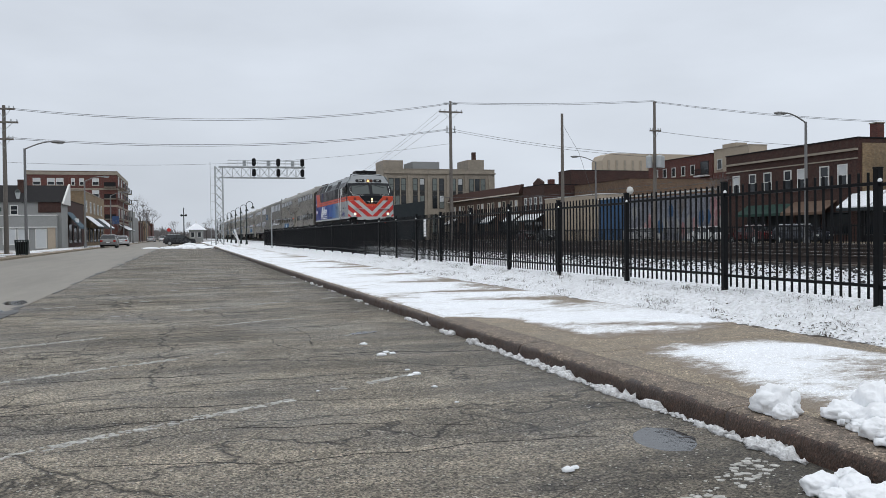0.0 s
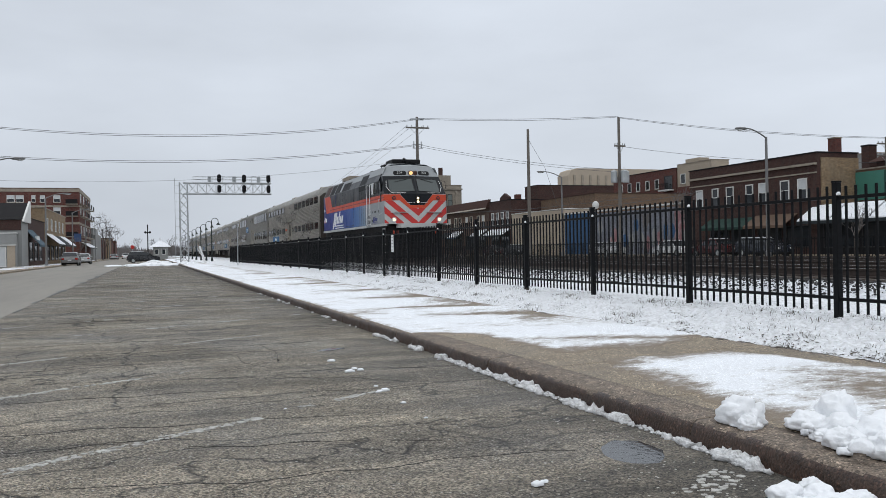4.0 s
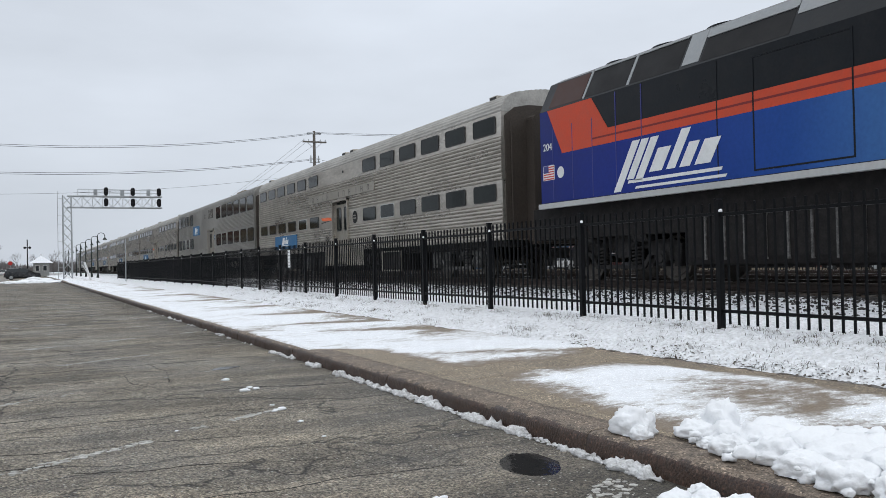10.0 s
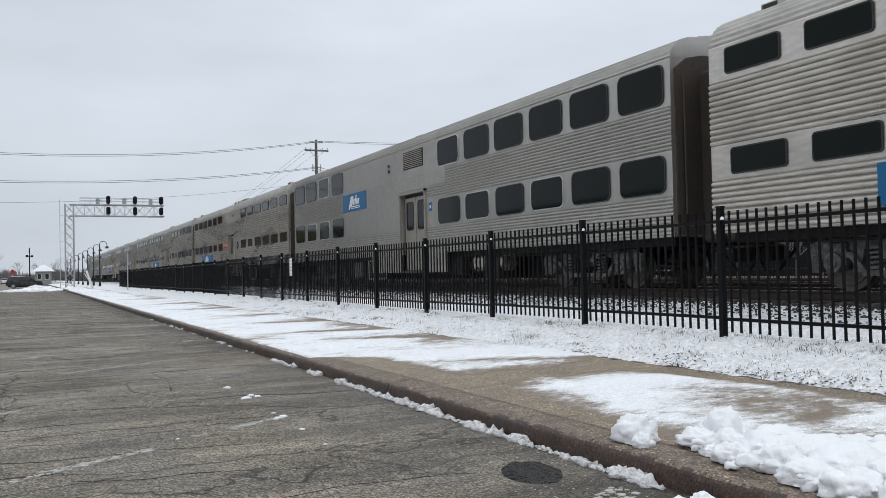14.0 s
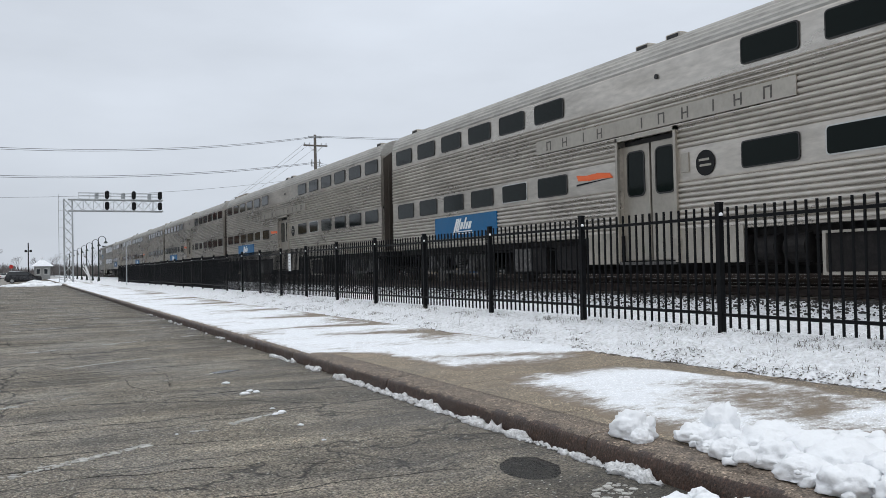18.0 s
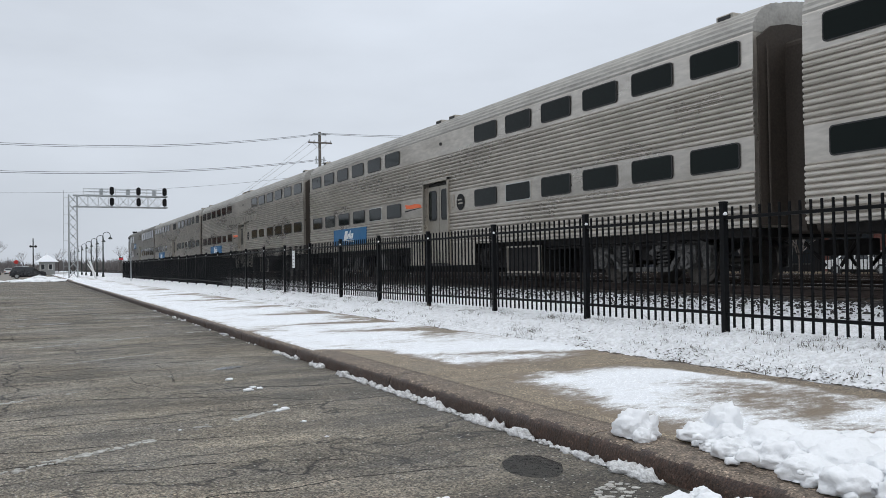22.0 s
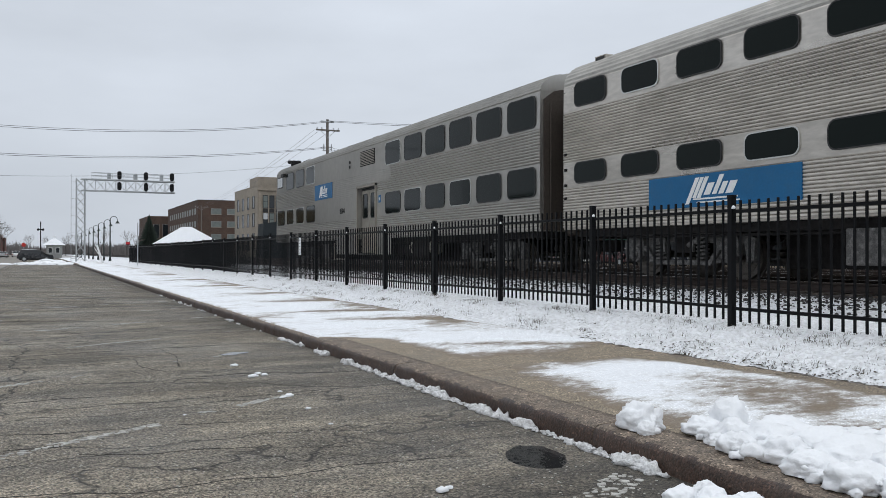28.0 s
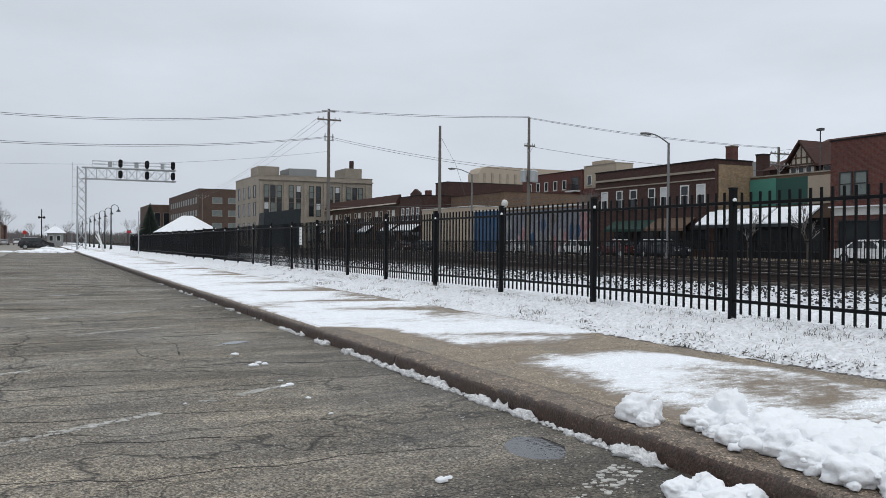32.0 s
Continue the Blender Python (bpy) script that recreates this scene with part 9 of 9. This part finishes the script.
    for v in wbm.verts:
        fr, up = v.co.y, v.co.z
        v.co = Vector((v.co.x, ya + (yb - ya) * (0.08 + 0.84 * fr) - up * 0.9, za + (zb - za) * (0.08 + 0.84 * fr) + up))
    part("windscreen", wbm, M["win_dark"], c)
    j = 6
    (ya, za), (yb, zb) = prof[j + 1], prof[j]
    rb_ = bmesh.new()
    prism(rb_, [(-w0, 0), (w0, 0), (w1, 1), (-w1, 1)], "z", 0, 0.02)
    for v in rb_.verts:
        fr, up = v.co.y, v.co.z
        v.co = Vector((v.co.x, ya + (yb - ya) * (0.1 + 0.8 * fr) + up * 0.9, za + (zb - za) * (0.1 + 0.8 * fr) + up))
    part("rear_window", rb_, M["win_dark"], c)
    part("bumper", bbox(-Wd / 2 + 0.05, Wd / 2 - 0.05, r_ - 0.08, r_ + 0.04, 0.38, 0.58, 0.03), paint(colour, rgb), c)
    part("underbody", bbox(-Wd / 2 + 0.12, Wd / 2 - 0.12, f + 0.2, r_ - 0.2, 0.2, 0.4), M["under"], c)
    part("plate_bars", bbox(-0.2, 0.2, r_ + 0.035, r_ + 0.045, 0.62, 0.72), M["white_paint"], c)
    if snow:
        part("roof_snow", bbox(-Wd * 0.36, Wd * 0.36, f + (2.1 if suv else 2.3), r_ - (0.55 if suv else 1.5), Ht - 0.02, Ht + snow, 0.02), M["snow"], c, "thin snow on the roof")
    return c


parked_car(-0.7, 125, 0, 90, "dark", (0.012, 0.014, 0.018), "dark blue minivan standing across the parking lane", 4.4, 1.85, 1.58, True, 0.04)
parked_car(-8.6, 107, 0, 180, "grey", (0.16, 0.16, 0.16), "grey estate car parked at the kerb", 4.5, 1.8, 1.55, True, 0.03)
parked_car(-8.5, 126, 0, 180, "silver", (0.45, 0.46, 0.47), "silver car with snow parked at the kerb", 4.5, 1.8, 1.45, False, 0.06)
parked_car(44.6, 33.4, 0.08, 0, "white", (0.7, 0.71, 0.72), "white car parked on the far street", 4.7, 1.8, 1.48)
parked_car(44.6, 63.6, 0.08, 0, "white", (0.7, 0.71, 0.72), "white car parked on the far street", 4.6, 1.8, 1.48)
parked_car(44.6, 58.0, 0.08, 180, "red", (0.06, 0.010, 0.011), "dark red car parked on the far street", 4.6, 1.8, 1.5, False, 0.03)
parked_car(44.6, 52.2, 0.08, 0, "blue", (0.012, 0.016, 0.026), "dark blue car parked on the far street", 4.6, 1.8, 1.5, True, 0.03)
parked_car(44.6, 75.5, 0.08, 0, "silver", (0.45, 0.46, 0.47), "silver car parked on the far street", 4.6, 1.8, 1.5, True)
parked_car(44.6, 98.0, 0.08, 0, "dark", (0.012, 0.014, 0.018), "dark car parked on the far street", 4.6, 1.8, 1.5, False, 0.03)
parked_car(44.6, 105.0, 0.08, 0, "red", (0.16, 0.015, 0.015), "dark red car parked on the far street", 4.6, 1.8, 1.5)
parked_car(-6.4, 262, 0, 180, "white", (0.7, 0.71, 0.72), "white car far down the street", 4.7, 1.9, 1.7, True)
parked_car(-8.8, 240, 0, 180, "silver", (0.45, 0.46, 0.47), "silver car parked far down the street", 4.5, 1.8, 1.5)
parked_car(-8.8, 250, 0, 180, "grey", (0.16, 0.16, 0.16), "grey car parked far down the street", 4.5, 1.8, 1.5)


# ---- snow heaps and crumbs ----
def clump_bm(bm, cx, cy, cz, rx, ry, rz, seed, sub=3, rough=0.28):
    o = bmesh.ops.create_icosphere(bm, subdivisions=sub, radius=1)["verts"]
    for v in o:
        d = v.co.normalized()
        k = 1 + rough * noise.fractal(d * 1.3 + Vector((seed, seed * 0.7, 0)), 0.9, 2.0, 4) + 0.15 * noise.noise(d * 5 + Vector((seed, 0, 0))) + 0.10 * noise.noise(d * 11 + Vector((0, seed, 0))) + 0.05 * noise.noise(d * 23 + Vector((0, seed, 3)))
        p = d * k
        v.co = Vector((cx + p.x * rx, cy + p.y * ry, cz + (max(p.z, -0.35)) * rz))


def clump(cx, cy, cz, rx, ry, rz, seed, label="lump of shovelled snow on the kerb", group="snow lumps", sub=4):
    bm = bmesh.new()
    clump_bm(bm, cx, cy, cz, rx, ry, rz, seed, sub)
    solid("snow_lump", bm, M["snow_clump"], label, "snow lump", group, smooth=True)


KZ = KERB_Z + 0.008
for k, (x, y, z, rx, ry, rz) in enumerate((
        (3.07, 3.78, KZ + 0.035, 0.10, 0.145, 0.105), (3.10, 3.93, KZ + 0.012, 0.06, 0.07, 0.05), (3.03, 3.68, KZ + 0.012, 0.06, 0.06, 0.055),
        (3.26, 3.50, KZ + 0.03, 0.09, 0.13, 0.07), (3.42, 3.47, KZ + 0.07, 0.10, 0.10, 0.13), (3.30, 3.30, KZ + 0.03, 0.10, 0.11, 0.075), (3.16, 3.30, KZ + 0.015, 0.05, 0.05, 0.04),
        (3.12, 3.12, KZ + 0.03, 0.08, 0.09, 0.07), (3.36, 3.12, KZ + 0.035, 0.14, 0.15, 0.09), (3.55, 3.20, KZ + 0.03, 0.18, 0.18, 0.08), (3.22, 2.90, KZ + 0.03, 0.12, 0.14, 0.085),
        (3.45, 2.86, KZ + 0.04, 0.18, 0.18, 0.10), (3.12, 2.66, KZ + 0.03, 0.11, 0.12, 0.08), (3.36, 2.60, KZ + 0.04, 0.18, 0.18, 0.11), (3.66, 2.70, KZ + 0.03, 0.2, 0.2, 0.08),
        (3.10, 2.42, KZ + 0.03, 0.12, 0.13, 0.09), (3.36, 2.32, KZ + 0.04, 0.2, 0.2, 0.11), (3.66, 2.36, KZ + 0.04, 0.2, 0.22, 0.10), (3.9, 2.9, KZ + 0.02, 0.22, 0.25, 0.05),
        (3.12, 2.15, KZ + 0.03, 0.14, 0.15, 0.09), (3.4, 2.02, KZ + 0.04, 0.2, 0.2, 0.1))):
    clump(x, y, z, rx, ry, rz, 3.7 * k + 1)
for k, (x, y, rx, ry, rz) in enumerate(((2.60, 2.92, 0.085, 0.07, 0.06), (2.72, 2.86, 0.08, 0.08, 0.055), (2.79, 2.98, 0.05, 0.05, 0.05), (2.68, 2.74, 0.12, 0.09, 0.06), (2.80, 2.72, 0.07, 0.08, 0.06), (2.55, 2.78, 0.07, 0.06, 0.04))):
    clump(x, y, 0.02, rx, ry, rz, 50 + 2.3 * k, "lump of snow in the gutter", "gutter snow lumps")
rk_ = random.Random(77)
for k, (x, y, s) in enumerate(((1.74, 8.42, 0.06), (1.82, 7.76, 0.05), (1.74, 7.60, 0.07), (1.86, 7.66, 0.05), (1.76, 6.45, 0.06), (1.70, 6.40, 0.04), (1.74, 5.86, 0.035), (1.72, 5.27, 0.025), (1.75, 6.68, 0.03), (0.9, 6.0, 0.02), (1.715, 3.57, 0.055), (1.76, 3.59, 0.035))):
    clump(x, y, 0.008, s * 0.65, s * 0.4, s * 0.3, 90 + 1.7 * k, "crumb of snow on the asphalt", "snow crumbs", 3)
bm = bmesh.new()
for k in range(170):
    x, y = rk_.uniform(2.98, 3.95), rk_.uniform(1.9, 3.42)
    if (x - 3.05) > (3.95 - y) * 0.75 + 0.15:
        continue
    s = rk_.choice((0.010, 0.015, 0.02, 0.03, 0.045)) * rk_.uniform(0.8, 1.2)
    clump_bm(bm, x, y, KZ + (0.01 if rk_.random() < 0.5 else 0.06), s, s * rk_.uniform(0.8, 1.3), s * rk_.uniform(0.6, 1.0), rk_.uniform(0, 99), 2, 0.6)
solid("snow_crumbs", bm, M["snow_clump"], "loose crumbs of snow round the shovelled heap", "snow", kind="stuff", smooth=True)
bm = bmesh.new()
y = 3.35
while y < 24:
    dens = 1.0 if y < 5.0 else (0.85 if y < 7.2 else (0.5 if y < 10 else 0.3))
    if noise.noise(Vector((y * 1.1, 4.0, 0))) > 0.25 - dens * 0.75:
        for _ in range(4 if y < 8 else 2):
            s = rk_.choice((0.008, 0.012, 0.016, 0.022, 0.03)) * rk_.uniform(0.8, 1.2) * (0.55 + 1.5 * max(0.0, noise.noise(Vector((y * 2.4, 8.0, 0))) + 0.25))
            clump_bm(bm, KERB_X - 0.008 - rk_.uniform(0, 0.055), y + rk_.uniform(-0.03, 0.03), 0.006, s * rk_.uniform(0.7, 1.3), s * rk_.uniform(0.8, 1.7), s * rk_.uniform(0.6, 1.2), rk_.uniform(0, 99), 2, 0.75)
    y += rk_.uniform(0.025, 0.055) if y < 12 else rk_.uniform(0.1, 0.3)
solid("gutter_snow", bm, M["dirty_snow"], "crumbling line of snow along the foot of the kerb", "snow", kind="stuff", smooth=True)
for k, (x, y, rx, ry, rz) in enumerate(((-3.4, 92, 0.9, 1.6, 0.16), (-1.8, 94, 0.8, 1.4, 0.2), (0.6, 104, 0.8, 1.4, 0.45), (1.5, 100, 0.9, 1.6, 0.35), (2.4, 92, 0.9, 2.2, 0.22), (0.2, 112, 0.6, 0.6, 0.4),
                                         (-1.3, 88, 0.8, 1.3, 0.24), (-0.4, 90, 0.8, 1.2, 0.3), (0.5, 88, 0.7, 1.2, 0.36), (1.2, 89, 0.8, 1.3, 0.3), (1.9, 86, 0.7, 1.6, 0.25))):
    clump(x, y, 0.0, rx, ry, rz, 140 + k * 2.1, "ploughed bank of snow at the end of the parking lane", "snow banks", 3)

# leaves and twigs that stick out of the verge snow
bm = bmesh.new()
piles = [(5.32, 5.2), (5.30, 4.6), (5.45, 6.2), (5.30, 7.4), (5.9, 8.2), (5.33, 4.1), (5.28, 5.9), (5.30, 8.6)]
for k in range(2200):
    if k % 3:
        x, y = rk_.uniform(WALK_X + 0.05, 7.6), 3.0 + 20 * rk_.random() ** 1.5
        s = rk_.uniform(0.004, 0.011)
    else:
        px, py = piles[rk_.randrange(8)]
        x, y = max(WALK_X + 0.05, rk_.gauss(px, 0.07)), rk_.gauss(py, 0.22)
        s = rk_.uniform(0.006, 0.020)
    z = verge_z(x, y)
    a = rk_.uniform(0, 6.28)
    u, v_ = Vector((math.cos(a), math.sin(a), rk_.uniform(-0.3, 0.5))) * s, Vector((-math.sin(a), math.cos(a), rk_.uniform(-0.2, 0.6))) * s * 0.6
    p = Vector((x, y, z + 0.004))
    vv = [bm.verts.new(p + q) for q in (-u, -v_ * 0.8, u, v_)]
    bm.faces.new(vv)
solid("leaf_litter", bm, mat("dead_leaf", (0.06, 0.045, 0.03), 0.9, var=0.3), "dead leaves half buried in the verge snow", "leaves", kind="stuff")

# ---- street furniture ----
tb2 = thing("litter_bin", pose(-9.9, 58.5, 0.13), "dark slatted litter bin on the pavement", "litter bin")
part("liner", tube(bmesh.new(), (0, 0, 0.05), (0, 0, 0.85), 0.30, 0.34, 14), M["black_paint"], tb2)
for k in range(16):
    a = 2 * math.pi * k / 16
    part("slat", tube(bmesh.new(), (0.32 * math.cos(a), 0.32 * math.sin(a), 0.0), (0.40 * math.cos(a), 0.40 * math.sin(a), 0.95), 0.03, 0.03, 5), M["lamp_green"], tb2)
part("rim", tube(bmesh.new(), (0, 0, 0.92), (0, 0, 0.98), 0.42, 0.42, 16), M["lamp_green"], tb2)
ss = thing("stop_sign", pose(-2.73, 160, 0), "red octagonal road sign on a post", "road sign")
part("post", tube(bmesh.new(), (0, 0, 0), (0, 0, 3.0), 0.04, seg=6), M["galv"], ss)
part("plate", prism(bmesh.new(), [(0.36 * math.cos(math.pi / 8 + k * math.pi / 4), 2.55 + 0.36 * math.sin(math.pi / 8 + k * math.pi / 4)) for k in range(8)], "y", -0.06, -0.03), M["red"], ss)
cp_ = thing("crossing_signal", pose(-0.1, 150, 0), "tall dark crossing signal pole with lamps", "crossing signal")
part("post", tube(bmesh.new(), (0, 0, 0), (0, 0, 6.25), 0.10, 0.08, 8), M["black_paint"], cp_)
part("lamp_arm", bbox(-0.5, 0.5, -0.08, 0.08, 4.85, 5.0), M["black_paint"], cp_)
for x in (-0.36, 0.36):
    part("lamp", tube(bmesh.new(), (x, -0.1, 4.93), (x, -0.2, 4.93), 0.2, 0.2, 16), M["black_paint"], cp_)
part("gate_box", bbox(-0.4, 0.4, -0.3, 0.3, 0, 1.2, 0.05), M["galv"], cp_)
ab_ = thing("barrier_board", pose(5.2, 84, 0.2, 0, -18, 0), "white leaning barrier board in the snow", "barrier")
part("board", bbox(-0.09, 0.09, -0.03, 0.03, 0, 1.75, 0.01), M["white_paint"], ab_)
part("leg", tube(bmesh.new(), (0.1, 0.05, 0), (-0.25, 0.3, 1.6), 0.04, seg=5), M["white_paint"], ab_)
sp_ = thing("sign_post", pose(5.9, 60.0, 0.2), "thin grey post before the fence", "post")
part("post", tube(bmesh.new(), (0, 0, 0), (0, 0, 3.0), 0.035, seg=6), M["galv"], sp_)
gl = thing("globe_lamp", pose(34.5, 60.0, 0), "short platform lamp with a white globe", "lamp")
part("post", tube(bmesh.new(), (0, 0, 0.1), (0, 0, 4.2), 0.07, 0.05, 8), M["lamp_green"], gl)
gb = bmesh.new()
bmesh.ops.create_uvsphere(gb, u_segments=16, v_segments=10, radius=0.28)
for v in gb.verts:
    v.co = Vector((v.co.x, v.co.y, v.co.z * 1.2 + 4.5))
part("globe", gb, M["trim_white"], gl, "white globe", True)
fy = thing("far_fence", None, "dark railing along the far side of the railway", "fence")
part("top_rail", bbox(31.97, 32.03, 15, 110, 1.32, 1.37), M["fence"], fy)
part("bottom_rail", bbox(31.97, 32.03, 15, 110, 0.25, 0.30), M["fence"], fy)
pk = bmesh.new()
for k in range(520):
    yk = 15 + k * 0.18
    box(pk, 31.985, 32.015, yk - 0.012, yk + 0.012, 0.1, 1.42)
tagged(part("far_fence_picket", pk, M["fence"], fy, "thin dark pickets"), kind="stuff")
ls_ = thing("lit_sign", pose(14.5, 165, 0.47), "small red lit message sign on a post", "sign")
part("post", tube(bmesh.new(), (0, 0, 0), (0, 0, 2.5), 0.05, seg=6), M["lamp_green"], ls_)
part("case", bbox(-0.38, 0.38, -0.1, 0.1, 2.2, 2.75, 0.02), M["black_paint"], ls_)
part("display", bbox(-0.34, 0.34, -0.115, -0.098, 2.3, 2.65), glow("red_display", (0.5, 0.04, 0.05), 0.2), ls_, "glowing red display")


# ---- motion of the train ----
def gap_y(t):
    """Where the coupling behind the locomotive stands: a train gathering speed."""
    return 72.8336 - 3.868993 * t - 0.1332578 * t ** 2 - 4.816678e-3 * t ** 3 + 1.966334e-4 * t ** 4 - 2.318736e-6 * t ** 5


def motions():
    times = [0.5 * k for k in range(65)]
    x = TRACKS[0]
    walk(LOCO, [(t, pose(x, gap_y(t) - 0.45, TRAIN_Z)) for t in times])
    for k, car in enumerate(CARS):
        walk(car, [(t, pose(x, gap_y(t) + 25.9 * k + 0.5, TRAIN_Z)) for t in times])
    # wheels roll: a row at least every 70 degrees of turn
    rows, t, last = [], 0.0, gap_y(0.0)
    angle = 0.0
    while t < 32.0 + 1e-6:
        y = gap_y(t)
        turn = math.degrees((last - y) / 0.46)
        if not rows or turn - angle > 42 or t > 31.99:
            angle = turn
            rows.append((t, angle))
        t += 1 / FPS
    for w, yy in SPINNERS:
        walk(w, [(t, pose(0, yy, 0.46, angle_, 0, 0)) for t, angle_ in rows])


motions()
